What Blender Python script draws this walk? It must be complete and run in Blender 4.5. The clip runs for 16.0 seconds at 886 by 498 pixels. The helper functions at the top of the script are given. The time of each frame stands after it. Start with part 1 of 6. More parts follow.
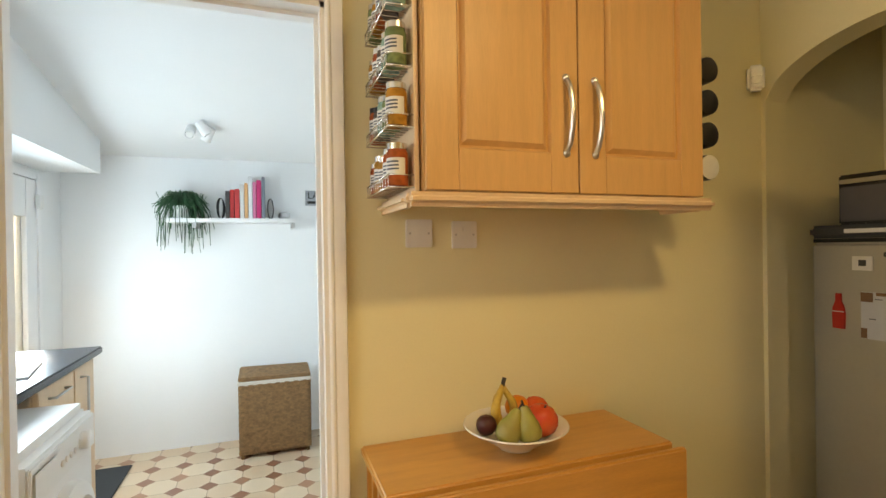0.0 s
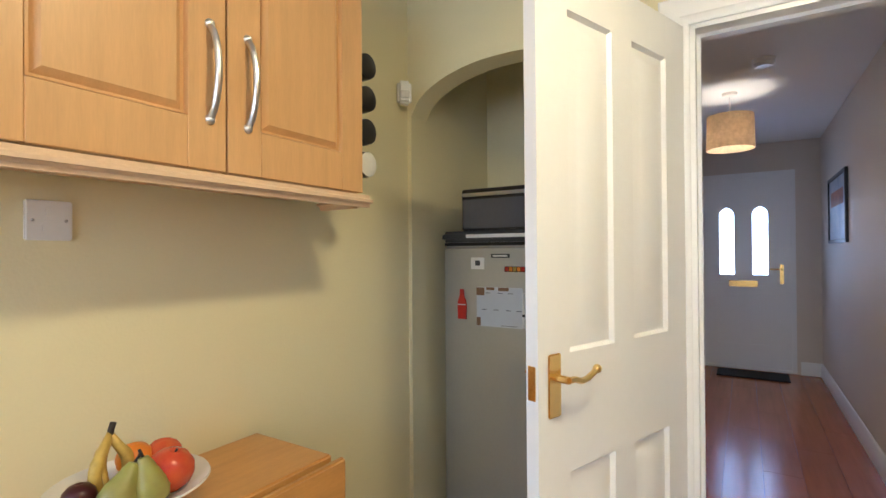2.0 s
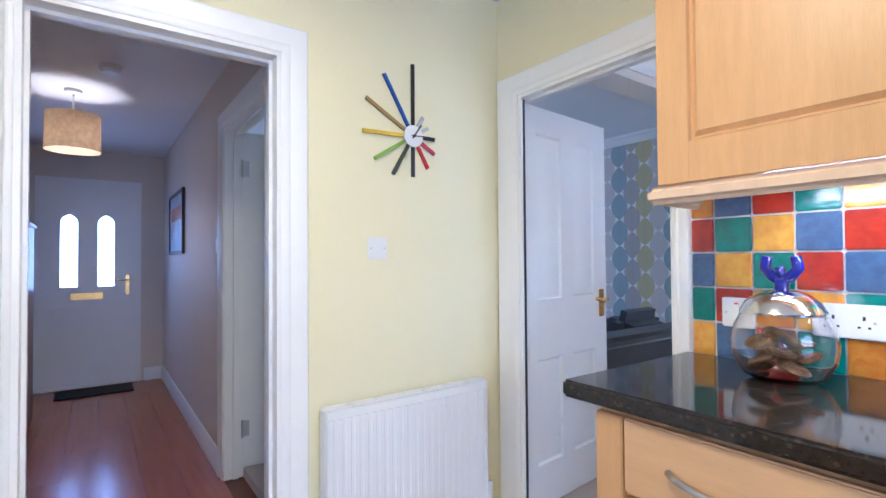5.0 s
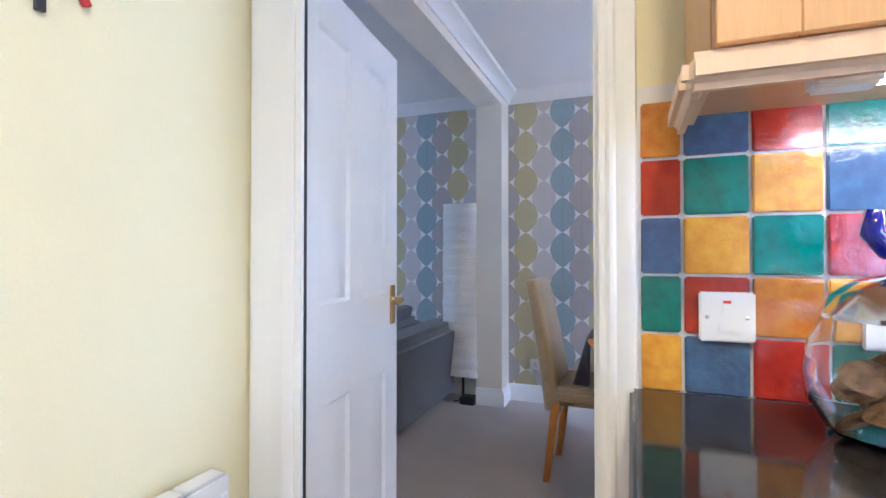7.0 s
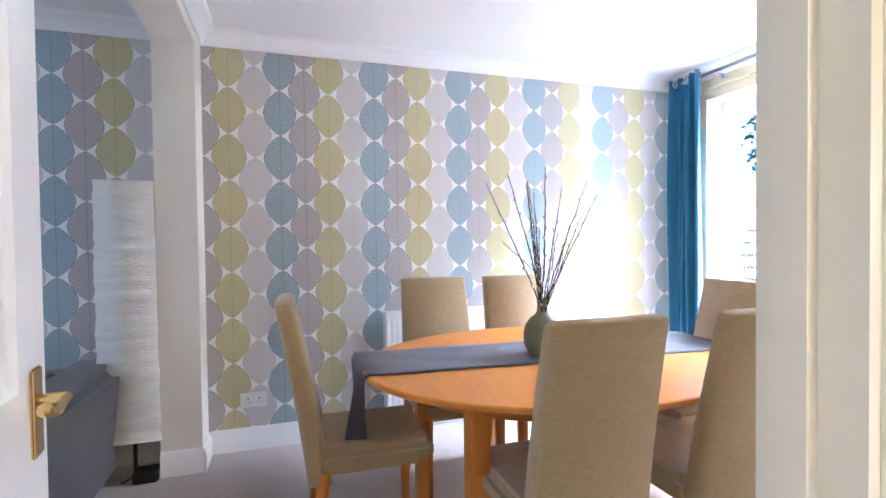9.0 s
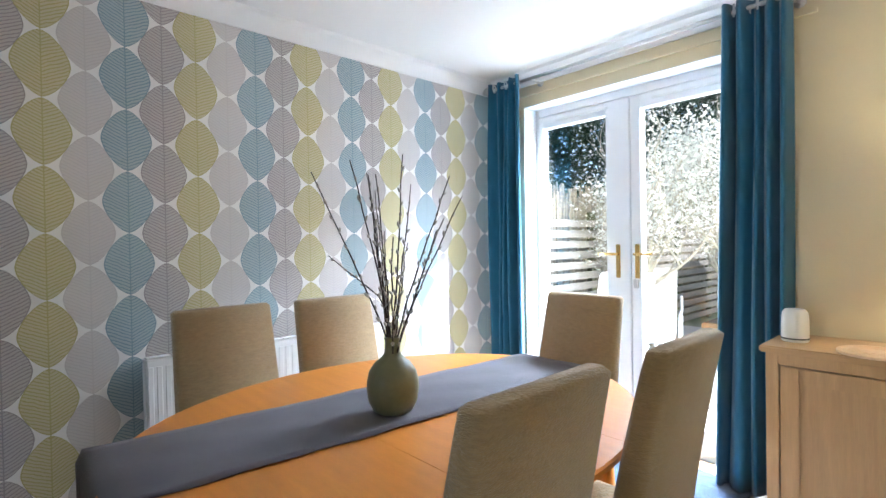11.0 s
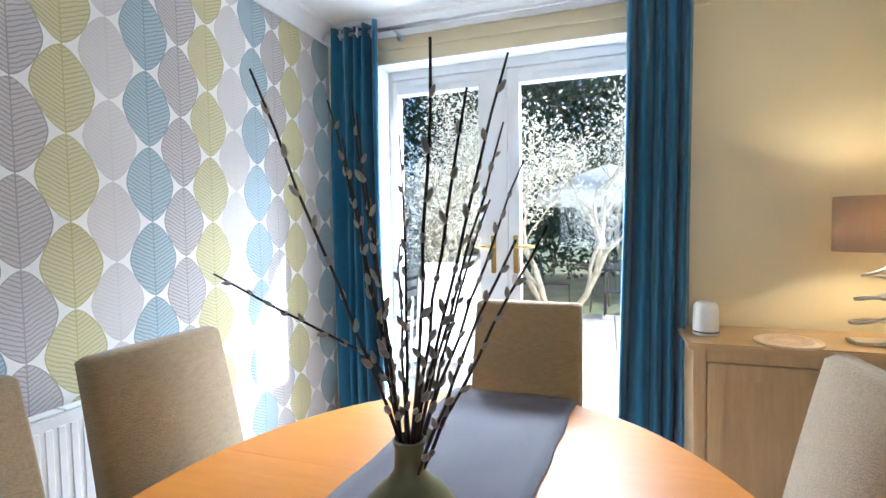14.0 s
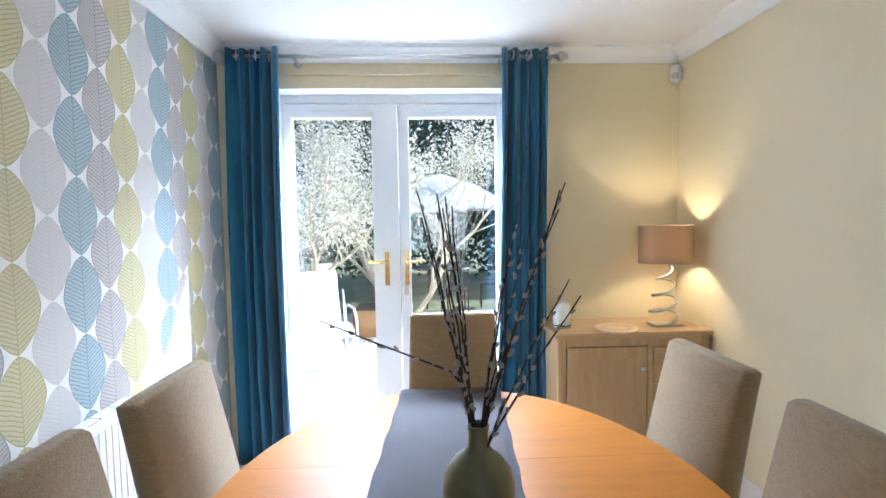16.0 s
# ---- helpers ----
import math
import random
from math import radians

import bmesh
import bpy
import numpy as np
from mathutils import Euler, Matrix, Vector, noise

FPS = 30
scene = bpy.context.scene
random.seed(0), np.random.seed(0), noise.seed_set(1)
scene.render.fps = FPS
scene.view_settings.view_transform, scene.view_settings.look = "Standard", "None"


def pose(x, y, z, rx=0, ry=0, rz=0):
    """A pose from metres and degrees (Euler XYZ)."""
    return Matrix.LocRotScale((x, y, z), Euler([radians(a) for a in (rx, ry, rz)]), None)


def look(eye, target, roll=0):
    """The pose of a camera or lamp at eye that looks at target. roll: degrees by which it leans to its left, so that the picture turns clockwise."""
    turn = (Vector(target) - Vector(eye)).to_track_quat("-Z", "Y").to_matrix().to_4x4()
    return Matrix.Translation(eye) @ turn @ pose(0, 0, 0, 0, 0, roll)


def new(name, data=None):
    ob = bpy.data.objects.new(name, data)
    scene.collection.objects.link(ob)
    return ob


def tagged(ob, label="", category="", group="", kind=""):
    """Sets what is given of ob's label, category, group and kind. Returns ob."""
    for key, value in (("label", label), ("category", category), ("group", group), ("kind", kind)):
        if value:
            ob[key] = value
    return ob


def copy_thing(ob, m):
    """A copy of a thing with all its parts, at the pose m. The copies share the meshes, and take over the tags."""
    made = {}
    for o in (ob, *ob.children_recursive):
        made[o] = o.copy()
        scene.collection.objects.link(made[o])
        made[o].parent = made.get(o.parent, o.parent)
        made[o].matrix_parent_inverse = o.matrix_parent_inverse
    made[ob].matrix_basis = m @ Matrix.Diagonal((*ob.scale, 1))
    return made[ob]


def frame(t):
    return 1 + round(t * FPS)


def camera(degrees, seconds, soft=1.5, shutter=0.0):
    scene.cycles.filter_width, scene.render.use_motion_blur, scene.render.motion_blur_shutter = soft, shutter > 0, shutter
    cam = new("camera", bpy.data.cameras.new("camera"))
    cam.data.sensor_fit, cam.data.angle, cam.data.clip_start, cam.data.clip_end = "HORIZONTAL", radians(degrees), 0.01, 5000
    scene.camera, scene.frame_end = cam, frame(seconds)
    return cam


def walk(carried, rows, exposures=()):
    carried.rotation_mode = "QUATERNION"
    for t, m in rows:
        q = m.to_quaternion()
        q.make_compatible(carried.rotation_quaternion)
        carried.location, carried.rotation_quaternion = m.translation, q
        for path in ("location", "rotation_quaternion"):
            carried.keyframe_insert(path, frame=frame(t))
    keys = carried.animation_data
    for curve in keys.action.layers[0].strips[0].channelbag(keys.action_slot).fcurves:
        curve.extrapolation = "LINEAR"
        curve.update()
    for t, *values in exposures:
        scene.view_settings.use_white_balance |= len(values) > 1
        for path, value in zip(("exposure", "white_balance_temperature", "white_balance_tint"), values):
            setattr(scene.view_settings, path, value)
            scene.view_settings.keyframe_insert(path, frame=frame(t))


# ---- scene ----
cam = camera(84.6, 16.0)
PATH = [
    (0, (-1.912, 1.432, 1.282), (-1.236, 3.314, 1.274), -0.9),
    (0.5, (-1.838, 1.482, 1.269), (-0.911, 3.254, 1.27), -0.7),
    (1, (-1.824, 1.557, 1.273), (-0.613, 3.149, 1.274), -0.4),
    (1.5, (-1.819, 1.594, 1.27), (-0.335, 2.934, 1.268), -0.0),
    (2, (-1.767, 1.592, 1.245), (-0.068, 2.647, 1.26), -0.4),
    (2.5, (-1.712, 1.607, 1.229), (0.16, 2.309, 1.257), -0.6),
    (3, (-1.739, 1.632, 1.228), (0.24, 1.919, 1.263), -0.6),
    (3.5, (-1.795, 1.644, 1.241), (0.198, 1.487, 1.275), -0.6),
    (4, (-1.816, 1.645, 1.248), (0.095, 1.058, 1.286), -0.4),
    (4.5, (-1.802, 1.618, 1.257), (-0.03, 0.691, 1.294), -0.4),
    (5, (-1.723, 1.561, 1.244), (-0.098, 0.396, 1.284), -0.4),
    (5.2, (-1.662, 1.519, 1.24), (-0.094, 0.278, 1.279), -0.4),
    (7.3, (-0.807, 0.888, 1.184), (-0.279, -1.041, 1.207), -0.2),
    (7.5, (-0.752, 0.826, 1.184), (-0.356, -1.135, 1.204), -0.4),
    (8, (-0.623, 0.656, 1.189), (-0.566, -1.343, 1.206), -0.7),
    (8.5, (-0.531, 0.489, 1.189), (-0.818, -1.49, 1.206), -0.8),
    (9, (-0.433, 0.251, 1.275), (-1.052, -1.65, 1.233), -0.7),
    (9.5, (-0.446, 0.085, 1.288), (-1.296, -1.725, 1.24), -0.6),
    (10, (-0.472, -0.079, 1.291), (-1.543, -1.767, 1.247), -0.6),
    (10.2, (-0.486, -0.124, 1.286), (-1.637, -1.759, 1.248), -0.7),
    (12.5, (-0.723, -0.848, 1.33), (-2.281, -2.102, 1.295), -1.0),
    (13, (-0.743, -1.011, 1.324), (-2.414, -2.109, 1.279), -1.0),
    (13.5, (-0.777, -1.168, 1.317), (-2.564, -2.063, 1.245), -0.9),
    (14, (-0.789, -1.261, 1.334), (-2.68, -1.905, 1.236), -1.0),
    (14.5, (-0.748, -1.356, 1.369), (-2.707, -1.742, 1.253), -1.0),
    (15, (-0.657, -1.465, 1.42), (-2.647, -1.628, 1.303), -1.0),
    (15.5, (-0.56, -1.553, 1.456), (-2.556, -1.556, 1.338), -0.9),
    (16, (-0.406, -1.667, 1.466), (-2.4, -1.57, 1.346), -0.9),
]
EXPOSURES = [(0, 0.6, 8000, 10), (1.0, 0.75, 7500, 9), (1.5, 0.95, 6200, 8), (2.0, 1.1, 5300, 9), (3.0, 1.2, 4700, 12), (3.5, 1.25, 4450, 15), (5.2, 1.25, 4500, 17), (7.5, 1.55, 4700, 17), (8.0, 1.6, 4800, 18), (9.0, 1.8, 5150, 17), (9.5, 1.8, 5250, 15), (10.2, 1.35, 5350, 10), (12.5, 0.8, 5500, 7), (16, 0.75, 5300, 8)]
walk(cam, [(t, look(e, g, r)) for t, e, g, r in PATH], EXPOSURES)

# ---- light ----
world = bpy.data.worlds.new("world")
scene.world = world
world.use_nodes = True
wn = world.node_tree
sky = wn.nodes.new("ShaderNodeTexSky")
sky.sky_type = "NISHITA"
sky.sun_disc = False
sky.sun_elevation = radians(33)
sky.sun_rotation = radians(-29)
bg = wn.nodes["Background"]
bg.inputs["Strength"].default_value = 0.15
wn.links.new(sky.outputs[0], bg.inputs["Color"])


def lamp(name, kind, m, power, colour=(1, 1, 1), size=0.1, size_y=None, spot=None):
    d = bpy.data.lights.new(name, kind)
    d.energy, d.color = power, colour
    if kind == "AREA":
        d.size = size
        if size_y:
            d.shape, d.size_y = "RECTANGLE", size_y
    elif kind == "SUN":
        d.angle = size
    else:
        d.shadow_soft_size = size
    ob = new(name, d)
    ob.matrix_world = m
    return ob


SUN_WAY = Vector((0.46, -0.84, -0.62))
lamp("sun", "SUN", look(-SUN_WAY * 20, (0, 0, 0)), 5.0, (1, 0.95, 0.88), radians(0.5))
# added area lamps in place of daylight; the first hangs above the french doors
lamp("sky_above_french_doors", "AREA", look((-4.35, -1.7, 3.1), (-1.2, -1.7, 0.5)), 700, (0.92, 0.96, 1), 1.8, 1.2)
# fill added behind the walker, in an opening made for it
lamp("sky_at_kitchen_window", "AREA", look((-4.35, 1.45, 1.6), (0, 1.45, 1.2)), 17, (0.97, 0.97, 1), 1.6, 1.0)
lamp("sky_at_laundry_door", "AREA", look((-3.2, 4.66, 1.0), (-2, 4.5, 0.9)), 14, (0.55, 0.76, 1), 0.5, 1.0)
# fill lamp added inside the laundry; the wall has no window here
lamp("sky_at_laundry_window", "AREA", look((-3.2, 3.6, 1.35), (-2, 4.0, 1.0)), 15, (0.55, 0.76, 1), 0.7, 0.6)
# ambient fill added out of view at the lounge's far end
lamp("sky_at_lounge_window", "AREA", look((4.1, -1.4, 1.4), (0, -1.5, 1.2)), 12, (0.85, 0.92, 1), 1.6, 1.2)
lamp("kitchen_ceiling_bulb", "AREA", look((-1.15, 1.35, 2.34), (-1.15, 1.36, 0)), 11, (1, 0.74, 0.36), 0.16)
lamp("hall_bulb", "POINT", pose(2.2, 1.67, 2.03), 2.1, (1, 0.8, 0.58), 0.03)
lamp("table_lamp_bulb", "POINT", pose(-3.07, -0.29, 1.31), 4.2, (1, 0.76, 0.45), 0.03)
lamp("strip_light_tube", "AREA", look((-1.5, 0.2, 1.405), (-1.5, 0.12, 0.9)), 0.75, (1, 0.93, 0.8), 0.7, 0.03)

# ---- materials ----


def mat(name, colour, rough=0.5, metal=0.0, vary=0.08, scale=6.0, stretch=(1, 1, 1), bump=0.0, bump_scale=60.0, coat=0.0, second=None, sheen=0.0, speck=0.0, subsurface=0.0):
    """A surface with two scales of variation and fine relief."""
    m = bpy.data.materials.new(name)
    m.use_nodes = True
    nt = m.node_tree
    b = nt.nodes["Principled BSDF"]
    b.inputs["Roughness"].default_value = rough
    b.inputs["Metallic"].default_value = metal
    b.inputs["Coat Weight"].default_value = coat
    b.inputs["Coat Roughness"].default_value = 0.12
    b.inputs["Sheen Weight"].default_value = sheen
    tc = nt.nodes.new("ShaderNodeTexCoord")
    mp = nt.nodes.new("ShaderNodeMapping")
    mp.inputs["Scale"].default_value = stretch
    nt.links.new(tc.outputs["Object"], mp.inputs["Vector"])
    info = nt.nodes.new("ShaderNodeObjectInfo")
    add = nt.nodes.new("ShaderNodeVectorMath")
    add.operation = "MULTIPLY_ADD"
    nt.links.new(info.outputs["Random"], add.inputs[0])
    add.inputs[1].default_value = (7, 3, 5)
    nt.links.new(mp.outputs[0], add.inputs[2])
    big = nt.nodes.new("ShaderNodeTexNoise")
    big.inputs["Scale"].default_value = scale
    big.inputs["Detail"].default_value = 4
    nt.links.new(add.outputs[0], big.inputs["Vector"])
    fine = nt.nodes.new("ShaderNodeTexNoise")
    fine.inputs["Scale"].default_value = bump_scale
    fine.inputs["Detail"].default_value = 3
    nt.links.new(add.outputs[0], fine.inputs["Vector"])
    ramp = nt.nodes.new("ShaderNodeValToRGB")
    c2 = second or tuple(max(0.0, c * (1 - 3 * vary)) for c in colour)
    ramp.color_ramp.elements[0].position, ramp.color_ramp.elements[1].position = 0.3, 0.7
    ramp.color_ramp.elements[0].color = (*c2, 1)
    ramp.color_ramp.elements[1].color = (*colour, 1)
    mixv = nt.nodes.new("ShaderNodeMix")
    mixv.data_type = "FLOAT"
    mixv.inputs["Factor"].default_value = 0.35
    nt.links.new(big.outputs["Fac"], mixv.inputs["A"])
    nt.links.new(fine.outputs["Fac"], mixv.inputs["B"])
    nt.links.new(mixv.outputs["Result"], ramp.inputs["Fac"])
    nt.links.new(ramp.outputs["Color"], b.inputs["Base Color"])
    if bump:
        bp = nt.nodes.new("ShaderNodeBump")
        bp.inputs["Strength"].default_value = min(1.0, bump)
        bp.inputs["Distance"].default_value = 0.004
        nt.links.new(fine.outputs["Fac"], bp.inputs["Height"])
        nt.links.new(bp.outputs["Normal"], b.inputs["Normal"])
    return m


def glass(name, tint=(1, 1, 1), rough=0.0, ior=1.45):
    m = bpy.data.materials.new(name)
    m.use_nodes = True
    b = m.node_tree.nodes["Principled BSDF"]
    b.inputs["Base Color"].default_value = (*tint, 1)
    b.inputs["Transmission Weight"].default_value = 1
    b.inputs["Roughness"].default_value = rough
    b.inputs["IOR"].default_value = ior
    return m


def glow(name, colour, strength):
    m = bpy.data.materials.new(name)
    m.use_nodes = True
    b = m.node_tree.nodes["Principled BSDF"]
    b.inputs["Base Color"].default_value = (*colour, 1)
    b.inputs["Emission Color"].default_value = (*colour, 1)
    b.inputs["Emission Strength"].default_value = strength
    return m


M = {}
M["cream"] = mat("cream_wall_paint", (0.84, 0.78, 0.51), 0.75, vary=0.015, scale=2, bump=0.12, bump_scale=140)
M["dining_cream"] = mat("dining_cream_paint", (0.80, 0.70, 0.47), 0.75, vary=0.015, scale=2, bump=0.12, bump_scale=140)
M["white_wall"] = mat("white_wall_paint", (0.86, 0.87, 0.87), 0.75, vary=0.01, scale=2, bump=0.15, bump_scale=110)
M["hall_wall"] = mat("hall_wall_paint", (0.75, 0.68, 0.60), 0.7, vary=0.015, scale=2, bump=0.1, bump_scale=140)
M["ceiling"] = mat("ceiling_paint", (0.84, 0.84, 0.83), 0.8, vary=0.01, scale=2, bump=0.1, bump_scale=120)
M["gloss"] = mat("white_gloss_paint", (0.86, 0.86, 0.85), 0.28, vary=0.01, scale=3, bump=0.05, bump_scale=40)
M["upvc"] = mat("white_upvc", (0.88, 0.88, 0.88), 0.3, vary=0.008, scale=3)
M["beech"] = mat("beech_foil", (0.70, 0.42, 0.175), 0.38, vary=0.05, scale=5, stretch=(9, 9, 0.8), bump=0.05, bump_scale=40)
M["beech_h"] = mat("beech_horizontal", (0.71, 0.45, 0.22), 0.38, vary=0.05, scale=5, stretch=(0.8, 9, 9), bump=0.05, bump_scale=40)
M["pale_beech"] = mat("pale_beech", (0.78, 0.58, 0.38), 0.4, vary=0.04, scale=5, stretch=(9, 9, 0.8))
M["pine"] = mat("varnished_pine", (0.66, 0.33, 0.085), 0.3, vary=0.08, scale=4, stretch=(0.9, 8, 8), bump=0.05, coat=0.3)
M["table_wood"] = mat("honey_table_wood", (0.62, 0.235, 0.04), 0.36, vary=0.06, scale=4, stretch=(8, 0.8, 8))
M["table_wood"].node_tree.nodes["Principled BSDF"].inputs["Specular IOR Level"].default_value = 0.22
M["oak"] = mat("oak", (0.60, 0.40, 0.20), 0.42, vary=0.08, scale=4, stretch=(9, 9, 0.7), bump=0.08, bump_scale=30)
M["oak_h"] = mat("oak_horizontal", (0.60, 0.40, 0.20), 0.42, vary=0.08, scale=4, stretch=(9, 0.7, 9), bump=0.08, bump_scale=30)
M["dark_wood"] = mat("dark_red_wood", (0.16, 0.045, 0.02), 0.35, vary=0.1, scale=4, stretch=(8, 8, 0.8))
M["laminate"] = mat("red_cherry_laminate", (0.42, 0.12, 0.042), 0.2, vary=0.1, scale=3, stretch=(0.7, 9, 9), bump=0.03)
M["granite"] = mat("black_granite_laminate", (0.012, 0.011, 0.011), 0.08, scale=60, bump_scale=240, vary=0.2, second=(0.03, 0.026, 0.022))
M["chrome"] = mat("chrome", (0.78, 0.78, 0.78), 0.15, 1.0, vary=0.01)
M["steel"] = mat("brushed_steel", (0.62, 0.62, 0.62), 0.33, 1.0, vary=0.03, stretch=(1, 1, 12))
M["brass"] = mat("polished_brass", (0.83, 0.58, 0.22), 0.2, 1.0, vary=0.03)
M["black"] = mat("black_plastic", (0.015, 0.015, 0.016), 0.35, vary=0.1)
M["dark_grey"] = mat("dark_grey_plastic", (0.06, 0.065, 0.07), 0.4, vary=0.1)
M["fridge"] = mat("silver_fridge_paint", (0.50, 0.50, 0.47), 0.35, 0.55, vary=0.03, scale=2)
M["white_plastic"] = mat("white_plastic", (0.82, 0.82, 0.80), 0.32, vary=0.01)
M["white_metal"] = mat("white_enamel", (0.84, 0.84, 0.83), 0.3, vary=0.01)
M["carpet"] = mat("beige_carpet", (0.43, 0.36, 0.31), 0.95, vary=0.06, scale=4, bump=0.9, bump_scale=420, sheen=0.3)
M["teal"] = mat("teal_curtain_cloth", (0.003, 0.11, 0.215), 0.75, vary=0.06, scale=10, bump=0.3, bump_scale=500, sheen=0.3, stretch=(1, 1, 1))
M["chair_cloth"] = mat("oatmeal_chair_weave", (0.45, 0.32, 0.155), 0.9, vary=0.09, scale=45, bump=1.0, bump_scale=130, sheen=0.4, stretch=(1, 1, 3.5))
M["runner"] = mat("slate_grey_linen", (0.095, 0.085, 0.105), 0.85, vary=0.07, scale=10, bump=0.4, bump_scale=500, sheen=0.2)
M["sofa"] = mat("charcoal_sofa_cloth", (0.07, 0.073, 0.085), 0.9, vary=0.1, scale=8, bump=0.5, bump_scale=350, sheen=0.3)
M["vase"] = mat("olive_glazed_stoneware", (0.19, 0.185, 0.095), 0.35, vary=0.1, scale=8)
M["twig"] = mat("dark_willow_bark", (0.03, 0.018, 0.014), 0.6, vary=0.15, scale=30)
M["bud"] = mat("grey_catkin", (0.42, 0.375, 0.32), 0.9, vary=0.15, scale=90, sheen=0.6)
M["paper"] = mat("rice_paper", (0.80, 0.77, 0.70), 0.85, vary=0.05, scale=10, stretch=(1, 1, 6), bump=0.8, bump_scale=30)
M["wicker"] = mat("brown_wicker", (0.36, 0.2, 0.085), 0.75, vary=0.2, scale=40, bump=1.0, bump_scale=120, stretch=(1, 1, 1.6))
M["pane"] = glass("window_glass")
M["clear"] = glass("clear_glass")


def specks(m, colour, scale, size):
    """Scattered mineral flecks over a material's colour."""
    nt = m.node_tree
    b = nt.nodes["Principled BSDF"]
    was = b.inputs["Base Color"].links[0].from_socket
    vo = nt.nodes.new("ShaderNodeTexVoronoi")
    vo.inputs["Scale"].default_value = scale
    tc = nt.nodes.new("ShaderNodeTexCoord")
    nt.links.new(tc.outputs["Object"], vo.inputs["Vector"])
    lt = nt.nodes.new("ShaderNodeMath")
    lt.operation = "LESS_THAN"
    nt.links.new(vo.outputs["Distance"], lt.inputs[0])
    lt.inputs[1].default_value = size
    mx = nt.nodes.new("ShaderNodeMix")
    mx.data_type = "RGBA"
    nt.links.new(lt.outputs[0], mx.inputs[0])
    nt.links.new(was, mx.inputs[6])
    mx.inputs[7].default_value = (*colour, 1)
    nt.links.new(mx.outputs[2], b.inputs["Base Color"])


specks(M["granite"], (0.05, 0.038, 0.028), 60, 0.26)


# a small language for pattern nodes
def op(nt, kind, a, b=None, c=None):
    n = nt.nodes.new("ShaderNodeMath")
    n.operation = kind
    for k, v in enumerate((a, b, c)):
        if v is None:
            continue
        if isinstance(v, (int, float)):
            n.inputs[k].default_value = v
        else:
            nt.links.new(v, n.inputs[k])
    return n.outputs[0]


def blend(nt, fac, a, b):
    n = nt.nodes.new("ShaderNodeMix")
    n.data_type = "RGBA"
    for key, v in (("Factor", fac), ("A", a), ("B", b)):
        sock = [q for q in n.inputs if q.name == key and (q.type == "RGBA" or (key == "Factor" and q.type == "VALUE"))][0]
        if isinstance(v, tuple):
            sock.default_value = (*v, 1)
        elif isinstance(v, (int, float)):
            sock.default_value = v
        else:
            nt.links.new(v, sock)
    return [q for q in n.outputs if q.type == "RGBA"][0]


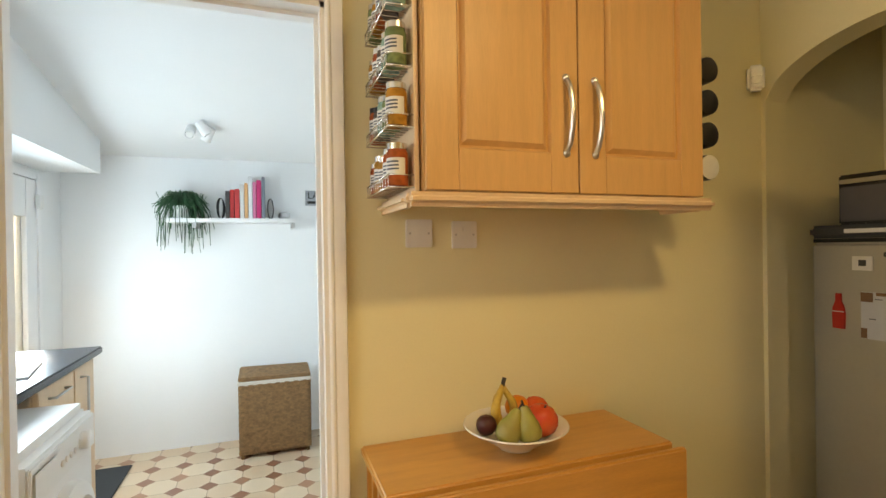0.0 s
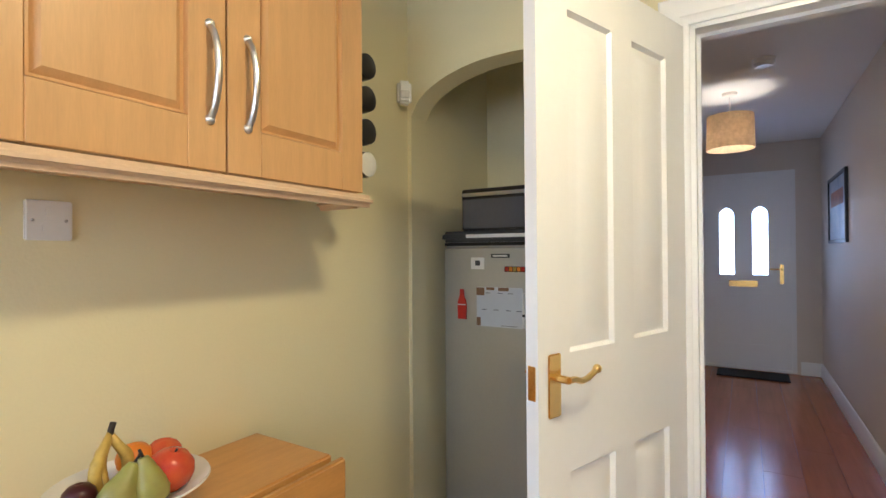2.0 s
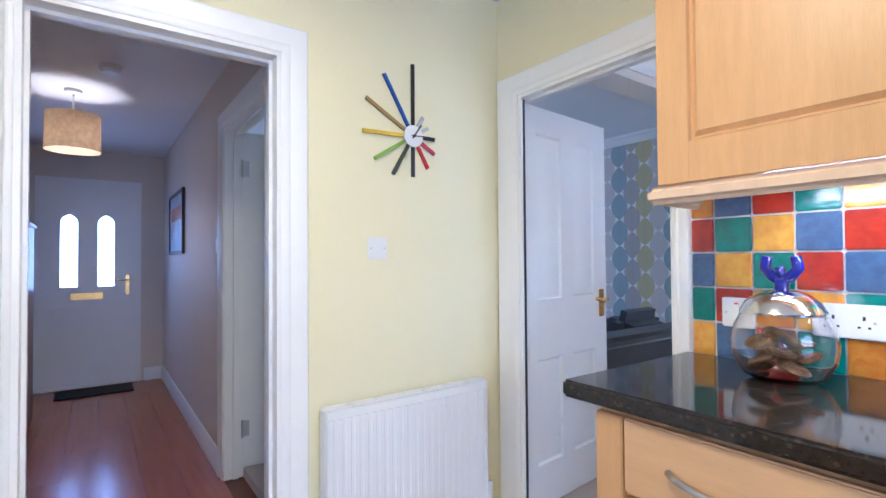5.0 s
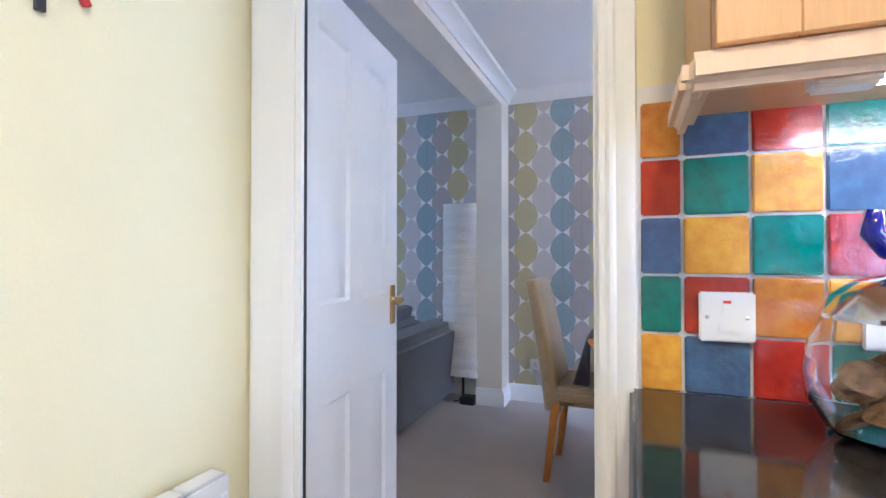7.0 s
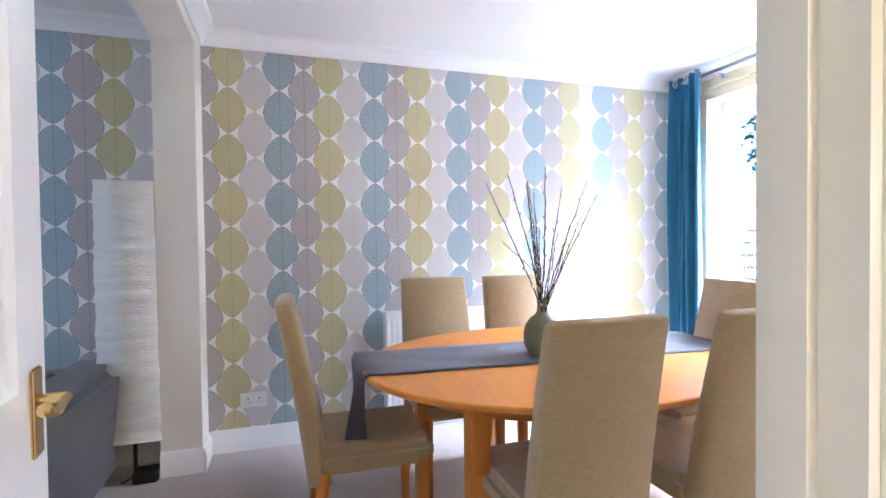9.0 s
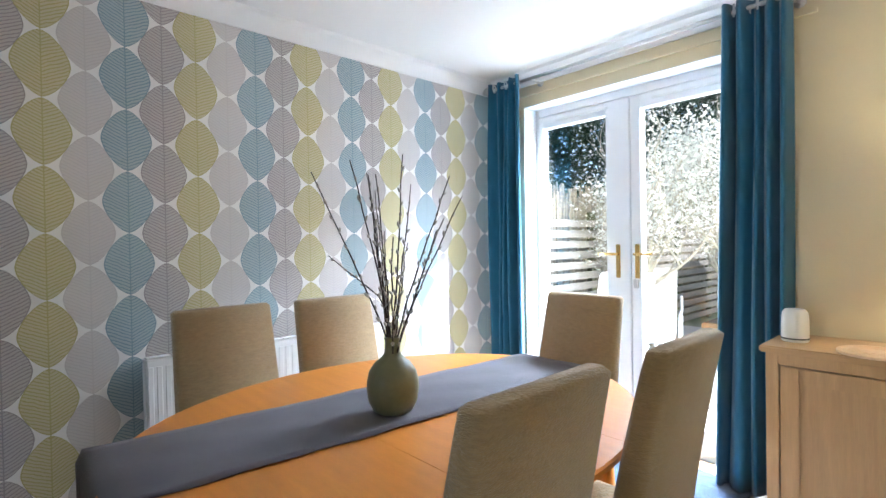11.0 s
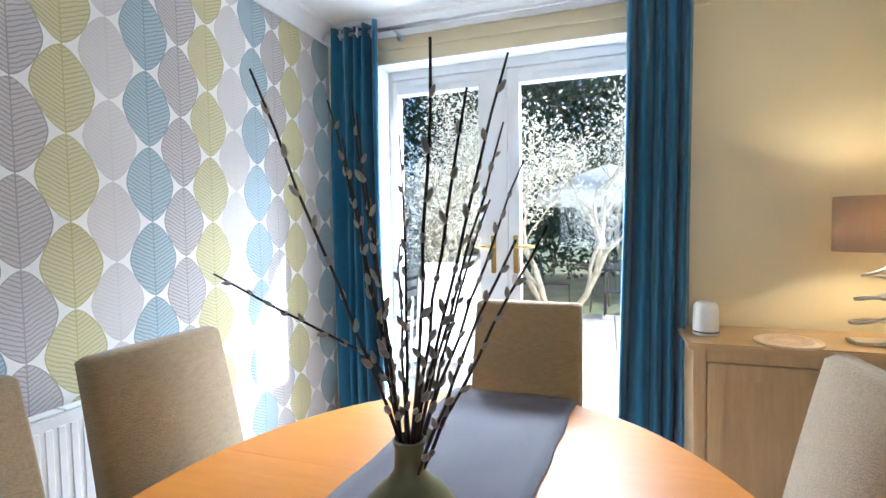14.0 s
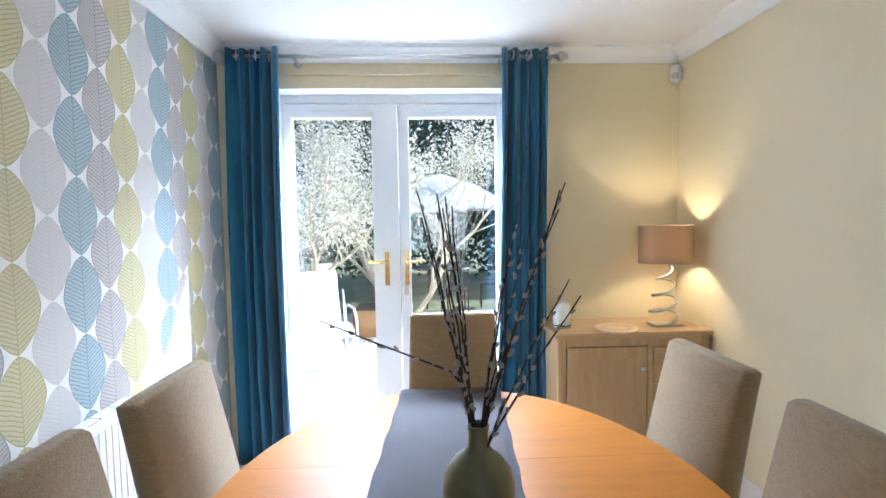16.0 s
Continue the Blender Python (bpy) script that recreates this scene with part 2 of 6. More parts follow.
def wallpaper():
    """Half-drop columns of pointed leaves: blue, lined grey, ochre, pale grey."""
    m = bpy.data.materials.new("leaf_wallpaper")
    m.use_nodes = True
    nt = m.node_tree
    b = nt.nodes["Principled BSDF"]
    b.inputs["Roughness"].default_value = 0.62
    geo = nt.nodes.new("ShaderNodeNewGeometry")
    xyz = nt.nodes.new("ShaderNodeSeparateXYZ")
    nt.links.new(geo.outputs["Position"], xyz.inputs[0])
    u = op(nt, "DIVIDE", op(nt, "SUBTRACT", -0.986, xyz.outputs[0]), 0.1412)
    v = op(nt, "DIVIDE", op(nt, "SUBTRACT", xyz.outputs[2], 1.899), 0.2675)
    colour = (0.86, 0.845, 0.82)

    def column_set(colour, shift, vshift, wide, tints, veins):
        us = op(nt, "SUBTRACT", u, shift)
        k = op(nt, "ROUND", op(nt, "DIVIDE", us, 2.0))
        du = op(nt, "ABSOLUTE", op(nt, "SUBTRACT", us, op(nt, "MULTIPLY", k, 2.0)))
        which = op(nt, "MODULO", op(nt, "ABSOLUTE", k), 2.0)
        vv = op(nt, "SUBTRACT", op(nt, "FRACT", op(nt, "ADD", v, vshift)), 0.5)
        reach = op(nt, "MINIMUM", op(nt, "DIVIDE", op(nt, "ABSOLUTE", vv), 0.492), 1.0)
        half = op(nt, "SUBTRACT", op(nt, "MULTIPLY", op(nt, "POWER", op(nt, "SUBTRACT", 1.0, op(nt, "POWER", reach, 1.6)), 0.68), wide), 0.004)
        inside = op(nt, "GREATER_THAN", op(nt, "SUBTRACT", half, du), 0.0)
        edge = op(nt, "LESS_THAN", op(nt, "ABSOLUTE", op(nt, "SUBTRACT", half, du)), 0.014)
        wob = nt.nodes.new("ShaderNodeTexNoise")
        wob.inputs["Scale"].default_value = 30
        nt.links.new(geo.outputs["Position"], wob.inputs["Vector"])
        stripe = op(nt, "FRACT", op(nt, "ADD", op(nt, "MULTIPLY", op(nt, "SUBTRACT", vv, op(nt, "MULTIPLY", du, 0.27)), 19.0), op(nt, "MULTIPLY", wob.outputs["Fac"], 0.9)))
        line = op(nt, "LESS_THAN", stripe, 0.3)
        rib = op(nt, "LESS_THAN", du, 0.014)
        base = blend(nt, which, tints[0], tints[1])
        dark = blend(nt, which, veins[0], veins[1])
        leaf = blend(nt, op(nt, "MAXIMUM", line, rib), base, dark)
        out = blend(nt, inside, colour, leaf)
        out = blend(nt, edge, out, dark)
        stem = op(nt, "MULTIPLY", rib, op(nt, "GREATER_THAN", op(nt, "ABSOLUTE", vv), 0.455))
        return blend(nt, stem, out, dark)

    colour = column_set(colour, 1.0, 0.5, 0.645, ((0.53, 0.49, 0.475), (0.655, 0.62, 0.60)), ((0.33, 0.305, 0.30), (0.59, 0.555, 0.54)))
    colour = column_set(colour, 0.0, 0.0, 0.66, ((0.41, 0.485, 0.515), (0.60, 0.545, 0.34)), ((0.22, 0.32, 0.37), (0.45, 0.41, 0.17)))
    nt.links.new(colour, b.inputs["Base Color"])
    nz = nt.nodes.new("ShaderNodeTexNoise")
    nz.inputs["Scale"].default_value = 260
    nt.links.new(geo.outputs["Position"], nz.inputs["Vector"])
    bp = nt.nodes.new("ShaderNodeBump")
    bp.inputs["Strength"].default_value = 0.15
    bp.inputs["Distance"].default_value = 0.002
    nt.links.new(nz.outputs["Fac"], bp.inputs["Height"])
    nt.links.new(bp.outputs[0], b.inputs["Normal"])
    return m


def octagon_vinyl():
    """Printed vinyl: octagons with small squares between, four tones."""
    m = bpy.data.materials.new("octagon_vinyl")
    m.use_nodes = True
    nt = m.node_tree
    b = nt.nodes["Principled BSDF"]
    b.inputs["Roughness"].default_value = 0.35
    geo = nt.nodes.new("ShaderNodeNewGeometry")
    xyz = nt.nodes.new("ShaderNodeSeparateXYZ")
    nt.links.new(geo.outputs["Position"], xyz.inputs[0])
    a = op(nt, "DIVIDE", xyz.outputs[0], 0.19)
    c = op(nt, "DIVIDE", xyz.outputs[1], 0.19)
    fa = op(nt, "ABSOLUTE", op(nt, "SUBTRACT", op(nt, "FRACT", a), 0.5))
    fc = op(nt, "ABSOLUTE", op(nt, "SUBTRACT", op(nt, "FRACT", c), 0.5))
    corner = op(nt, "GREATER_THAN", op(nt, "ADD", fa, fc), 0.70)
    grout = op(nt, "GREATER_THAN", op(nt, "MAXIMUM", fa, fc), 0.485)
    cell = op(nt, "MODULO", op(nt, "ADD", op(nt, "FLOOR", a), op(nt, "FLOOR", c)), 2.0)
    wn2 = nt.nodes.new("ShaderNodeTexWhiteNoise")
    cmb = nt.nodes.new("ShaderNodeCombineXYZ")
    nt.links.new(op(nt, "ROUND", a), cmb.inputs[0])
    nt.links.new(op(nt, "ROUND", c), cmb.inputs[1])
    nt.links.new(cmb.outputs[0], wn2.inputs["Vector"])
    oct_c = blend(nt, op(nt, "ABSOLUTE", cell), (0.66, 0.49, 0.33), (0.70, 0.55, 0.39))
    sq = blend(nt, op(nt, "GREATER_THAN", wn2.outputs["Value"], 0.5), (0.30, 0.13, 0.07), (0.42, 0.21, 0.12))
    col = blend(nt, grout, oct_c, (0.46, 0.33, 0.22))
    col = blend(nt, corner, col, sq)
    nt.links.new(col, b.inputs["Base Color"])
    return m


M["wallpaper"] = wallpaper()
M["vinyl"] = octagon_vinyl()

# ---- mesh helpers ----


def box(bm, x0, x1, y0, y1, z0, z1, bevel=0.0, seg=2, m=None):
    """Adds a box, its edges rounded by bevel."""
    r = bmesh.ops.create_cube(bm, size=1)
    vs = r["verts"]
    for w in vs:
        w.co = Vector(((x0 + x1) / 2 + w.co.x * (x1 - x0), (y0 + y1) / 2 + w.co.y * (y1 - y0), (z0 + z1) / 2 + w.co.z * (z1 - z0)))
    if bevel:
        es = {e for w in vs for e in w.link_edges}
        q = bmesh.ops.bevel(bm, geom=list(es), offset=bevel, segments=seg, affect="EDGES", clamp_overlap=True)
        vs = list({w for f in q["faces"] for w in f.verts} | {w for w in vs if w.is_valid})
    if m is not None:
        bmesh.ops.transform(bm, matrix=m, verts=vs)
    return bm


def B(*a, **k):
    return box(bmesh.new(), *a, **k)


def lathe(profile, seg=32, bm=None, at=(0, 0, 0), sx=1.0, sy=1.0):
    """Turns a list of (radius, height) about z."""
    bm = bm or bmesh.new()
    rings = []
    for r, z in profile:
        rings.append([bm.verts.new((at[0] + sx * r * math.cos(2 * math.pi * k / seg), at[1] + sy * r * math.sin(2 * math.pi * k / seg), at[2] + z)) for k in range(seg)] if r > 1e-5 else [bm.verts.new((at[0], at[1], at[2] + z))])
    for p, q in zip(rings, rings[1:]):
        for k in range(seg):
            k2 = (k + 1) % seg
            if len(p) == 1 and len(q) == 1:
                continue
            if len(p) == 1:
                bm.faces.new((p[0], q[k2], q[k]))
            elif len(q) == 1:
                bm.faces.new((p[k], p[k2], q[0]))
            else:
                bm.faces.new((p[k], p[k2], q[k2], q[k]))
    bmesh.ops.recalc_face_normals(bm, faces=bm.faces)
    return bm


def tube(points, radius, seg=10, bm=None, taper=1.0):
    """A round bar along points."""
    bm = bm or bmesh.new()
    pts = [Vector(p) for p in points]
    rings = []
    side = None
    for i, p in enumerate(pts):
        way = (pts[min(i + 1, len(pts) - 1)] - pts[max(i - 1, 0)]).normalized()
        if side is None or abs(side.dot(way)) > 0.98:
            side = way.orthogonal()
        side = (side - way * side.dot(way)).normalized()
        up = way.cross(side)
        r = radius * (1 + (taper - 1) * i / max(1, len(pts) - 1))
        rings.append([bm.verts.new(p + side * r * math.cos(2 * math.pi * k / seg) + up * r * math.sin(2 * math.pi * k / seg)) for k in range(seg)])
    for p, q in zip(rings, rings[1:]):
        for k in range(seg):
            k2 = (k + 1) % seg
            bm.faces.new((p[k], p[k2], q[k2], q[k]))
    bm.faces.new(rings[0][::-1])
    bm.faces.new(rings[-1])
    return bm


def mesh_of(name, bm, material, smooth=True):
    me = bpy.data.meshes.new(name)
    if smooth:
        for f in bm.faces:
            f.smooth = True
        for e in bm.edges:
            if len(e.link_faces) == 2 and e.calc_face_angle(0) > 0.6:
                e.smooth = False
    bm.to_mesh(me)
    bm.free()
    me.materials.append(material)
    return me


def part(name, bm, material, parent, label="", m=None):
    ob = new(name, mesh_of(name, bm, material))
    ob.parent = parent
    if m is not None:
        ob.matrix_basis = m
    if label:
        ob["label"] = label
    return ob


def thing(name, label, category, m=None, group="", kind="", bm=None, material=None):
    """A top-level thing: an Empty at its base, or one mesh."""
    ob = new(name, mesh_of(name, bm, material) if bm else None)
    if m is not None:
        ob.matrix_basis = m
    return tagged(ob, label, category, group, kind)


def structure(name, label, bm, material, category="structure"):
    return thing(name, label, category, kind="structure", bm=bm, material=material)


# ---- the shell ----
FZ = 0.05          # dining and lounge carpet level
CZ = 2.47          # ceilings
HX = 4.25          # front door wall
WY = -2.815        # papered wall
FX = -3.33         # french door wall
NY = 2.87          # kitchen wall with the cupboard
DY = -0.08         # dining face of the kitchen wall
KX = -4.3          # kitchen's unseen west wall

HL_IN = 1.9         # inner edge of the alcove ceiling

# kitchen wall towards the hall, with the arch and the hall doorway
AY0, AY1, ASP, ATOP = 1.955, 2.852, 1.855, 2.035
bm = bmesh.new()
box(bm, 0, 0.12, 0, 1.02, 0, CZ)
box(bm, 0, 0.12, 1.02, 1.745, 1.985, CZ)
box(bm, 0, 0.12, 1.745, AY0, 0, CZ)
box(bm, 0, 0.12, AY1, NY + 0.1, 0, CZ)
arc = []
for k in range(25):
    f = k / 24 * 2 - 1
    arc.append(((AY0 + AY1) / 2 + f * (AY1 - AY0) / 2, ASP + (ATOP - ASP) * (1 - abs(f) ** 2.2) ** 0.62))
for (ya, za), (yb, zb) in zip(arc, arc[1:]):
    q = [bm.verts.new(c) for c in ((0, ya, za), (0, yb, zb), (0, yb, CZ), (0, ya, CZ), (0.12, ya, za), (0.12, yb, zb), (0.12, yb, CZ), (0.12, ya, CZ))]
    for f in ((0, 3, 2, 1), (4, 5, 6, 7), (0, 1, 5, 4)):
        bm.faces.new([q[i] for i in f])
bmesh.ops.remove_doubles(bm, verts=bm.verts, dist=0.0002)
bmesh.ops.recalc_face_normals(bm, faces=bm.faces)
wall_east = structure("wall_east", "cream painted plaster wall with an arched alcove", bm, M["cream"], "wall")

# kitchen wall with the cupboard and the laundry doorway
bm = bmesh.new()
box(bm, -1.74, 0, NY, NY + 0.1, 0, CZ)
box(bm, KX, -2.55, NY, NY + 0.1, 0, CZ)
box(bm, -2.55, -1.74, NY, NY + 0.1, 2.0, CZ)
wall_north = structure("wall_north", "cream painted kitchen wall beside the laundry doorway", bm, M["cream"], "wall")

# wall between kitchen and dining room
bm = bmesh.new()
box(bm, -0.098, 0.12, -0.04, 0, 0, CZ)
box(bm, -0.871, -0.098, -0.04, 0, 1.99, CZ)
box(bm, KX, -0.871, -0.04, 0, 0, CZ)
wall_south = structure("wall_south", "cream painted kitchen wall with coloured tile splashback", bm, M["cream"], "wall")
bm = bmesh.new()
box(bm, -0.098, 0.12, DY, -0.04, 0, CZ)
box(bm, -0.871, -0.098, DY, -0.04, 1.99, CZ)
box(bm, FX - 0.25, -0.871, DY, -0.04, 0, CZ)
structure("wall_dining_north", "cream painted dining room wall", bm, M["dining_cream"], "wall")

# kitchen's west wall, unseen behind the walker, its opening added for the fill lamp
bm = bmesh.new()
box(bm, KX - 0.1, KX, -0.04, NY + 0.1, 0, 0.95)
box(bm, KX - 0.1, KX, -0.04, NY + 0.1, 2.15, CZ)
box(bm, KX - 0.1, KX, -0.04, 0.5, 0.95, 2.15)
box(bm, KX - 0.1, KX, 2.4, NY + 0.1, 0.95, 2.15)
structure("wall_west", "unseen cream painted kitchen wall, opening added for fill light", bm, M["cream"], "wall")

structure("floor_kitchen", "plain pale vinyl kitchen floor", B(KX - 0.1, 0.06, -0.04, NY + 0.1, -0.1, 0), mat("pale_vinyl", (0.5, 0.42, 0.33), 0.35, vary=0.05, scale=6), "floor")
structure("ceiling_kitchen", "white painted kitchen ceiling", B(KX - 0.1, 0.06, DY, NY + 0.1, CZ, CZ + 0.1), M["ceiling"], "ceiling")
structure("ceiling_alcove", "painted alcove ceiling", B(0.06, 0.9, HL_IN, NY + 0.1, CZ, CZ + 0.1), M["ceiling"], "ceiling")

# alcove behind the arch
bm = bmesh.new()
box(bm, 0.12, 0.9, 2.875, 2.97, 0, CZ)
box(bm, 0.8, 0.9, 2.1, 2.875, 0, CZ)
structure("wall_alcove", "cream painted walls of the fridge alcove", bm, M["cream"], "wall")
structure("floor_alcove", "pale vinyl alcove floor", B(0.06, 0.9, 2.0, 2.97, -0.1, 0), bpy.data.materials["pale_vinyl"], "floor")

# hall
HR, HL, HC = 0.955, 2.06, 2.35
bm = bmesh.new()
box(bm, 1.27, HX + 0.1, HR - 0.1, HR, 0, CZ)
box(bm, 0.42, 1.27, HR - 0.1, HR, 2.0, CZ)
box(bm, 0.12, 0.42, HR - 0.1, HR, 0, CZ)
structure("wall_hall_south", "pale mauve-grey painted hall wall", bm, M["hall_wall"], "wall")
bm = bmesh.new()
box(bm, 0.12, HX + 0.1, HL, HL + 0.04, 0, CZ)
structure("wall_hall_north", "pale painted hall wall", bm, M["hall_wall"], "wall")
bm = bmesh.new()
box(bm, HX, HX + 0.12, HR, 1.16, 0, CZ)
box(bm, HX, HX + 0.12, 2.02, HL, 0, CZ)
box(bm, HX, HX + 0.12, 1.16, 2.02, 2.06, CZ)
structure("wall_hall_end", "pale painted wall round the front door", bm, M["hall_wall"], "wall")
structure("ceiling_hall", "white painted hall ceiling", B(0.12, HX + 0.12, HR, HL, HC, HC + 0.1), M["ceiling"], "ceiling")
floor_hall = structure("floor_hall", "glossy red-brown laminate plank floor", B(0.06, HX + 0.15, HR - 0.1, HL, -0.1, -0.004), M["dark_wood"], "floor")

# dining room and lounge
NX0, NX1, NYF = 0.0, 0.2, -2.6
LX = 4.2
bm = bmesh.new()
box(bm, FX - 0.25, LX, WY - 0.1, WY, -0.05, CZ)
structure("wall_papered", "wall papered with blue, grey and ochre leaves", bm, M["wallpaper"], "wall")
bm = bmesh.new()
FY0, FY1, FTOP = -2.5, -1.075, 2.245
box(bm, FX - 0.25, FX, WY, FY0, 0, CZ)
box(bm, FX - 0.25, FX, FY1, DY, 0, CZ)
box(bm, FX - 0.25, FX, FY0, FY1, FTOP, CZ)
box(bm, FX, FX + 0.018, FY0 - 0.3, FY1 + 0.25, FTOP + 0.07, FTOP + 0.085)
structure("wall_garden", "cream painted wall round the french doors", bm, M["dining_cream"], "wall")
bm = bmesh.new()
box(bm, -3.464, FX + 0.002, FY0 + 0.0005, FY0 + 0.006, FZ, FTOP)
box(bm, -3.464, FX + 0.002, FY1 - 0.006, FY1 - 0.0005, FZ, FTOP)
box(bm, -3.464, FX + 0.002, FY0 + 0.006, FY1 - 0.006, FTOP - 0.006, FTOP - 0.0005)
structure("trim_reveal", "white painted reveal round the french doors", bm, M["white_wall"], "trim")
structure("floor_dining", "beige carpet with short pile", B(FX - 0.02, LX, WY, DY, -0.1, FZ), M["carpet"], "floor")
structure("floor_lounge", "beige lounge carpet", B(0.12, LX, DY, HR - 0.1, -0.1, FZ), M["carpet"], "floor")
structure("ceiling_dining", "white painted dining room ceiling", B(FX - 0.25, LX + 0.1, WY - 0.1, DY, CZ, CZ + 0.1), M["ceiling"], "ceiling")
structure("ceiling_lounge", "white painted lounge ceiling", B(0.06, LX + 0.1, DY, HR - 0.1, CZ, CZ + 0.1), M["ceiling"], "ceiling")
# unseen end wall; its opening is added for the fill lamp
bm = bmesh.new()
box(bm, LX, LX + 0.1, WY - 0.1, HR - 0.1, 0, 0.9)
box(bm, LX, LX + 0.1, WY - 0.1, HR - 0.1, 2.1, CZ)
box(bm, LX, LX + 0.1, WY - 0.1, -2.2, 0.9, 2.1)
box(bm, LX, LX + 0.1, -0.6, HR - 0.1, 0.9, 2.1)
structure("wall_lounge_east", "unseen pale lounge wall, opening added for fill light", bm, M["hall_wall"], "wall")
bm = bmesh.new()
box(bm, NX0, NX1, WY, NYF, FZ, 2.33)
box(bm, NX0, NX1, WY, DY, 2.33, CZ)
structure("wall_nib", "cream wall nib and ceiling beam between dining room and lounge", bm, mat("nib_cream", (0.84, 0.80, 0.70), 0.7, vary=0.01, bump=0.1, bump_scale=140), "wall")


def prism(profile, p, q, out, bm=None):
    """A moulding: profile points (outwards, up) swept from p to q; out: the unit way off the wall."""
    bm = bm or bmesh.new()
    p, q, out = Vector(p), Vector(q), Vector(out)
    ends = [[bm.verts.new(e + out * a + Vector((0, 0, b))) for a, b in profile] for e in (p, q)]
    n = len(profile)
    for k in range(n):
        bm.faces.new((ends[0][k], ends[0][(k + 1) % n], ends[1][(k + 1) % n], ends[1][k]))
    bm.faces.new(ends[0][::-1])
    bm.faces.new(ends[1])
    bmesh.ops.recalc_face_normals(bm, faces=bm.faces)
    return bm


COVE = [(0, 0), (0, -0.085), (0.012, -0.085), (0.02, -0.06), (0.045, -0.03), (0.075, -0.018), (0.085, 0)]
SKIRT = [(0, 0), (0.018, 0), (0.018, 0.095), (0.012, 0.105), (0.012, 0.118), (0.004, 0.13), (0, 0.13)]
bm = prism(COVE, (FX, WY + 0.001, CZ), (NX0, WY + 0.001, CZ), (0, 1, 0))
prism(COVE, (NX1, WY + 0.001, CZ), (LX, WY + 0.001, CZ), (0, 1, 0), bm)
prism(COVE, (FX, DY - 0.001, CZ), (NX0, DY - 0.001, CZ), (0, -1, 0), bm)
prism(COVE, (FX + 0.001, WY, CZ), (FX + 0.001, DY, CZ), (1, 0, 0), bm)
prism(COVE, (NX0 - 0.001, WY, CZ), (NX0 - 0.001, DY, CZ), (-1, 0, 0), bm)
structure("trim_coving", "white plaster coving along the ceiling", bm, M["ceiling"], "trim")
bm = prism(SKIRT, (FX, WY + 0.001, FZ), (NX0, WY + 0.001, FZ), (0, 1, 0))
prism(SKIRT, (NX1, WY + 0.001, FZ), (LX, WY + 0.001, FZ), (0, 1, 0), bm)
prism(SKIRT, (NX0 - 0.001, WY + 0.019, FZ), (NX0 - 0.001, NYF + 0.018, FZ), (-1, 0, 0), bm)
prism(SKIRT, (NX0, NYF + 0.001, FZ), (NX1, NYF + 0.001, FZ), (0, 1, 0), bm)
prism(SKIRT, (FX, DY - 0.001, FZ), (-0.93, DY - 0.001, FZ), (0, -1, 0), bm)
prism(SKIRT, (FX + 0.001, FY1 + 0.01, FZ), (FX + 0.001, DY, FZ), (1, 0, 0), bm)
prism(SKIRT, (1.36, HR + 0.001, 0), (HX, HR + 0.001, 0), (0, 1, 0), bm)
prism(SKIRT, (0.14, HL - 0.001, 0), (HX, HL - 0.001, 0), (0, -1, 0), bm)
prism(SKIRT, (HX - 0.001, HR, 0), (HX - 0.001, 1.13, 0), (-1, 0, 0), bm)
structure("baseboard", "white gloss skirting boards with a moulded top", bm, M["gloss"], "baseboard")

# laundry room
LY, LX0, LX1, LZ = 5.47, -3.25, -1.25, -0.17
bm = bmesh.new()
box(bm, LX0 - 0.1, LX1, LY, LY + 0.1, LZ, 2.6)
structure("wall_laundry_back", "white painted laundry room wall", bm, M["white_wall"], "wall")
bm = bmesh.new()
box(bm, LX1, LX1 + 0.1, NY + 0.1, LY + 0.1, LZ, 2.6)
structure("wall_laundry_side", "white painted laundry side wall", bm, M["white_wall"], "wall")
bm = bmesh.new()
box(bm, LX0 - 0.1, LX0, 5.12, LY, LZ, 2.6)
box(bm, LX0 - 0.1, LX0, 4.2, 5.12, 1.78, 2.6)
box(bm, LX0 - 0.1, LX0, NY + 0.1, 4.2, LZ, 2.6)
structure("wall_laundry_outer", "white painted wall with the back door", bm, M["white_wall"], "wall")
bm = bmesh.new()
box(bm, LX0, -2.551, NY + 0.1, NY + 0.112, LZ, 2.6)
box(bm, -1.739, LX1, NY + 0.1, NY + 0.112, 0, 2.6)
box(bm, -2.551, -1.739, NY + 0.1, NY + 0.112, 2.0, 2.6)
structure("wall_laundry_inner", "white painted inner laundry wall", bm, M["white_wall"], "wall")
bm = bmesh.new()
q = [bm.verts.new(c) for c in ((LX0, NY + 0.1, 2.4), (LX1, NY + 0.1, 2.4), (LX1, LY, 1.97), (LX0, LY, 1.97), (LX0, NY + 0.1, 2.62), (LX1, NY + 0.1, 2.62), (LX1, LY, 2.62), (LX0, LY, 2.62))]
for f in ((0, 1, 2, 3), (7, 6, 5, 4), (0, 4, 5, 1), (1, 5, 6, 2), (2, 6, 7, 3), (3, 7, 4, 0)):
    bm.faces.new([q[i] for i in f])
bmesh.ops.recalc_face_normals(bm, faces=bm.faces)
structure("ceiling_laundry", "white sloping laundry ceiling", bm, M["ceiling"], "ceiling")
structure("beam_laundry", "white boxed beam over the back door", B(LX0, LX0 + 0.31, NY + 0.112, LY - 0.27, 1.8, 2.45), M["white_wall"], "beam")
structure("floor_laundry", "octagon patterned vinyl floor in tan and brown", B(LX0 - 0.1, LX1 + 0.1, NY, LY + 0.1, LZ - 0.1, LZ), M["vinyl"], "floor")


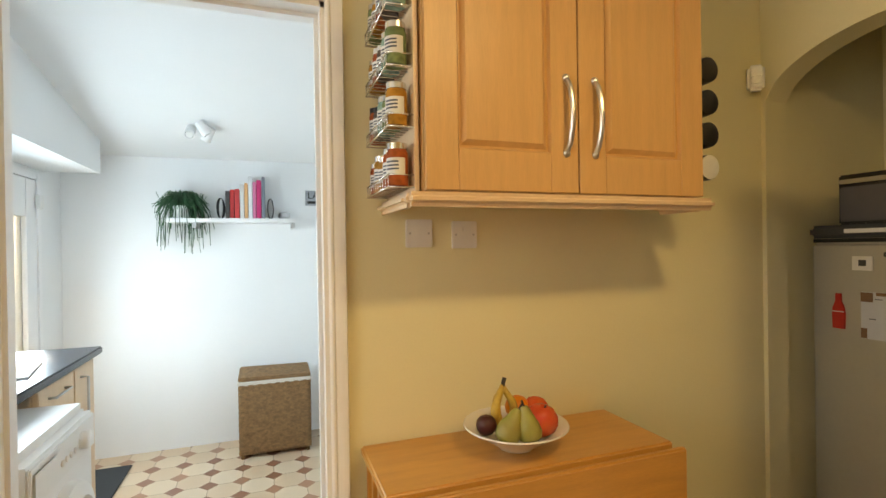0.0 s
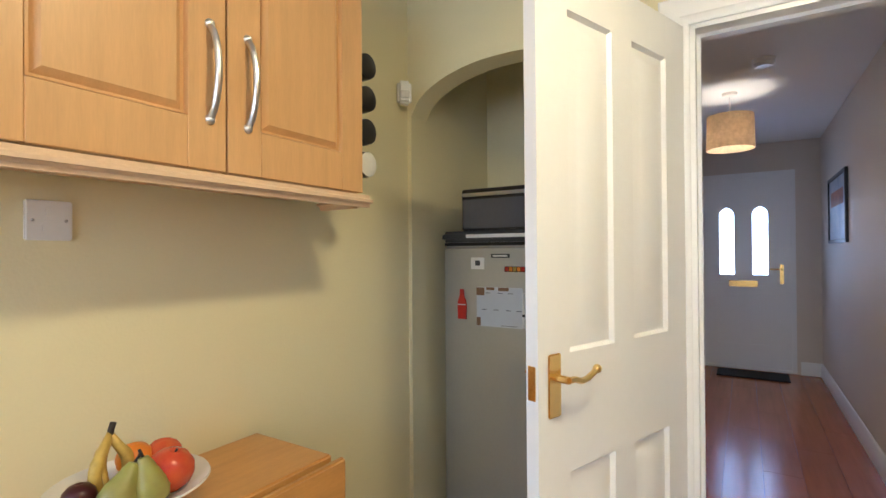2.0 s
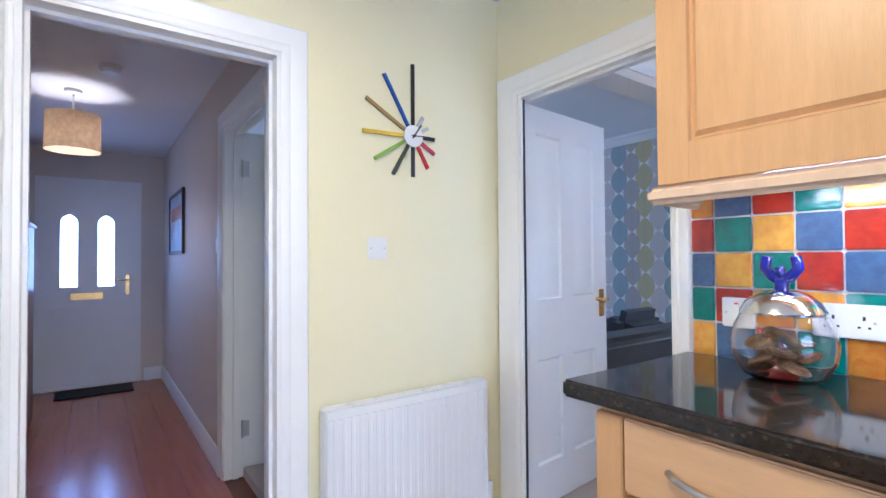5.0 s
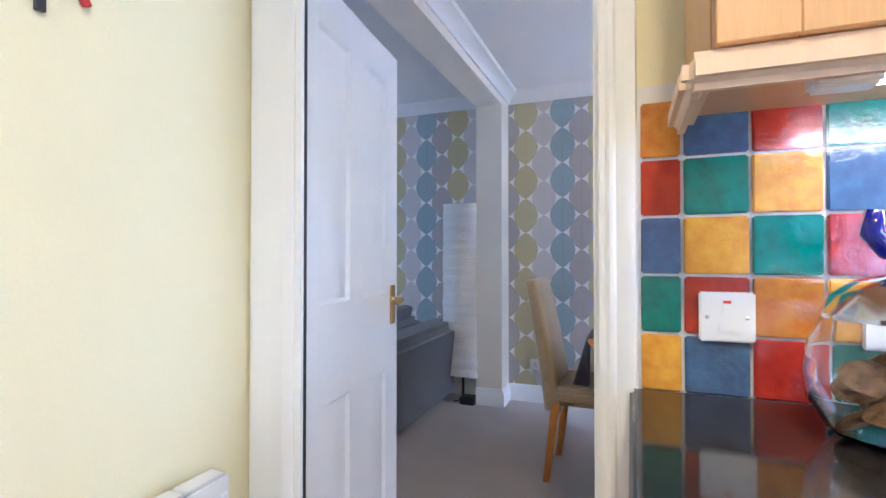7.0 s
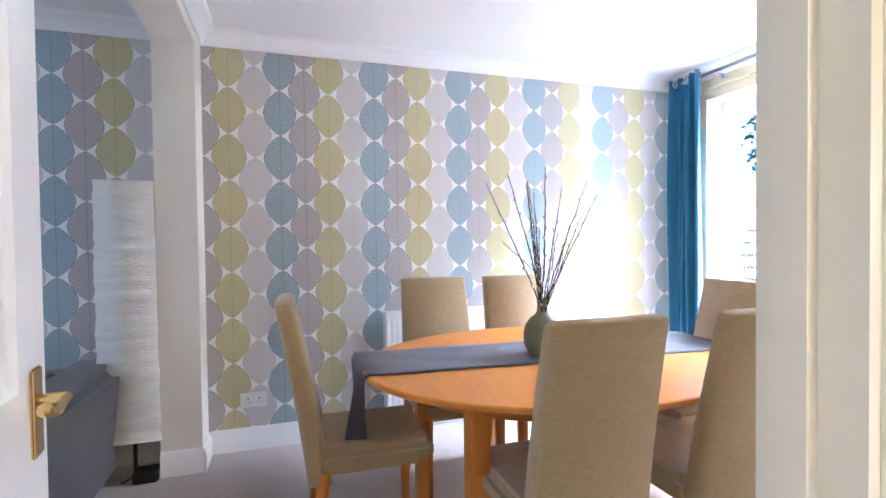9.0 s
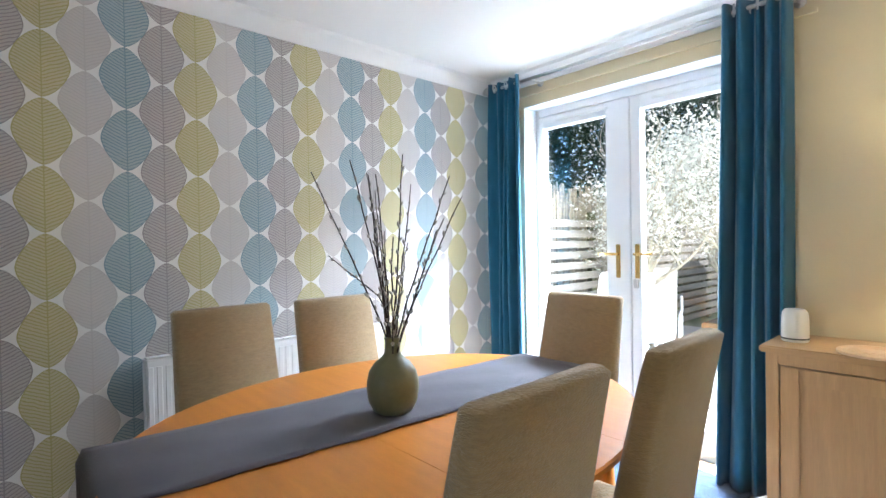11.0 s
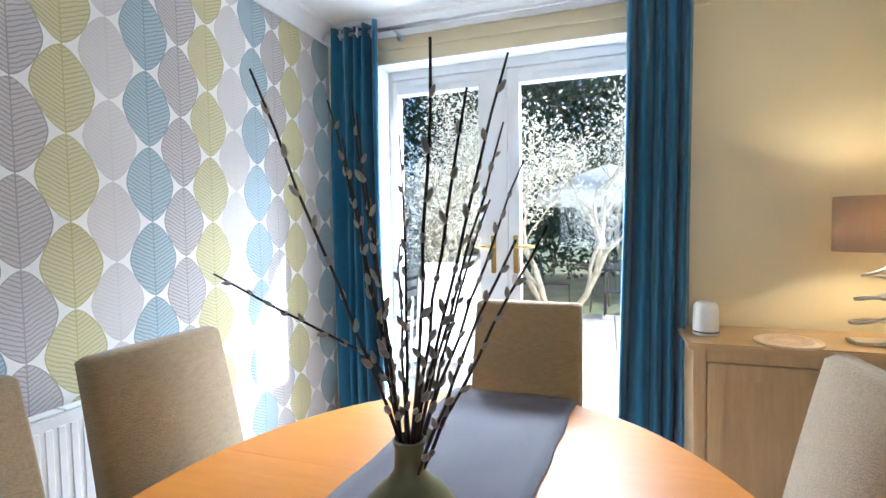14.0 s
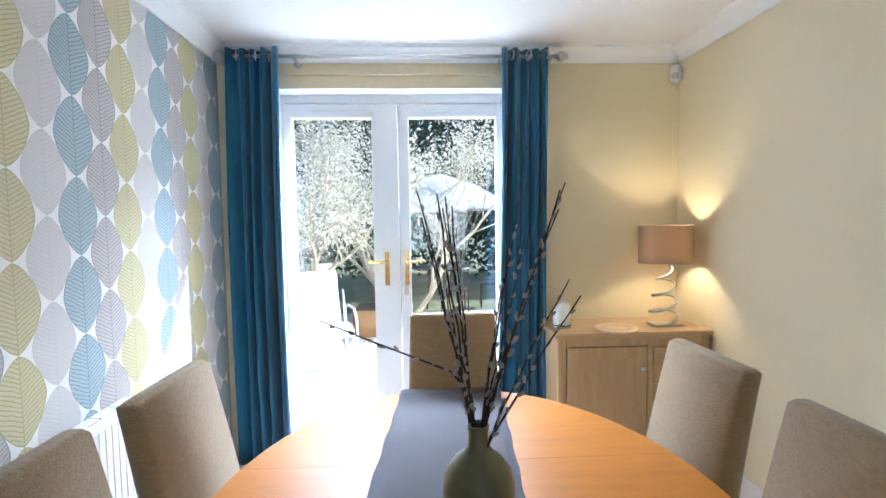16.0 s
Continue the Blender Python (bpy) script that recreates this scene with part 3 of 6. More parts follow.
# ---- doors, frames ----
def casing(name, label, m, w, h, depth, both=True, stop=True, near=1.0, far=1.0, hung=False):
    """A door frame: lining, stops and moulded architraves. Local x across the opening, y through the wall (0 at the near face), origin at the opening's foot."""
    t = thing(name, label, "door frame", m, kind="structure")
    bm = bmesh.new()
    box(bm, -0.002, 0.022, -0.004, 0.006 if hung else depth + 0.004, 0, h)
    box(bm, w - 0.022, w + 0.002, -0.004, depth + 0.004, 0, h)
    box(bm, -0.002, w + 0.002, -0.004, depth + 0.004, h - 0.022, h + 0.002)
    part("lining", bm, M["gloss"], t)
    if stop:
        bm = bmesh.new()
        if not hung:
            box(bm, 0.022, 0.034, depth * 0.42, depth * 0.42 + 0.03, 0, h - 0.022)
        box(bm, w - 0.034, w - 0.022, depth * 0.42, depth * 0.42 + 0.03, 0, h - 0.022)
        box(bm, 0.034, w - 0.034, depth * 0.42, depth * 0.42 + 0.03, h - 0.034, h - 0.022)
        part("door_stop", bm, M["gloss"], t)
    prof = [(1.4 * a, b) for a, b in [(0, 0.008), (0.008, 0.014), (0.016, 0.014), (0.022, 0.01), (0.036, 0.016), (0.052, 0.02), (0.062, 0.02), (0.066, 0.014), (0.066, 0)]]
    for face, sgn in ((0, -1),) + (((depth, 1),) if both else ()):
        bm = bmesh.new()
        # mitred three-sided run: offset a outwards from the opening, thickness b off the wall
        runs = []
        for a, b in [(0, 0)] + prof:
            a += 0.006
            yy = face + sgn * (b + 0.001)
            runs.append([bm.verts.new(c) for c in ((-a * near + 0.012, yy, 0), (-a * near + 0.012, yy, h + a - 0.012), (w + a * far - 0.012, yy, h + a - 0.012), (w + a * far - 0.012, yy, 0))])
        for p, q in zip(runs, runs[1:] + runs[:1]):
            for k in range(3):
                bm.faces.new((p[k], p[k + 1], q[k + 1], q[k]))
        bmesh.ops.recalc_face_normals(bm, faces=bm.faces)
        part("architrave", bm, M["gloss"], t)
    return t


casing("frame_hall_door", "white gloss moulded frame of the hall doorway", pose(0, 1.02, 0, 0, 0, 90) @ Matrix.Diagonal((1, -1, 1, 1)), 0.725, 1.985, 0.12)
frame_dining = casing("frame_dining_door", "white gloss moulded frame of the dining doorway", pose(-0.138, 0, 0, 0, 0, 180), 0.733, 1.99, -DY, both=False, near=1.37, far=0.6, hung=True)
part("architrave", B(0.721, 0.793, -DY + 0.001, -DY + 0.02, 0, 2.05, 0.004), M["gloss"], frame_dining)
casing("frame_laundry_door", "white gloss frame of the laundry doorway", pose(-2.55, NY, 0), 0.81, 2.0, 0.112, far=0.55)
casing("frame_lounge_door", "white gloss frame of the hall side door", pose(1.27, HR, 0, 0, 0, 180), 0.85, 2.0, 0.1)


def handle_set(door, x, z, flip, yface):
    """A brass lever on a back plate, on the face at y = yface, pointing towards the hinge (flip -1) or away."""
    sgn = -1 if yface <= 0 else 1
    pl = part("handle", B(x - 0.023, x + 0.023, min(yface, yface + sgn * 0.006), max(yface, yface + sgn * 0.006), z - 0.075, z + 0.075, 0.003), M["brass"], door, "polished brass lever handle")
    y1 = yface + sgn * 0.045
    bm = tube([(x, yface, z + 0.02), (x, y1, z + 0.02)], 0.009)
    tube([(x, y1, z + 0.02), (x + flip * 0.02, y1, z + 0.02), (x + flip * 0.045, y1, z + 0.012), (x + flip * 0.07, y1, z + 0.014), (x + flip * 0.095, y1, z + 0.024), (x + flip * 0.108, y1, z + 0.03)], 0.0075, bm=bm)
    bmesh.ops.create_uvsphere(bm, u_segments=12, v_segments=8, radius=0.011, matrix=pose(x + flip * 0.11, y1, z + 0.031))
    part("lever", bm, M["brass"], pl)
    return pl


def panel_door(name, label, m, w, h, handle_z=0.93, thick=0.036):
    """A four-panel white door; local x from the hinge, y across its thickness."""
    t = thing(name, label, "door", m, kind="structure")
    st, mid = 0.118, 0.1
    rows = [(0.2, 0.7), (0.99, h - 0.13)]
    for a, b in ((0, st), (w - st, w), (w / 2 - mid / 2, w / 2 + mid / 2)):
        part("stile", B(a, b, 0, thick, 0, h), M["gloss"], t)
    zs = [0] + [q for r in rows for q in r] + [h]
    for a, b in zip(zs[::2], zs[1::2]):
        for x0, x1 in ((st, w / 2 - mid / 2), (w / 2 + mid / 2, w - st)):
            part("rail", B(x0, x1, 0, thick, a, b), M["gloss"], t)
    for x0, x1 in ((st, w / 2 - mid / 2), (w / 2 + mid / 2, w - st)):
        for z0, z1 in rows:
            bm = bmesh.new()
            for y0, s in ((0, 1), (thick, -1)):
                ring = []
                for d, dep in ((0, 0.001), (0.009, 0.011), (0.017, 0.011), (0.045, 0.002)):
                    ring.append([bm.verts.new((xx, y0 + s * dep, zz)) for xx, zz in ((x0 + d, z0 + d), (x1 - d, z0 + d), (x1 - d, z1 - d), (x0 + d, z1 - d))])
                for p, q in zip(ring, ring[1:]):
                    for k in range(4):
                        bm.faces.new((p[k], p[(k + 1) % 4], q[(k + 1) % 4], q[k]))
                bm.faces.new(ring[-1])
            bmesh.ops.recalc_face_normals(bm, faces=bm.faces)
            part("panel", bm, M["gloss"], t)
    for z in (0.22, 1.72):
        bm = tube([(-0.006, -0.007, z - 0.05), (-0.006, -0.007, z + 0.05)], 0.0075)
        box(bm, -0.002, 0.03, -0.003, -0.0005, z - 0.045, z + 0.045)
        part("hinge", bm, M["steel"], t)
    handle_set(t, w - 0.055, handle_z, -1, 0)
    handle_set(t, w - 0.055, handle_z, -1, thick)
    part("latch", B(w - 0.002, w + 0.003, thick / 2 - 0.011, thick / 2 + 0.011, handle_z - 0.03, handle_z + 0.05, 0.001), M["brass"], t)
    return t


def turned(hx, hy, ex, ey):
    return math.degrees(math.atan2(ey - hy, ex - hx))


# black strip added behind the lining to paint the hinge gap's shade
part("draught_strip", B(-0.038, 0.014, 0.008, 0.03, 0.06, 1.965, 0.001), M["black"], frame_dining, "black strip standing in for the shaded hinge gap")
panel_door("door_hall", "white four-panel door standing open, brass lever", pose(-0.01, 1.79, 0.01, 0, 0, turned(-0.01, 1.79, -0.69, 2.03)), 0.725, 1.96, 0.92)
panel_door("door_dining", "white panelled door standing open into the dining room", pose(-0.104, -0.042, 0.055, 0, 0, turned(-0.104, -0.042, -0.027, -0.781)), 0.742, 1.92, 0.94)
panel_door("door_lounge", "white panelled door ajar into the lounge", pose(1.245, HR - 0.1, 0.055, 0, 0, 262), 0.79, 1.93, 0.94)

# ---- french doors and curtains ----
def french_doors():
    t = thing("window_french", "white plastic glazed double doors with brass levers", "french doors", pose(-3.5, 0, 0), kind="structure")
    bm = bmesh.new()
    box(bm, -0.035, 0.035, FY0 + 0.001, FY0 + 0.03, 0.05, FTOP - 0.001, 0.004)
    box(bm, -0.035, 0.035, FY1 - 0.03, FY1 - 0.001, 0.05, FTOP - 0.001, 0.004)
    box(bm, -0.035, 0.035, FY0 + 0.03, FY1 - 0.03, FTOP - 0.06, FTOP - 0.001, 0.004)
    box(bm, -0.06, 0.05, FY0 + 0.001, FY1 - 0.001, 0.0, 0.05, 0.004)
    part("window_frame", bm, M["upvc"], t)
    for a, b, ga, gb, hs in ((FY0 + 0.032, -1.79, -2.435, -1.95, 1), (-1.785, FY1 - 0.032, -1.72, -1.175, -1)):
        bm = bmesh.new()
        z0, z1, gz0, gz1 = 0.055, FTOP - 0.063, 0.22, 2.1
        for y0, y1, c0, c1 in ((a, ga, z0, z1), (gb, b, z0, z1), (ga, gb, z0, gz0), (ga, gb, gz1, z1)):
            box(bm, -0.03, 0.038, y0, y1, c0, c1, 0.004)
        leaf = part("door_leaf", bm, M["upvc"], t)
        pane = part("pane", B(-0.006, 0.006, ga - 0.005, gb + 0.005, gz0 - 0.005, gz1 + 0.005), M["pane"], leaf)
        pane.visible_shadow = False
        part("vent", B(0.039, 0.047, (a + b) / 2 - 0.2, (a + b) / 2 + 0.2, 2.135, 2.15, 0.002), M["white_plastic"], leaf)
        hy = -1.87 if hs > 0 else -1.745
        pl = part("handle", B(0.038, 0.047, hy - 0.014, hy + 0.014, 1.06, 1.27, 0.003), M["brass"], leaf, "brass lever handle")
        bm = tube([(0.045, hy, 1.21), (0.085, hy, 1.21), (0.088, hy - hs * 0.02, 1.21), (0.088, hy - hs * 0.11, 1.212)], 0.0085)
        part("lever", bm, M["brass"], pl)
    part("lock", B(0.039, 0.06, -1.765, -1.735, 1.0, 1.055, 0.004), M["steel"], t)


french_doors()


def curtain(label, y0, y1, flare, seed):
    t = thing("curtain", label, "curtain", pose(-3.23, 0, 0), group="curtains at the french doors")
    rnd = random.Random(seed)
    bm = bmesh.new()
    n, rows = 96, 26
    ph = [rnd.uniform(-0.5, 0.5) for _ in range(12)]
    grid = []
    for j in range(rows + 1):
        f = j / rows
        z = 2.43 - f * (2.43 - FZ - 0.012)
        row = []
        for i in range(n + 1):
            s = i / n
            w = (y1 - y0) * (1 + flare * f * f)
            y = (y0 + y1) / 2 + (s - 0.5) * w + 0.012 * math.sin(3 * f + seed)
            amp = 0.04 + 0.012 * math.sin(2.2 * f + ph[int(s * 11)])
            sw = s + 0.028 * math.sin(7.3 * s + seed) + 0.016 * math.sin(17 * s + 2 * seed + 1.5 * f)
            x = amp * (0.8 + 0.35 * math.sin(5 * s + seed + f)) * math.sin(2 * math.pi * 4.5 * sw + 0.7 * f * math.sin(seed + 6 * s)) + 0.012 * math.sin(5 * f + 9 * s)
            row.append(bm.verts.new((x, y, z)))
        grid.append(row)
    for a, b in zip(grid, grid[1:]):
        for i in range(n):
            bm.faces.new((a[i], a[i + 1], b[i + 1], b[i]))
    c = part("cloth", bm, M["teal"], t)
    md = c.modifiers.new("thickness", "SOLIDIFY")
    md.thickness = 0.004
    for k in range(6):
        y = y0 + (y1 - y0) * (k + 0.3) / 5.6
        bm = lathe([(0.022, -0.004), (0.03, -0.004), (0.03, 0.004), (0.022, 0.004), (0.022, -0.004)], 20)
        part("eyelet", bm, M["steel"], t, m=pose(0.032 if k % 2 else -0.03, y, 2.39, 90, 0, 20))


curtain("long teal eyelet curtain hanging in folds", -2.725, -2.43, 0.06, 3)
curtain("long teal eyelet curtain gathered beside the sideboard", -1.19, -0.915, 0.16, 8)
t = thing("curtain_rod", "brushed steel curtain pole with ball finials", "curtain rod", pose(-3.23, 0, 2.393))
part("pole", tube([(0, -2.74, 0), (0, -0.86, 0)], 0.011, 14), M["steel"], t)
for y in (-2.75, -0.83):
    bm = bmesh.new()
    bmesh.ops.create_uvsphere(bm, u_segments=20, v_segments=12, radius=0.03, matrix=pose(0, y, 0))
    tube([(0, y - 0.035, 0), (0, y + 0.035, 0)], 0.016, bm=bm)
    part("finial", bm, M["steel"], t)
for y in (-2.35, -0.89):
    bm = tube([(0, y, -0.012), (-0.096, y, -0.012)], 0.008)
    tube([(-0.092, y, -0.012), (-0.099, y, -0.012)], 0.026, bm=bm)
    part("bracket", bm, M["steel"], t)


# ---- dining furniture ----
def dining_chair():
    t = thing("dining_chair", "oatmeal upholstered high-back dining chair with beech legs", "chair", group="chairs round the table")
    part("seat", B(-0.215, 0.215, -0.2, 0.23, 0.39, 0.485, 0.03, 3), M["chair_cloth"], t)
    bm = bmesh.new()
    rows = []
    for j in range(14):
        f = min(j, 12) / 12
        z = 0.36 + f * 0.64
        lean = -0.185 - 0.085 * f - 0.03 * f * f
        hw = 0.195 - 0.012 * f
        th = 0.042 - 0.012 * f
        if j == 13:
            hw, th, z = hw - 0.01, th - 0.012, z + 0.01
        ring = []
        for cx, cy in ((-1, -0.6), (-0.94, -1), (0, -1.12), (0.94, -1), (1, -0.6), (1, 0.6), (0.94, 1), (0, 0.9), (-0.94, 1), (-1, 0.6)):
            ring.append(bm.verts.new((cx * hw, lean + cy * th, z)))
        rows.append(ring)
    for a, b in zip(rows, rows[1:]):
        for k in range(10):
            bm.faces.new((a[k], a[(k + 1) % 10], b[(k + 1) % 10], b[k]))
    bm.faces.new(rows[0][::-1])
    bm.faces.new(rows[-1])
    part("backrest", bm, M["chair_cloth"], t)
    for x in (-0.18, 0.18):
        for y0, dy in ((0.19, 0.0), (-0.17, -0.05)):
            bm = bmesh.new()
            r = []
            for z, h, yy in ((0, 0.015, y0 + dy), (0.4, 0.02, y0)):
                r.append([bm.verts.new((x + a * h, yy + b * h, z)) for a, b in ((-1, -1), (1, -1), (1, 1), (-1, 1))])
            for k in range(4):
                bm.faces.new((r[0][k], r[0][(k + 1) % 4], r[1][(k + 1) % 4], r[1][k]))
            bm.faces.new(r[0][::-1])
            bm.faces.new(r[1])
            part("leg", bm, M["table_wood"], t, "honey beech leg")
    return t


chair = dining_chair()
chair.matrix_basis = pose(-1.245, -1.135, FZ, 0, 0, 180)
for cx, cy, rz in ((-1.78, -1.11, 182), (-1.22, -2.06, 0), (-1.69, -2.03, -1), (-2.2, -1.54, -92), (-0.73, -1.68, 88)):
    copy_thing(chair, pose(cx, cy, FZ, 0, 0, rz))

TZ, TX, TY, TA, TB = 0.78, -1.525, -1.56, 0.82, 0.645
t = thing("dining_table", "oval honey-coloured extending wooden dining table", "table", pose(TX, TY, FZ))


def ellipse_slab(x0, x1, a, b, z0, z1, bev=0.008):
    """The slice of an elliptical board between x0 and x1."""
    bm = bmesh.new()
    xs = [x0 + (x1 - x0) * k / 40 for k in range(41)]
    if x0 <= -a:
        xs = [-a * math.cos(math.pi / 2 * k / 24) for k in range(25) if -a * math.cos(math.pi / 2 * k / 24) < x1] + [x1]
    if x1 >= a:
        xs = [x0] + [a * math.sin(math.pi / 2 * k / 24) for k in range(25) if a * math.sin(math.pi / 2 * k / 24) > x0]
    outline = [(x, -b * math.sqrt(max(0, 1 - (x / a) ** 2))) for x in xs] + [(x, b * math.sqrt(max(0, 1 - (x / a) ** 2))) for x in reversed(xs)]
    clean = []
    for p in outline:
        if not clean or (abs(p[0] - clean[-1][0]) + abs(p[1] - clean[-1][1])) > 1e-4:
            clean.append(p)
    if abs(clean[0][0] - clean[-1][0]) + abs(clean[0][1] - clean[-1][1]) < 1e-4:
        clean.pop()
    lev = [(z0, 0.012), (z0 + bev, 0), (z1 - bev * 0.6, 0), (z1, 0.005)]
    rings = []
    for z, d in lev:
        rings.append([bm.verts.new((x * (1 - d / a) if abs(x) > 0.3 * a and (abs(x - x0) > 1e-3 and abs(x - x1) > 1e-3) else x, y * (1 - d / b), z)) for x, y in clean])
    n = len(clean)
    for p, q in zip(rings, rings[1:]):
        for k in range(n):
            bm.faces.new((p[k], p[(k + 1) % n], q[(k + 1) % n], q[k]))
    bm.faces.new(rings[0][::-1])
    bm.faces.new(rings[-1])
    bmesh.ops.recalc_face_normals(bm, faces=bm.faces)
    return bm


h = TZ - FZ
for a, b in ((-TA, -0.2225), (-0.2215, 0.2215), (0.2225, TA)):
    part("tabletop", ellipse_slab(a, b, TA, TB, h - 0.026, h), M["table_wood"], t)
bm = bmesh.new()
pts = [(0.62 * math.cos(2 * math.pi * k / 64), 0.475 * math.sin(2 * math.pi * k / 64)) for k in range(64)]
rings = [[bm.verts.new((x * s, y * s, z)) for x, y in pts] for s, z in ((1, h - 0.027), (1, h - 0.105), (0.965, h - 0.105), (0.965, h - 0.027))]
for p, q in zip(rings, rings[1:]):
    for k in range(64):
        bm.faces.new((p[k], p[(k + 1) % 64], q[(k + 1) % 64], q[k]))
part("apron", bm, M["table_wood"], t)
for x in (-0.5, 0.5):
    for y in (-0.33, 0.33):
        part("leg", B(x - 0.035, x + 0.035, y - 0.035, y + 0.035, 0, h - 0.027, 0.006), M["table_wood"], t)


def runner():
    bm = bmesh.new()
    prof = []
    for k in range(31):
        prof.append((-2.335 + (1.62) * k / 30, 0.0))
    for k in range(1, 16):
        prof.append((-0.7 + 0.002 * k, -0.018 * k))
    g = []
    for i, (x, dz) in enumerate(prof):
        f = min(1, (x + 2.335) / 1.62)
        yc = -1.55 - 0.135 * f
        row = []
        for j in range(13):
            s = j / 12 * 2 - 1
            wave = 0.003 * math.sin(i * 1.7) * (abs(s) ** 6)
            hang = 0.016 * math.sin(4 * s + 1) * max(0, -dz) / 0.2 * 2
            row.append(bm.verts.new((x + hang, yc + s * (0.197 + wave) * (1 - 0.92 * min(1.0, max(0, -dz) / 0.27) ** 0.7) + 0.13 * min(1.0, max(0, -dz) / 0.27), TZ + 0.0035 + dz + (0.0016 * math.sin(i * 0.9 + j) if dz == 0 else 0))))
        g.append(row)
    for a, b in zip(g, g[1:]):
        for j in range(12):
            bm.faces.new((a[j], a[j + 1], b[j + 1], b[j]))
    ob = thing("table_runner", "slate grey linen runner lying along the table", "table runner", bm=bm, material=M["runner"])
    md = ob.modifiers.new("thickness", "SOLIDIFY")
    md.thickness = 0.0025


runner()

VX, VY = -1.45, -1.545
t = thing("vase", "olive ribbed stoneware vase standing on the runner", "vase", pose(VX, VY, TZ + 0.008))
prof = [(0.0, 0.0), (0.05, 0.0), (0.06, 0.006), (0.074, 0.035), (0.079, 0.07), (0.0785, 0.095), (0.071, 0.125), (0.053, 0.15), (0.034, 0.165), (0.0235, 0.18), (0.0225, 0.215), (0.026, 0.226), (0.022, 0.228), (0.018, 0.215), (0.018, 0.17), (0.0, 0.16)]
bm = lathe(prof, 96)
for w in bm.verts:
    r = math.hypot(w.co.x, w.co.y)
    if r > 0.03 and w.co.z > 0.01:
        k = 1 + 0.008 * math.cos(48 * math.atan2(w.co.y, w.co.x))
        w.co.x *= k
        w.co.y *= k
part("body", bm, M["vase"], t)

rnd = random.Random(11)
bunch = thing("willow_twigs", "dark pussy willow twigs with grey catkins in the vase", "twigs", pose(VX, VY, TZ + 0.02))
bm = bmesh.new()
bmesh.ops.create_uvsphere(bm, u_segments=8, v_segments=6, radius=1, matrix=Matrix.Diagonal((0.46, 0.46, 1, 1)))
for w in bm.verts:
    if w.co.z > 0.3:
        w.co.x *= 0.8
        w.co.y *= 0.8
catkin_me = mesh_of("catkin", bm, M["bud"])
for k in range(17):
    ang = k * 2.4 + rnd.uniform(-0.3, 0.3)
    spread = (0.06, 0.19, 0.12, 0.23, 0.16)[k % 5] * rnd.uniform(0.85, 1.1)
    top = rnd.uniform(0.5, 0.6) if k % 3 else rnd.uniform(0.36, 0.48)
    bend = rnd.uniform(-0.1, 0.1)
    pts = []
    for i in range(12):
        f = i / 11
        out = max(0.0, f - 0.27) / 0.73
        rr = 0.012 * min(1, f / 0.27) + spread * out ** 1.08
        zz = 0.01 + (top + 0.13) * f
        if k == 0:
            ang = math.radians(275)
            rr = 0.012 + 0.05 * out if out < 0.3 else 0.027 + 0.44 * (out - 0.3)
            zz = 0.01 + 0.63 * f - 0.36 * max(0, f - 0.5)
        a2 = ang + bend * out
        jit = 0.003 if f > 0.3 else 0
        pts.append((rr * math.cos(a2) + rnd.uniform(-jit, jit), rr * math.sin(a2) + rnd.uniform(-jit, jit), zz))
    twig = part("twig", tube(pts, 0.0036, 6, taper=0.4), M["twig"], bunch)
    n = rnd.randint(9, 12)
    for q in range(n):
        f = 0.36 + 0.62 * (q + rnd.uniform(-0.3, 0.3)) / n
        i = min(10, int(f * 11))
        p, p2 = Vector(pts[i]), Vector(pts[i + 1])
        way = (p2 - p).normalized()
        p = p.lerp(p2, f * 11 - i)
        off = way.orthogonal().normalized()
        off.rotate(Matrix.Rotation(2.4 * q + rnd.uniform(-0.5, 0.5), 3, way))
        way = (way * 1.1 + off * rnd.uniform(0.4, 0.8)).normalized()
        L = rnd.uniform(0.01, 0.0145) * (1 - 0.3 * f)
        ob = new("catkin", catkin_me)
        ob.parent = twig
        ob.matrix_basis = Matrix.Translation(p + way * L * 0.9) @ way.to_track_quat("Z", "Y").to_matrix().to_4x4() @ Matrix.Diagonal((L, L, L, 1))

# sideboard against the garden wall
SBX0, SBX1, SBY0, SBY1, SBT = -3.305, -2.93, -0.945, -0.1, 0.85
t = thing("sideboard", "small oak sideboard with a panelled door and drawers", "sideboard", pose(0, 0, FZ))
H = SBT - FZ
part("top", B(SBX0, SBX1 + 0.02, SBY0 - 0.015, SBY1 + 0.005, H - 0.028, H, 0.006), M["oak_h"], t)
bm = bmesh.new()
box(bm, SBX0 + 0.01, SBX1, SBY0 + 0.005, SBY0 + 0.05, 0, H - 0.028, 0.003)
box(bm, SBX0 + 0.01, SBX1, SBY1 - 0.05, SBY1 - 0.005, 0, H - 0.028, 0.003)
box(bm, SBX0 + 0.01, SBX1 - 0.02, SBY0 + 0.05, SBY1 - 0.05, 0.06, H - 0.03)
box(bm, SBX1 - 0.02, SBX1, SBY0 + 0.05, SBY1 - 0.05, H - 0.075, H - 0.03, 0.002)
box(bm, SBX1 - 0.02, SBX1, SBY0 + 0.05, SBY1 - 0.05, 0.06, 0.12, 0.002)
ymid = -0.435
box(bm, SBX1 - 0.02, SBX1, ymid - 0.012, ymid + 0.012, 0.12, H - 0.075)
part("body", bm, M["oak"], t)
y0, y1 = SBY0 + 0.056, ymid - 0.018
d = part("door", B(SBX1 - 0.019, SBX1 - 0.011, y0 + 0.06, y1 - 0.06, 0.185, H - 0.14), M["oak"], t, "recessed oak door panel in a frame")
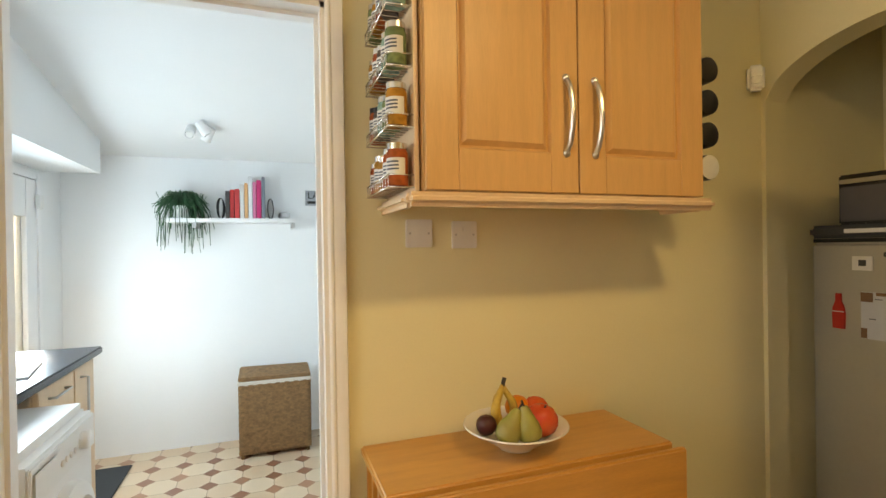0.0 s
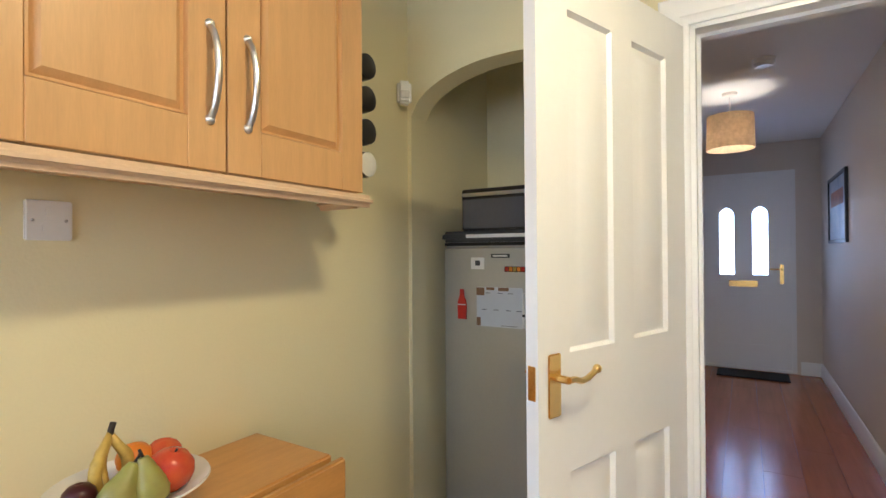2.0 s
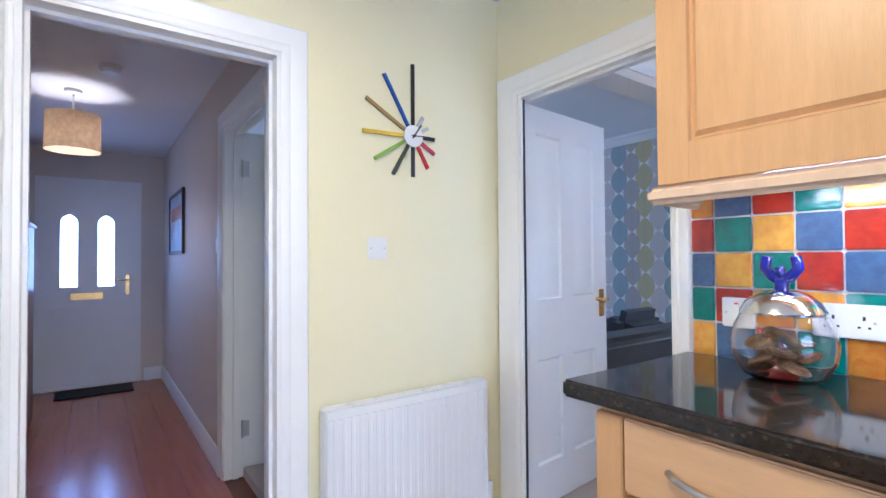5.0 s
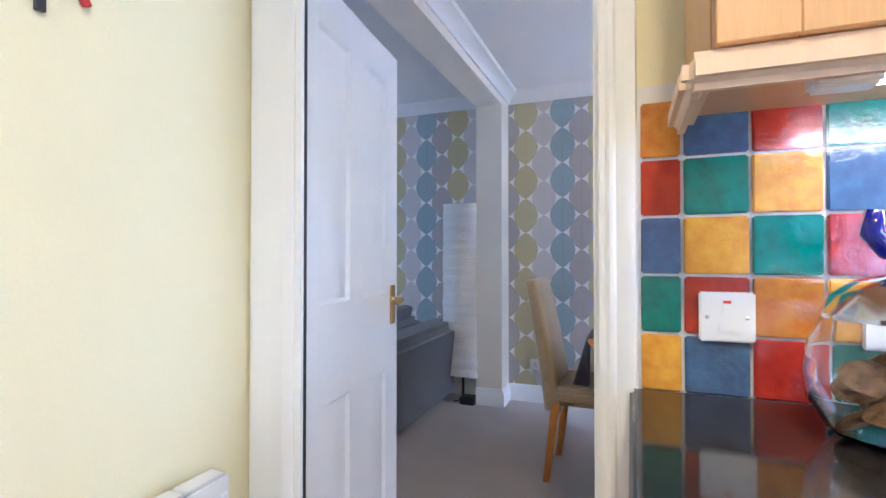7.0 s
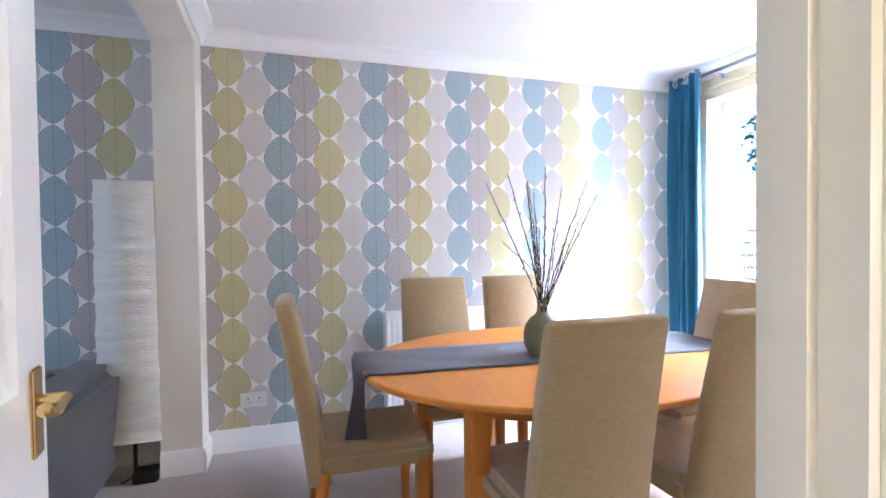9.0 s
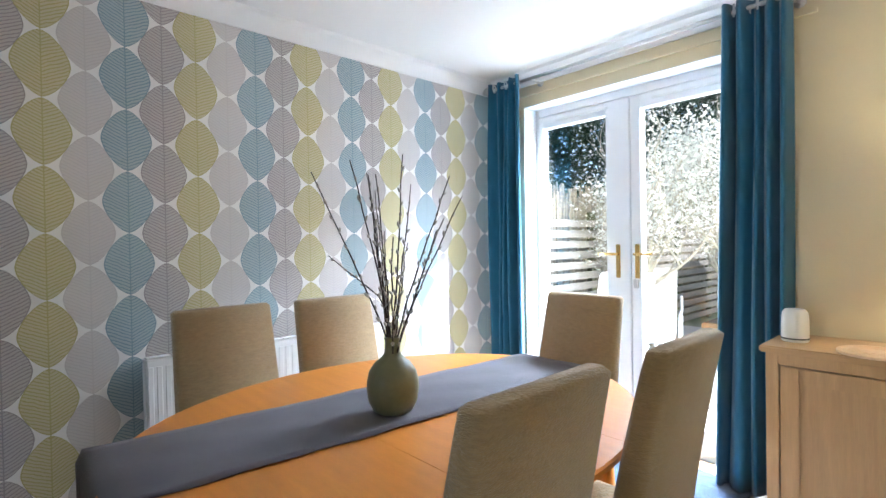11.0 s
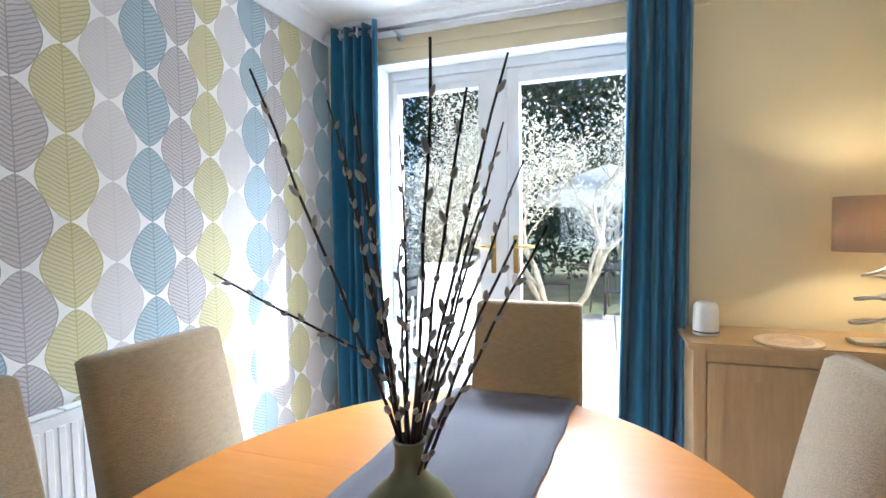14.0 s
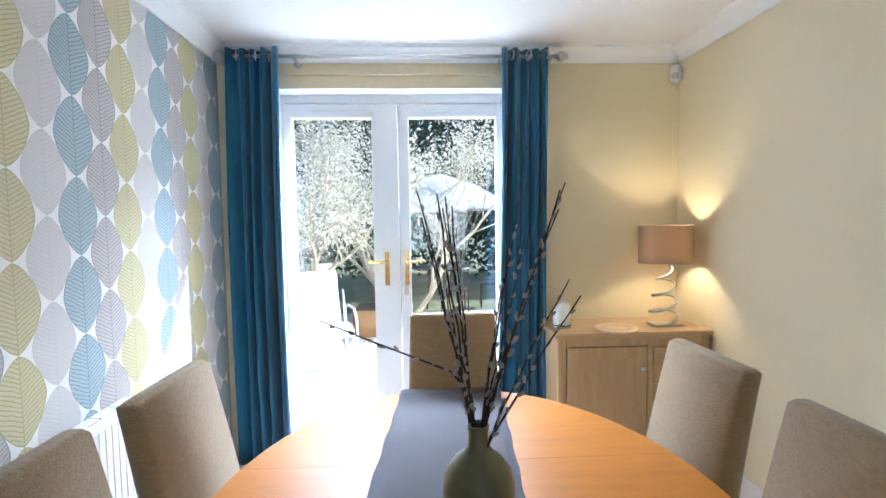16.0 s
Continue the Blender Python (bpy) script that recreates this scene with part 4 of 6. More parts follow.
for n, a in (("stile", (y0, y0 + 0.065, 0.125, H - 0.08)), ("stile", (y1 - 0.065, y1, 0.125, H - 0.08)), ("rail", (y0 + 0.065, y1 - 0.065, 0.125, 0.19)), ("rail", (y0 + 0.065, y1 - 0.065, H - 0.145, H - 0.08))):
    part(n, B(SBX1 - 0.019, SBX1 - 0.001, *a, 0.003), M["oak"], d)
knob = lambda yy, zz, par: part("knob", tube([(SBX1, yy, zz), (SBX1 + 0.012, yy, zz), (SBX1 + 0.014, yy, zz), (SBX1 + 0.024, yy, zz)], 0.012, 12), M["steel"], par, "round steel knob")
knob(y1 - 0.03, H - 0.2, d)
for k in range(3):
    z0, z1 = 0.125 + k * 0.198, 0.125 + k * 0.198 + 0.19
    d = part("drawer", B(SBX1 - 0.019, SBX1 - 0.002, ymid + 0.018, SBY1 - 0.056, z0, z1 - 0.001, 0.003), M["oak_h"], t)
    knob((ymid + SBY1) / 2 - 0.02, (z0 + z1) / 2, d)

t = thing("table_lamp", "lit table lamp with taupe oval shade and twisted steel stem", "lamp", pose(-3.07, -0.285, SBT + 0.001, 0, 0, 90))
part("base", B(-0.085, 0.085, -0.05, 0.05, 0, 0.012, 0.003), M["steel"], t)
pts = [(0.08, 0.0, 0.03), (0.05, 0.012, 0.024)]
for k in range(90):
    f = k / 89
    a = -0.5 * math.pi + f * 6.6 * math.pi
    r = 0.082 - 0.045 * f ** 1.6
    pts.append((r * math.cos(a) - 0.012 * (1 - f), 0.62 * r * math.sin(a), 0.022 + 0.3 * f + 0.022 * (1 - 0.5 * f) * math.sin(a + 0.8)))
pts += [(0.02, 0, 0.345), (0, 0, 0.36), (0, 0, 0.4)]
part("stem", tube(pts, 0.0065, 8), M["steel"], t, "twisted brushed steel stem")
shade_mat = mat("taupe_silk_shade", (0.33, 0.265, 0.21), 0.7, vary=0.04, scale=8, stretch=(20, 20, 1), bump=0.1)
nt = shade_mat.node_tree
tr = nt.nodes.new("ShaderNodeBsdfTranslucent")
tr.inputs["Color"].default_value = (0.52, 0.37, 0.2, 1)
mx = nt.nodes.new("ShaderNodeMixShader")
mx.inputs[0].default_value = 0.26
nt.links.new(nt.nodes["Principled BSDF"].outputs[0], mx.inputs[1])
nt.links.new(tr.outputs[0], mx.inputs[2])
nt.links.new(mx.outputs[0], nt.nodes["Material Output"].inputs[0])
part("shade", lathe([(0.15, 0.355), (0.15, 0.565), (0.1475, 0.565), (0.1475, 0.355), (0.15, 0.355)], 56, sy=0.7), shade_mat, t, "taupe fabric oval shade")
bm = bmesh.new()
bmesh.ops.create_uvsphere(bm, u_segments=12, v_segments=8, radius=0.022, matrix=pose(0, 0, 0.43))
part("bulb", bm, glow("warm_bulb", (1, 0.75, 0.45), 25), t).visible_shadow = False

t = thing("speaker", "small white cylindrical speaker on the sideboard", "speaker", pose(-3.09, -0.87, SBT + 0.001))
part("body", lathe([(0, 0), (0.046, 0), (0.05, 0.006), (0.05, 0.05), (0.049, 0.1), (0.046, 0.125), (0.036, 0.138), (0, 0.14)], 36), M["white_plastic"], t)
part("base_ring", lathe([(0.0505, 0.012), (0.0515, 0.012), (0.0515, 0.018), (0.0505, 0.018)], 36), M["dark_grey"], t)
t = thing("trivet", "round carved pale wooden trivet lying on the sideboard", "trivet", pose(-2.99, -0.6, SBT + 0.001))
part("disc", lathe([(0, 0), (0.11, 0), (0.115, 0.004), (0.115, 0.011), (0.11, 0.014), (0.1, 0.014), (0.097, 0.011), (0, 0.011)], 48), M["pale_beech"], t)
for k in range(14):
    a = 2 * math.pi * k / 14
    part("carving", lathe([(0.012, 0), (0.016, 0.003), (0.02, 0)], 14, at=(0.065 * math.cos(a), 0.065 * math.sin(a), 0.0115)), M["pale_beech"], t)

# ---- radiators, sockets, sensors ----


def radiator(label, m, length, height, grille=True):
    """Local x along the wall, y off it; origin at the lower end by the wall."""
    t = thing("radiator", label, "radiator", m)
    front = part("front_panel", B(0, length, 0.075, 0.085, 0, height, 0.005, 3), M["white_metal"], t)
    n = int(length / 0.0333)
    rib = mesh_of("rib", B(-0.011, 0.011, 0.083, 0.0875, 0.035, height - 0.035, 0.0024, 1), M["white_metal"])
    for k in range(n):
        ob = new("rib", rib)
        ob.parent = front
        ob.matrix_basis = pose((k + 0.5) * length / n, 0, 0)
    part("back_panel", B(0, length, 0.03, 0.038, 0, height, 0.003), M["white_metal"], t)
    if grille:
        bm = bmesh.new()
        for k in range(int(length / 0.1)):
            box(bm, k * length / int(length / 0.1) + 0.004, (k + 1) * length / int(length / 0.1) - 0.004, 0.036, 0.077, height - 0.012, height + 0.004, 0.001, 1)
        part("top_grille", bm, M["white_metal"], t)
    for x in (0.0, length):
        part("side_cover", B(x - 0.004, x + 0.004, 0.036, 0.079, 0.02, height - 0.004), M["white_metal"], t)
    bm = tube([(-0.03, 0.055, 0.05), (0.01, 0.055, 0.05)], 0.012)
    tube([(-0.03, 0.055, 0.0), (-0.03, 0.055, 0.12)], 0.017, bm=bm)
    part("valve", bm, M["white_plastic"], t)
    for x in (0.12, length - 0.12):
        part("bracket", B(x - 0.02, x + 0.02, 0.001, 0.031, 0.1, height - 0.1), M["white_metal"], t)
    return t


radiator("white panel radiator under the papered wall", pose(-2.25, WY, 0.2), 1.23, 0.62)
radiator("white panel radiator under the clock", pose(0, 0.15, 0.13, 0, 0, 90), 0.745, 0.58)


def plate(label, m, w=0.086, h=0.086, rockers=1, sockets=0, red=False, slot=False):
    """A wall plate; local x across, z up, faces -y."""
    t = thing("socket" if sockets else "switch", label, "wall plate", m)
    part("plate", B(-w / 2, w / 2, -0.01, -0.0005, -h / 2, h / 2, 0.003), M["white_plastic"], t)
    for k in range(rockers):
        x = (k - (rockers - 1) / 2) * 0.03
        z = 0.018 if slot or sockets else 0
        part("rocker", B(x - 0.008, x + 0.008, -0.0135, -0.009, z - 0.012, z + 0.012, 0.002), M["white_plastic"], t)
        if red:
            part("neon", B(x - 0.006, x + 0.006, -0.0142, -0.0134, z + 0.006, z + 0.011), mat("red_neon", (0.8, 0.05, 0.03), 0.3), t)
    if slot:
        part("fuse_slot", B(-0.014, 0.014, -0.0125, -0.0095, -0.026, -0.01, 0.002), M["white_plastic"], t)
    for k in range(sockets):
        x = (k - (sockets - 1) / 2) * 0.062
        bm = bmesh.new()
        box(bm, x - 0.003, x + 0.003, -0.0108, -0.0098, 0.004, 0.014)
        box(bm, x - 0.013, x - 0.007, -0.0108, -0.0098, -0.016, -0.011)
        box(bm, x + 0.007, x + 0.013, -0.0108, -0.0098, -0.016, -0.011)
        part("pin_hole", bm, M["black"], t)
        part("rocker", B(x - 0.02, x - 0.008, -0.0135, -0.009, 0.022, 0.036, 0.002), M["white_plastic"], t)
    for x in (-w * 0.35, w * 0.35):
        part("screw", tube([(x, -0.0095, 0), (x, -0.0112, 0)], 0.0035, 10), M["steel"], t)
    return t


plate("white single light switch on the cream wall", pose(-1.475, NY, 1.325))
plate("white fused switch on the cream wall", pose(-1.325, NY, 1.32), slot=True)
plate("white switch plate on the wall under the clock", pose(0, 0.65, 1.287, 0, 0, -90))
plate("white fused switch with red neon on the tiles", pose(-1.06, 0.014, 1.08, 0, 0, 180), red=True, slot=True)
plate("white double socket on the tiles", pose(-1.32, 0.014, 1.08, 0, 0, 180), 0.147, 0.086, 0, 2)
plate("white double socket low on the papered wall", pose(-0.245, WY, 0.34, 0, 0, 180), 0.147, 0.086, 0, 2)
plate("white light switch on the hall wall", pose(1.42, HR, 1.33, 0, 0, 180), rockers=2)


def sensor(m):
    t = thing("motion_sensor", "small white alarm sensor in the corner", "sensor", m)
    part("body", B(-0.03, 0.03, -0.025, 0.025, -0.05, 0.05, 0.012, 3), M["white_plastic"], t)
    part("lens", B(-0.02, 0.02, -0.029, -0.022, -0.03, 0.005, 0.005), mat("sensor_lens", (0.7, 0.7, 0.68), 0.25), t)


sensor(pose(-0.07, 2.838, 1.935, 0, 0, -45))
sensor(pose(-3.29, DY - 0.04, 2.31, 0, 0, 45))


# ---- lounge ----
t = thing("floor_lamp", "tall square white paper floor lamp, unlit", "lamp", pose(0.335, -2.68, FZ))
part("base", B(-0.13, 0.13, -0.1, 0.1, 0, 0.015, 0.004), M["steel"], t)
part("pole", tube([(0, 0, 0.015), (0, 0, 0.26)], 0.01), M["black"], t)
bm = bmesh.new()
rr = random.Random(2)
rings = []
for j in range(60):
    z = 0.2 + 1.34 * j / 59
    d = rr.uniform(-0.004, 0.004)
    rings.append([bm.verts.new((sx * (0.128 + d + 0.012 * (1 - j / 59)), sy * (0.1 + d), z)) for sx, sy in ((-1, -1), (1, -1), (1, 1), (-1, 1))])
for a, b in zip(rings, rings[1:]):
    for k in range(4):
        bm.faces.new((a[k], a[(k + 1) % 4], b[(k + 1) % 4], b[k]))
bm.faces.new(rings[-1])
part("shade", bm, M["paper"], t, "crinkled white paper shade")
t = thing("sofa", "charcoal fabric sofa in the lounge", "sofa", pose(1.05, -2.0, FZ, 0, 0, 0))
part("base", B(-0.5, 0.9, -0.72, 0.9, 0.06, 0.4, 0.04, 3), M["sofa"], t)
part("backrest", B(-0.62, -0.36, -0.72, 0.9, 0.06, 0.68, 0.06, 3, m=pose(0, 0, 0, 0, -6, 0)), M["sofa"], t)
part("armrest", B(-0.5, 0.9, -0.78, -0.56, 0.06, 0.58, 0.06, 3), M["sofa"], t)
part("cushion", B(-0.3, -0.06, -0.5, 0.1, 0.4, 0.82, 0.09, 4, m=pose(0, 0, 0, 0, -14, 0)), M["sofa"], t)
t = thing("cable_box", "black electrical box with cables on the carpet", "cable box", pose(0.27, -2.6, FZ))
part("body", B(-0.07, 0.05, -0.04, 0.06, 0, 0.06, 0.008), M["black"], t)
part("cable", tube([(0.05, 0, 0.02), (0.1, 0.03, 0.01), (0.13, -0.02, 0.006), (0.1, -0.09, 0.006)], 0.005, 6), M["black"], t)
t = thing("rug", "dark blue shaggy doormat by the french doors", "rug", pose(-3.065, -1.5, FZ))
bm = bmesh.new()
rr = random.Random(4)
gx = [[bm.verts.new((-0.24 + 0.48 * i / 24, -0.42 + 0.84 * j / 40, 0.012 + rr.uniform(0, 0.014))) for j in range(41)] for i in range(25)]
for a, b in zip(gx, gx[1:]):
    for j in range(40):
        bm.faces.new((a[j], a[j + 1], b[j + 1], b[j]))
box(bm, -0.24, 0.24, -0.42, 0.42, 0.0, 0.012)
part("pad", bm, mat("blue_shag", (0.03, 0.07, 0.16), 0.95, vary=0.2, scale=60, bump=1.0, bump_scale=200, sheen=0.4), t)
structure("trim_threshold", "pale oak threshold at the french doors", B(-3.44, FX + 0.03, FY0 + 0.002, FY1 - 0.002, 0, FZ + 0.012, 0.003), M["oak_h"], "trim")


structure("trim_carpet_bar", "brass carpet bar in the dining doorway", B(-0.871, -0.098, DY - 0.02, -0.02, -0.1, FZ + 0.004, 0.003), M["brass"], "trim")


# ---- garden ----
ground = structure("ground", "sunlit pale garden ground", B(-120, FX - 0.26, -120, 120, -0.2, -0.12), mat("garden_ground", (0.30, 0.29, 0.22), 0.95, vary=0.12, scale=1.2, bump=0.6, bump_scale=30, second=(0.13, 0.19, 0.06)), "ground")
patio = structure("patio", "pale stone paving slabs behind the house", B(-8.6, FX - 0.26, -4.2, 2.5, -0.16, -0.075), mat("paving_joint", (0.3, 0.28, 0.25), 0.9, vary=0.1), "pavement")
slab_mat = mat("sandstone_slab", (0.58, 0.55, 0.5), 0.85, vary=0.1, scale=3, bump=0.4, bump_scale=40)
bm = B(-0.295, 0.295, -0.295, 0.295, 0, 0.03, 0.006, 1)
slab_me = mesh_of("slab", bm, slab_mat)
for i in range(8):
    for j in range(11):
        ob = new("slab", slab_me)
        ob.parent = patio
        ob.matrix_basis = pose(-3.92 - 0.6 * i, -3.88 + 0.6 * j, -0.075, 0.2 * ((i * 7 + j * 3) % 5 - 2), 0, 0)

fence_mat = mat("grey_fence_wood", (0.36, 0.32, 0.27), 0.85, vary=0.15, scale=4, stretch=(0.6, 8, 8), bump=0.4)
t = thing("fence", "slatted wooden garden fence with green posts", "fence", pose(0, -3.55, -0.1))
for k in range(13):
    part("slat", B(-11.2, -3.9, -0.012, 0.012, 0.06 + k * 0.125, 0.06 + k * 0.125 + 0.085, 0.003, 1), fence_mat, t)
mossy = mat("mossy_post", (0.16, 0.16, 0.07), 0.9, vary=0.15)
for k in range(6):
    x = -4.75 - 1.3 * k
    part("post", B(x - 0.05, x + 0.05, -0.08, -0.014, 0, 1.75, 0.005), mossy if k else mat("turquoise_post_paint", (0.05, 0.34, 0.5), 0.6, vary=0.1), t, "" if k else "post painted turquoise blue")
t = thing("reed_screen", "tall reed screen behind the fence", "screen", pose(0, -3.75, -0.1))
bm = bmesh.new()
rr = random.Random(9)
for k in range(420):
    x = -11 + 7.2 * k / 420
    box(bm, x - 0.007, x + 0.007, rr.uniform(-0.02, 0), rr.uniform(0.004, 0.02), 0, 2.0 + rr.uniform(-0.12, 0.12))
tagged(part("reeds", bm, mat("dry_reed", (0.45, 0.38, 0.27), 0.9, vary=0.2, scale=20), t), kind="stuff")


def tree(label, m, height, seed, leaf_mat, bark, leaves=2600, spread=1.0):
    t = thing("tree", label, "tree", m)
    rr = random.Random(seed)
    wood = bmesh.new()
    tips = []

    def grow(p, way, length, rad, depth):
        pts = [p]
        for k in range(4):
            way = (way + Vector((rr.uniform(-0.25, 0.25), rr.uniform(-0.25, 0.25), rr.uniform(-0.05, 0.2)))).normalized()
            pts.append(pts[-1] + way * length / 4)
        tube(pts, rad, 6 if depth < 2 else 4, bm=wood, taper=0.6)
        if depth >= 2:
            tips.extend(pts[2:])
        if depth < 4:
            for k in range(3 if depth else 4):
                w2 = (way + Vector((rr.uniform(-1, 1) * spread, rr.uniform(-1, 1) * spread, rr.uniform(-0.1, 0.6)))).normalized()
                grow(pts[-1 - (k % 3)], w2, length * rr.uniform(0.6, 0.8), rad * 0.55, depth + 1)

    for k in range(3):
        grow(Vector((rr.uniform(-0.15, 0.15), rr.uniform(-0.15, 0.15), 0)), Vector((rr.uniform(-0.35, 0.35), rr.uniform(-0.35, 0.35), 1)).normalized(), height * 0.3, 0.05, 0)
    part("trunk", wood, bark, t)
    co, fa = [], []
    for k in range(leaves):
        p = rr.choice(tips) + Vector((rr.gauss(0, 0.13), rr.gauss(0, 0.13), rr.gauss(0, 0.12)))
        a = Vector((rr.uniform(-1, 1), rr.uniform(-1, 1), rr.uniform(-1, 1))).normalized()
        b = a.orthogonal().normalized()
        s = rr.uniform(0.014, 0.032)
        i = len(co)
        co += [p - a * s, p + b * s * 0.45, p + a * s, p - b * s * 0.45]
        fa.append((i, i + 1, i + 2, i + 3))
    me = bpy.data.meshes.new("crown")
    me.from_pydata([tuple(c) for c in co], [], fa)
    me.materials.append(leaf_mat)
    ob = new("crown", me)
    ob.parent = t
    ob["kind"] = "stuff"
    return t


bark = mat("pale_bark", (0.56, 0.5, 0.4), 0.9, vary=0.15, scale=10, bump=0.5)
bark2 = mat("dark_bark", (0.12, 0.09, 0.065), 0.9, vary=0.15, scale=10, bump=0.5)
blossom = mat("pale_blossom", (0.78, 0.76, 0.69), 0.8, vary=0.1, scale=5)
green = mat("dark_evergreen", (0.07, 0.12, 0.065), 0.7, vary=0.2, scale=3)
pale_green = mat("spring_leaf", (0.25, 0.3, 0.12), 0.7, vary=0.2, scale=3)
tree("multi-stemmed pale blossoming tree by the patio", pose(-7.3, -1.95, -0.12), 4.4, 5, blossom, bark, 13000)
tree("pale blossoming shrub beside the fence", pose(-6.6, -3.1, -0.12), 3.4, 12, blossom, bark, 8000)
tree("pale budding tree at the back of the garden", pose(-11.5, -0.9, -0.12), 4.6, 21, pale_green, bark, 2800)
tree("tall dark evergreen behind the garden", pose(-17, -2.8, -0.12), 10, 31, green, bark2, 9000)
tree("dark evergreen beside the garden's end", pose(-16, -7, -0.12), 10, 33, green, bark2, 9000)


def hedge(label, x0, x1, y0, y1, top, seed, n):
    rr = random.Random(seed)
    t = thing("hedge", label, "hedge", pose(0, 0, -0.12))
    co, fa = [], []
    for k in range(n):
        y = rr.uniform(y0, y1)
        z = rr.uniform(0, 1) ** 0.7 * (top + 0.5 * noise.noise(Vector((0, y * 0.5, 1))))
        p = Vector((rr.uniform(x0, x1), y, z))
        a = Vector((rr.uniform(-1, 1), rr.uniform(-1, 1), rr.uniform(-1, 1))).normalized()
        b = a.orthogonal().normalized()
        s = rr.uniform(0.07, 0.16)
        i = len(co)
        co += [p - a * s, p + b * s * 0.5, p + a * s, p - b * s * 0.5]
        fa.append((i, i + 1, i + 2, i + 3))
    me = bpy.data.meshes.new("foliage")
    me.from_pydata([tuple(c) for c in co], [], fa)
    me.materials.append(green)
    ob = new("foliage", me)
    ob.parent = t
    ob["kind"] = "stuff"


hedge("tall dark hedge at the end of the garden", -15.6, -13.6, -11, 8, 5.4, 1, 34000)
structure("backdrop", "dark woods far behind the garden", B(-60.5, -60, -80, 80, -0.2, 7), mat("far_woods", (0.10, 0.12, 0.06), 0.95, vary=0.25, scale=0.6, bump=0.5, bump_scale=3), "backdrop")

cushion = mat("pale_lounger_cushion", (0.75, 0.74, 0.71), 0.85, vary=0.05, scale=10)
alu = mat("pale_metal_tube", (0.55, 0.56, 0.57), 0.4, 0.5, vary=0.05)


def lounger(m):
    t = thing("sun_lounger", "white cushioned garden lounge chair with curved metal arms", "lounge chair", m, group="chairs on the patio")
    part("seat", B(-0.27, 0.27, -0.3, 0.3, 0.3, 0.37, 0.025), cushion, t)
    part("backrest", B(-0.27, 0.27, -0.05, 0.03, 0, 0.75, 0.025, m=pose(0, -0.28, 0.34, 28)), cushion, t)
    for x in (-0.32, 0.32):
        part("arm", tube([(x, 0.32, 0.0), (x, 0.33, 0.3), (x, 0.3, 0.48), (x, 0.18, 0.56), (x, -0.1, 0.56), (x, -0.36, 0.5)], 0.014, 8), alu, t)
        part("leg", tube([(x, -0.34, 0.0), (x, -0.3, 0.3), (x, -0.42, 0.7)], 0.014, 8), alu, t)
    part("crossbar", tube([(-0.32, 0.31, 0.29), (0.32, 0.31, 0.29)], 0.012, 8), alu, t)
    return t


l1 = lounger(pose(-4.75, -2.62, -0.045, 0, 0, -75))
copy_thing(l1, pose(-5.75, -2.75, -0.045, 0, 0, -70))
t = thing("side_table", "low white metal garden table on the patio", "table", pose(-4.95, -1.75, -0.045))
part("tabletop", B(-0.3, 0.3, -0.22, 0.22, 0.36, 0.385, 0.008), cushion, t)
for x in (-0.26, 0.26):
    for y in (-0.18, 0.18):
        part("leg", tube([(x * 1.08, y * 1.08, 0), (x, y, 0.36)], 0.011, 8), alu, t)
t = thing("parasol", "open white garden parasol", "parasol", pose(-9.6, -1.25, -0.12))
bm = bmesh.new()
rim = []
top = bm.verts.new((0, 0, 2.45))
for k in range(32):
    a = 2 * math.pi * k / 32
    r = 1.25 * (1 - 0.045 * (1 - abs(math.cos(4 * a))))
    rim.append((bm.verts.new((r * 0.55 * math.cos(a), r * 0.55 * math.sin(a), 2.22)), bm.verts.new((r * math.cos(a), r * math.sin(a), 1.88)), bm.verts.new((r * math.cos(a), r * math.sin(a), 1.76))))
for k in range(32):
    p, q = rim[k], rim[(k + 1) % 32]
    bm.faces.new((top, p[0], q[0]))
    bm.faces.new((p[0], p[1], q[1], q[0]))
    bm.faces.new((p[1], p[2], q[2], q[1]))
part("canopy", bm, mat("white_canvas", (0.78, 0.77, 0.73), 0.85, vary=0.03), t)
part("pole", tube([(0, 0, 0), (0, 0, 2.5)], 0.022, 10), fence_mat, t)
t = thing("garden_table", "dark metal garden table under the parasol", "table", pose(-9.3, -1.25, -0.12))
part("tabletop", lathe([(0, 0.7), (0.55, 0.7), (0.56, 0.715), (0.55, 0.73), (0, 0.73)], 32), M["dark_grey"], t)
for k in range(4):
    a = math.pi / 4 + math.pi / 2 * k
    part("leg", tube([(0.42 * math.cos(a), 0.42 * math.sin(a), 0), (0.3 * math.cos(a), 0.3 * math.sin(a), 0.7)], 0.015, 8), M["dark_grey"], t)


def garden_chair(m):
    t = thing("garden_chair", "dark metal garden chair", "chair", m, group="chairs under the parasol")
    part("seat", B(-0.22, 0.22, -0.22, 0.22, 0.42, 0.44, 0.006), M["dark_grey"], t)
    bm = tube([(-0.22, -0.22, 0), (-0.22, -0.24, 0.5), (-0.21, -0.3, 0.9), (0.21, -0.3, 0.9), (0.22, -0.24, 0.5), (0.22, -0.22, 0)], 0.012, 8)
    part("back_frame", bm, M["dark_grey"], t)
    for k in range(5):
        x = -0.14 + 0.07 * k
        part("slat", tube([(x, -0.23, 0.45), (x, -0.3, 0.89)], 0.006, 6), M["dark_grey"], t)
    for x in (-0.2, 0.2):
        part("leg", tube([(x, 0.21, 0), (x, 0.2, 0.43)], 0.012, 8), M["dark_grey"], t)
    return t


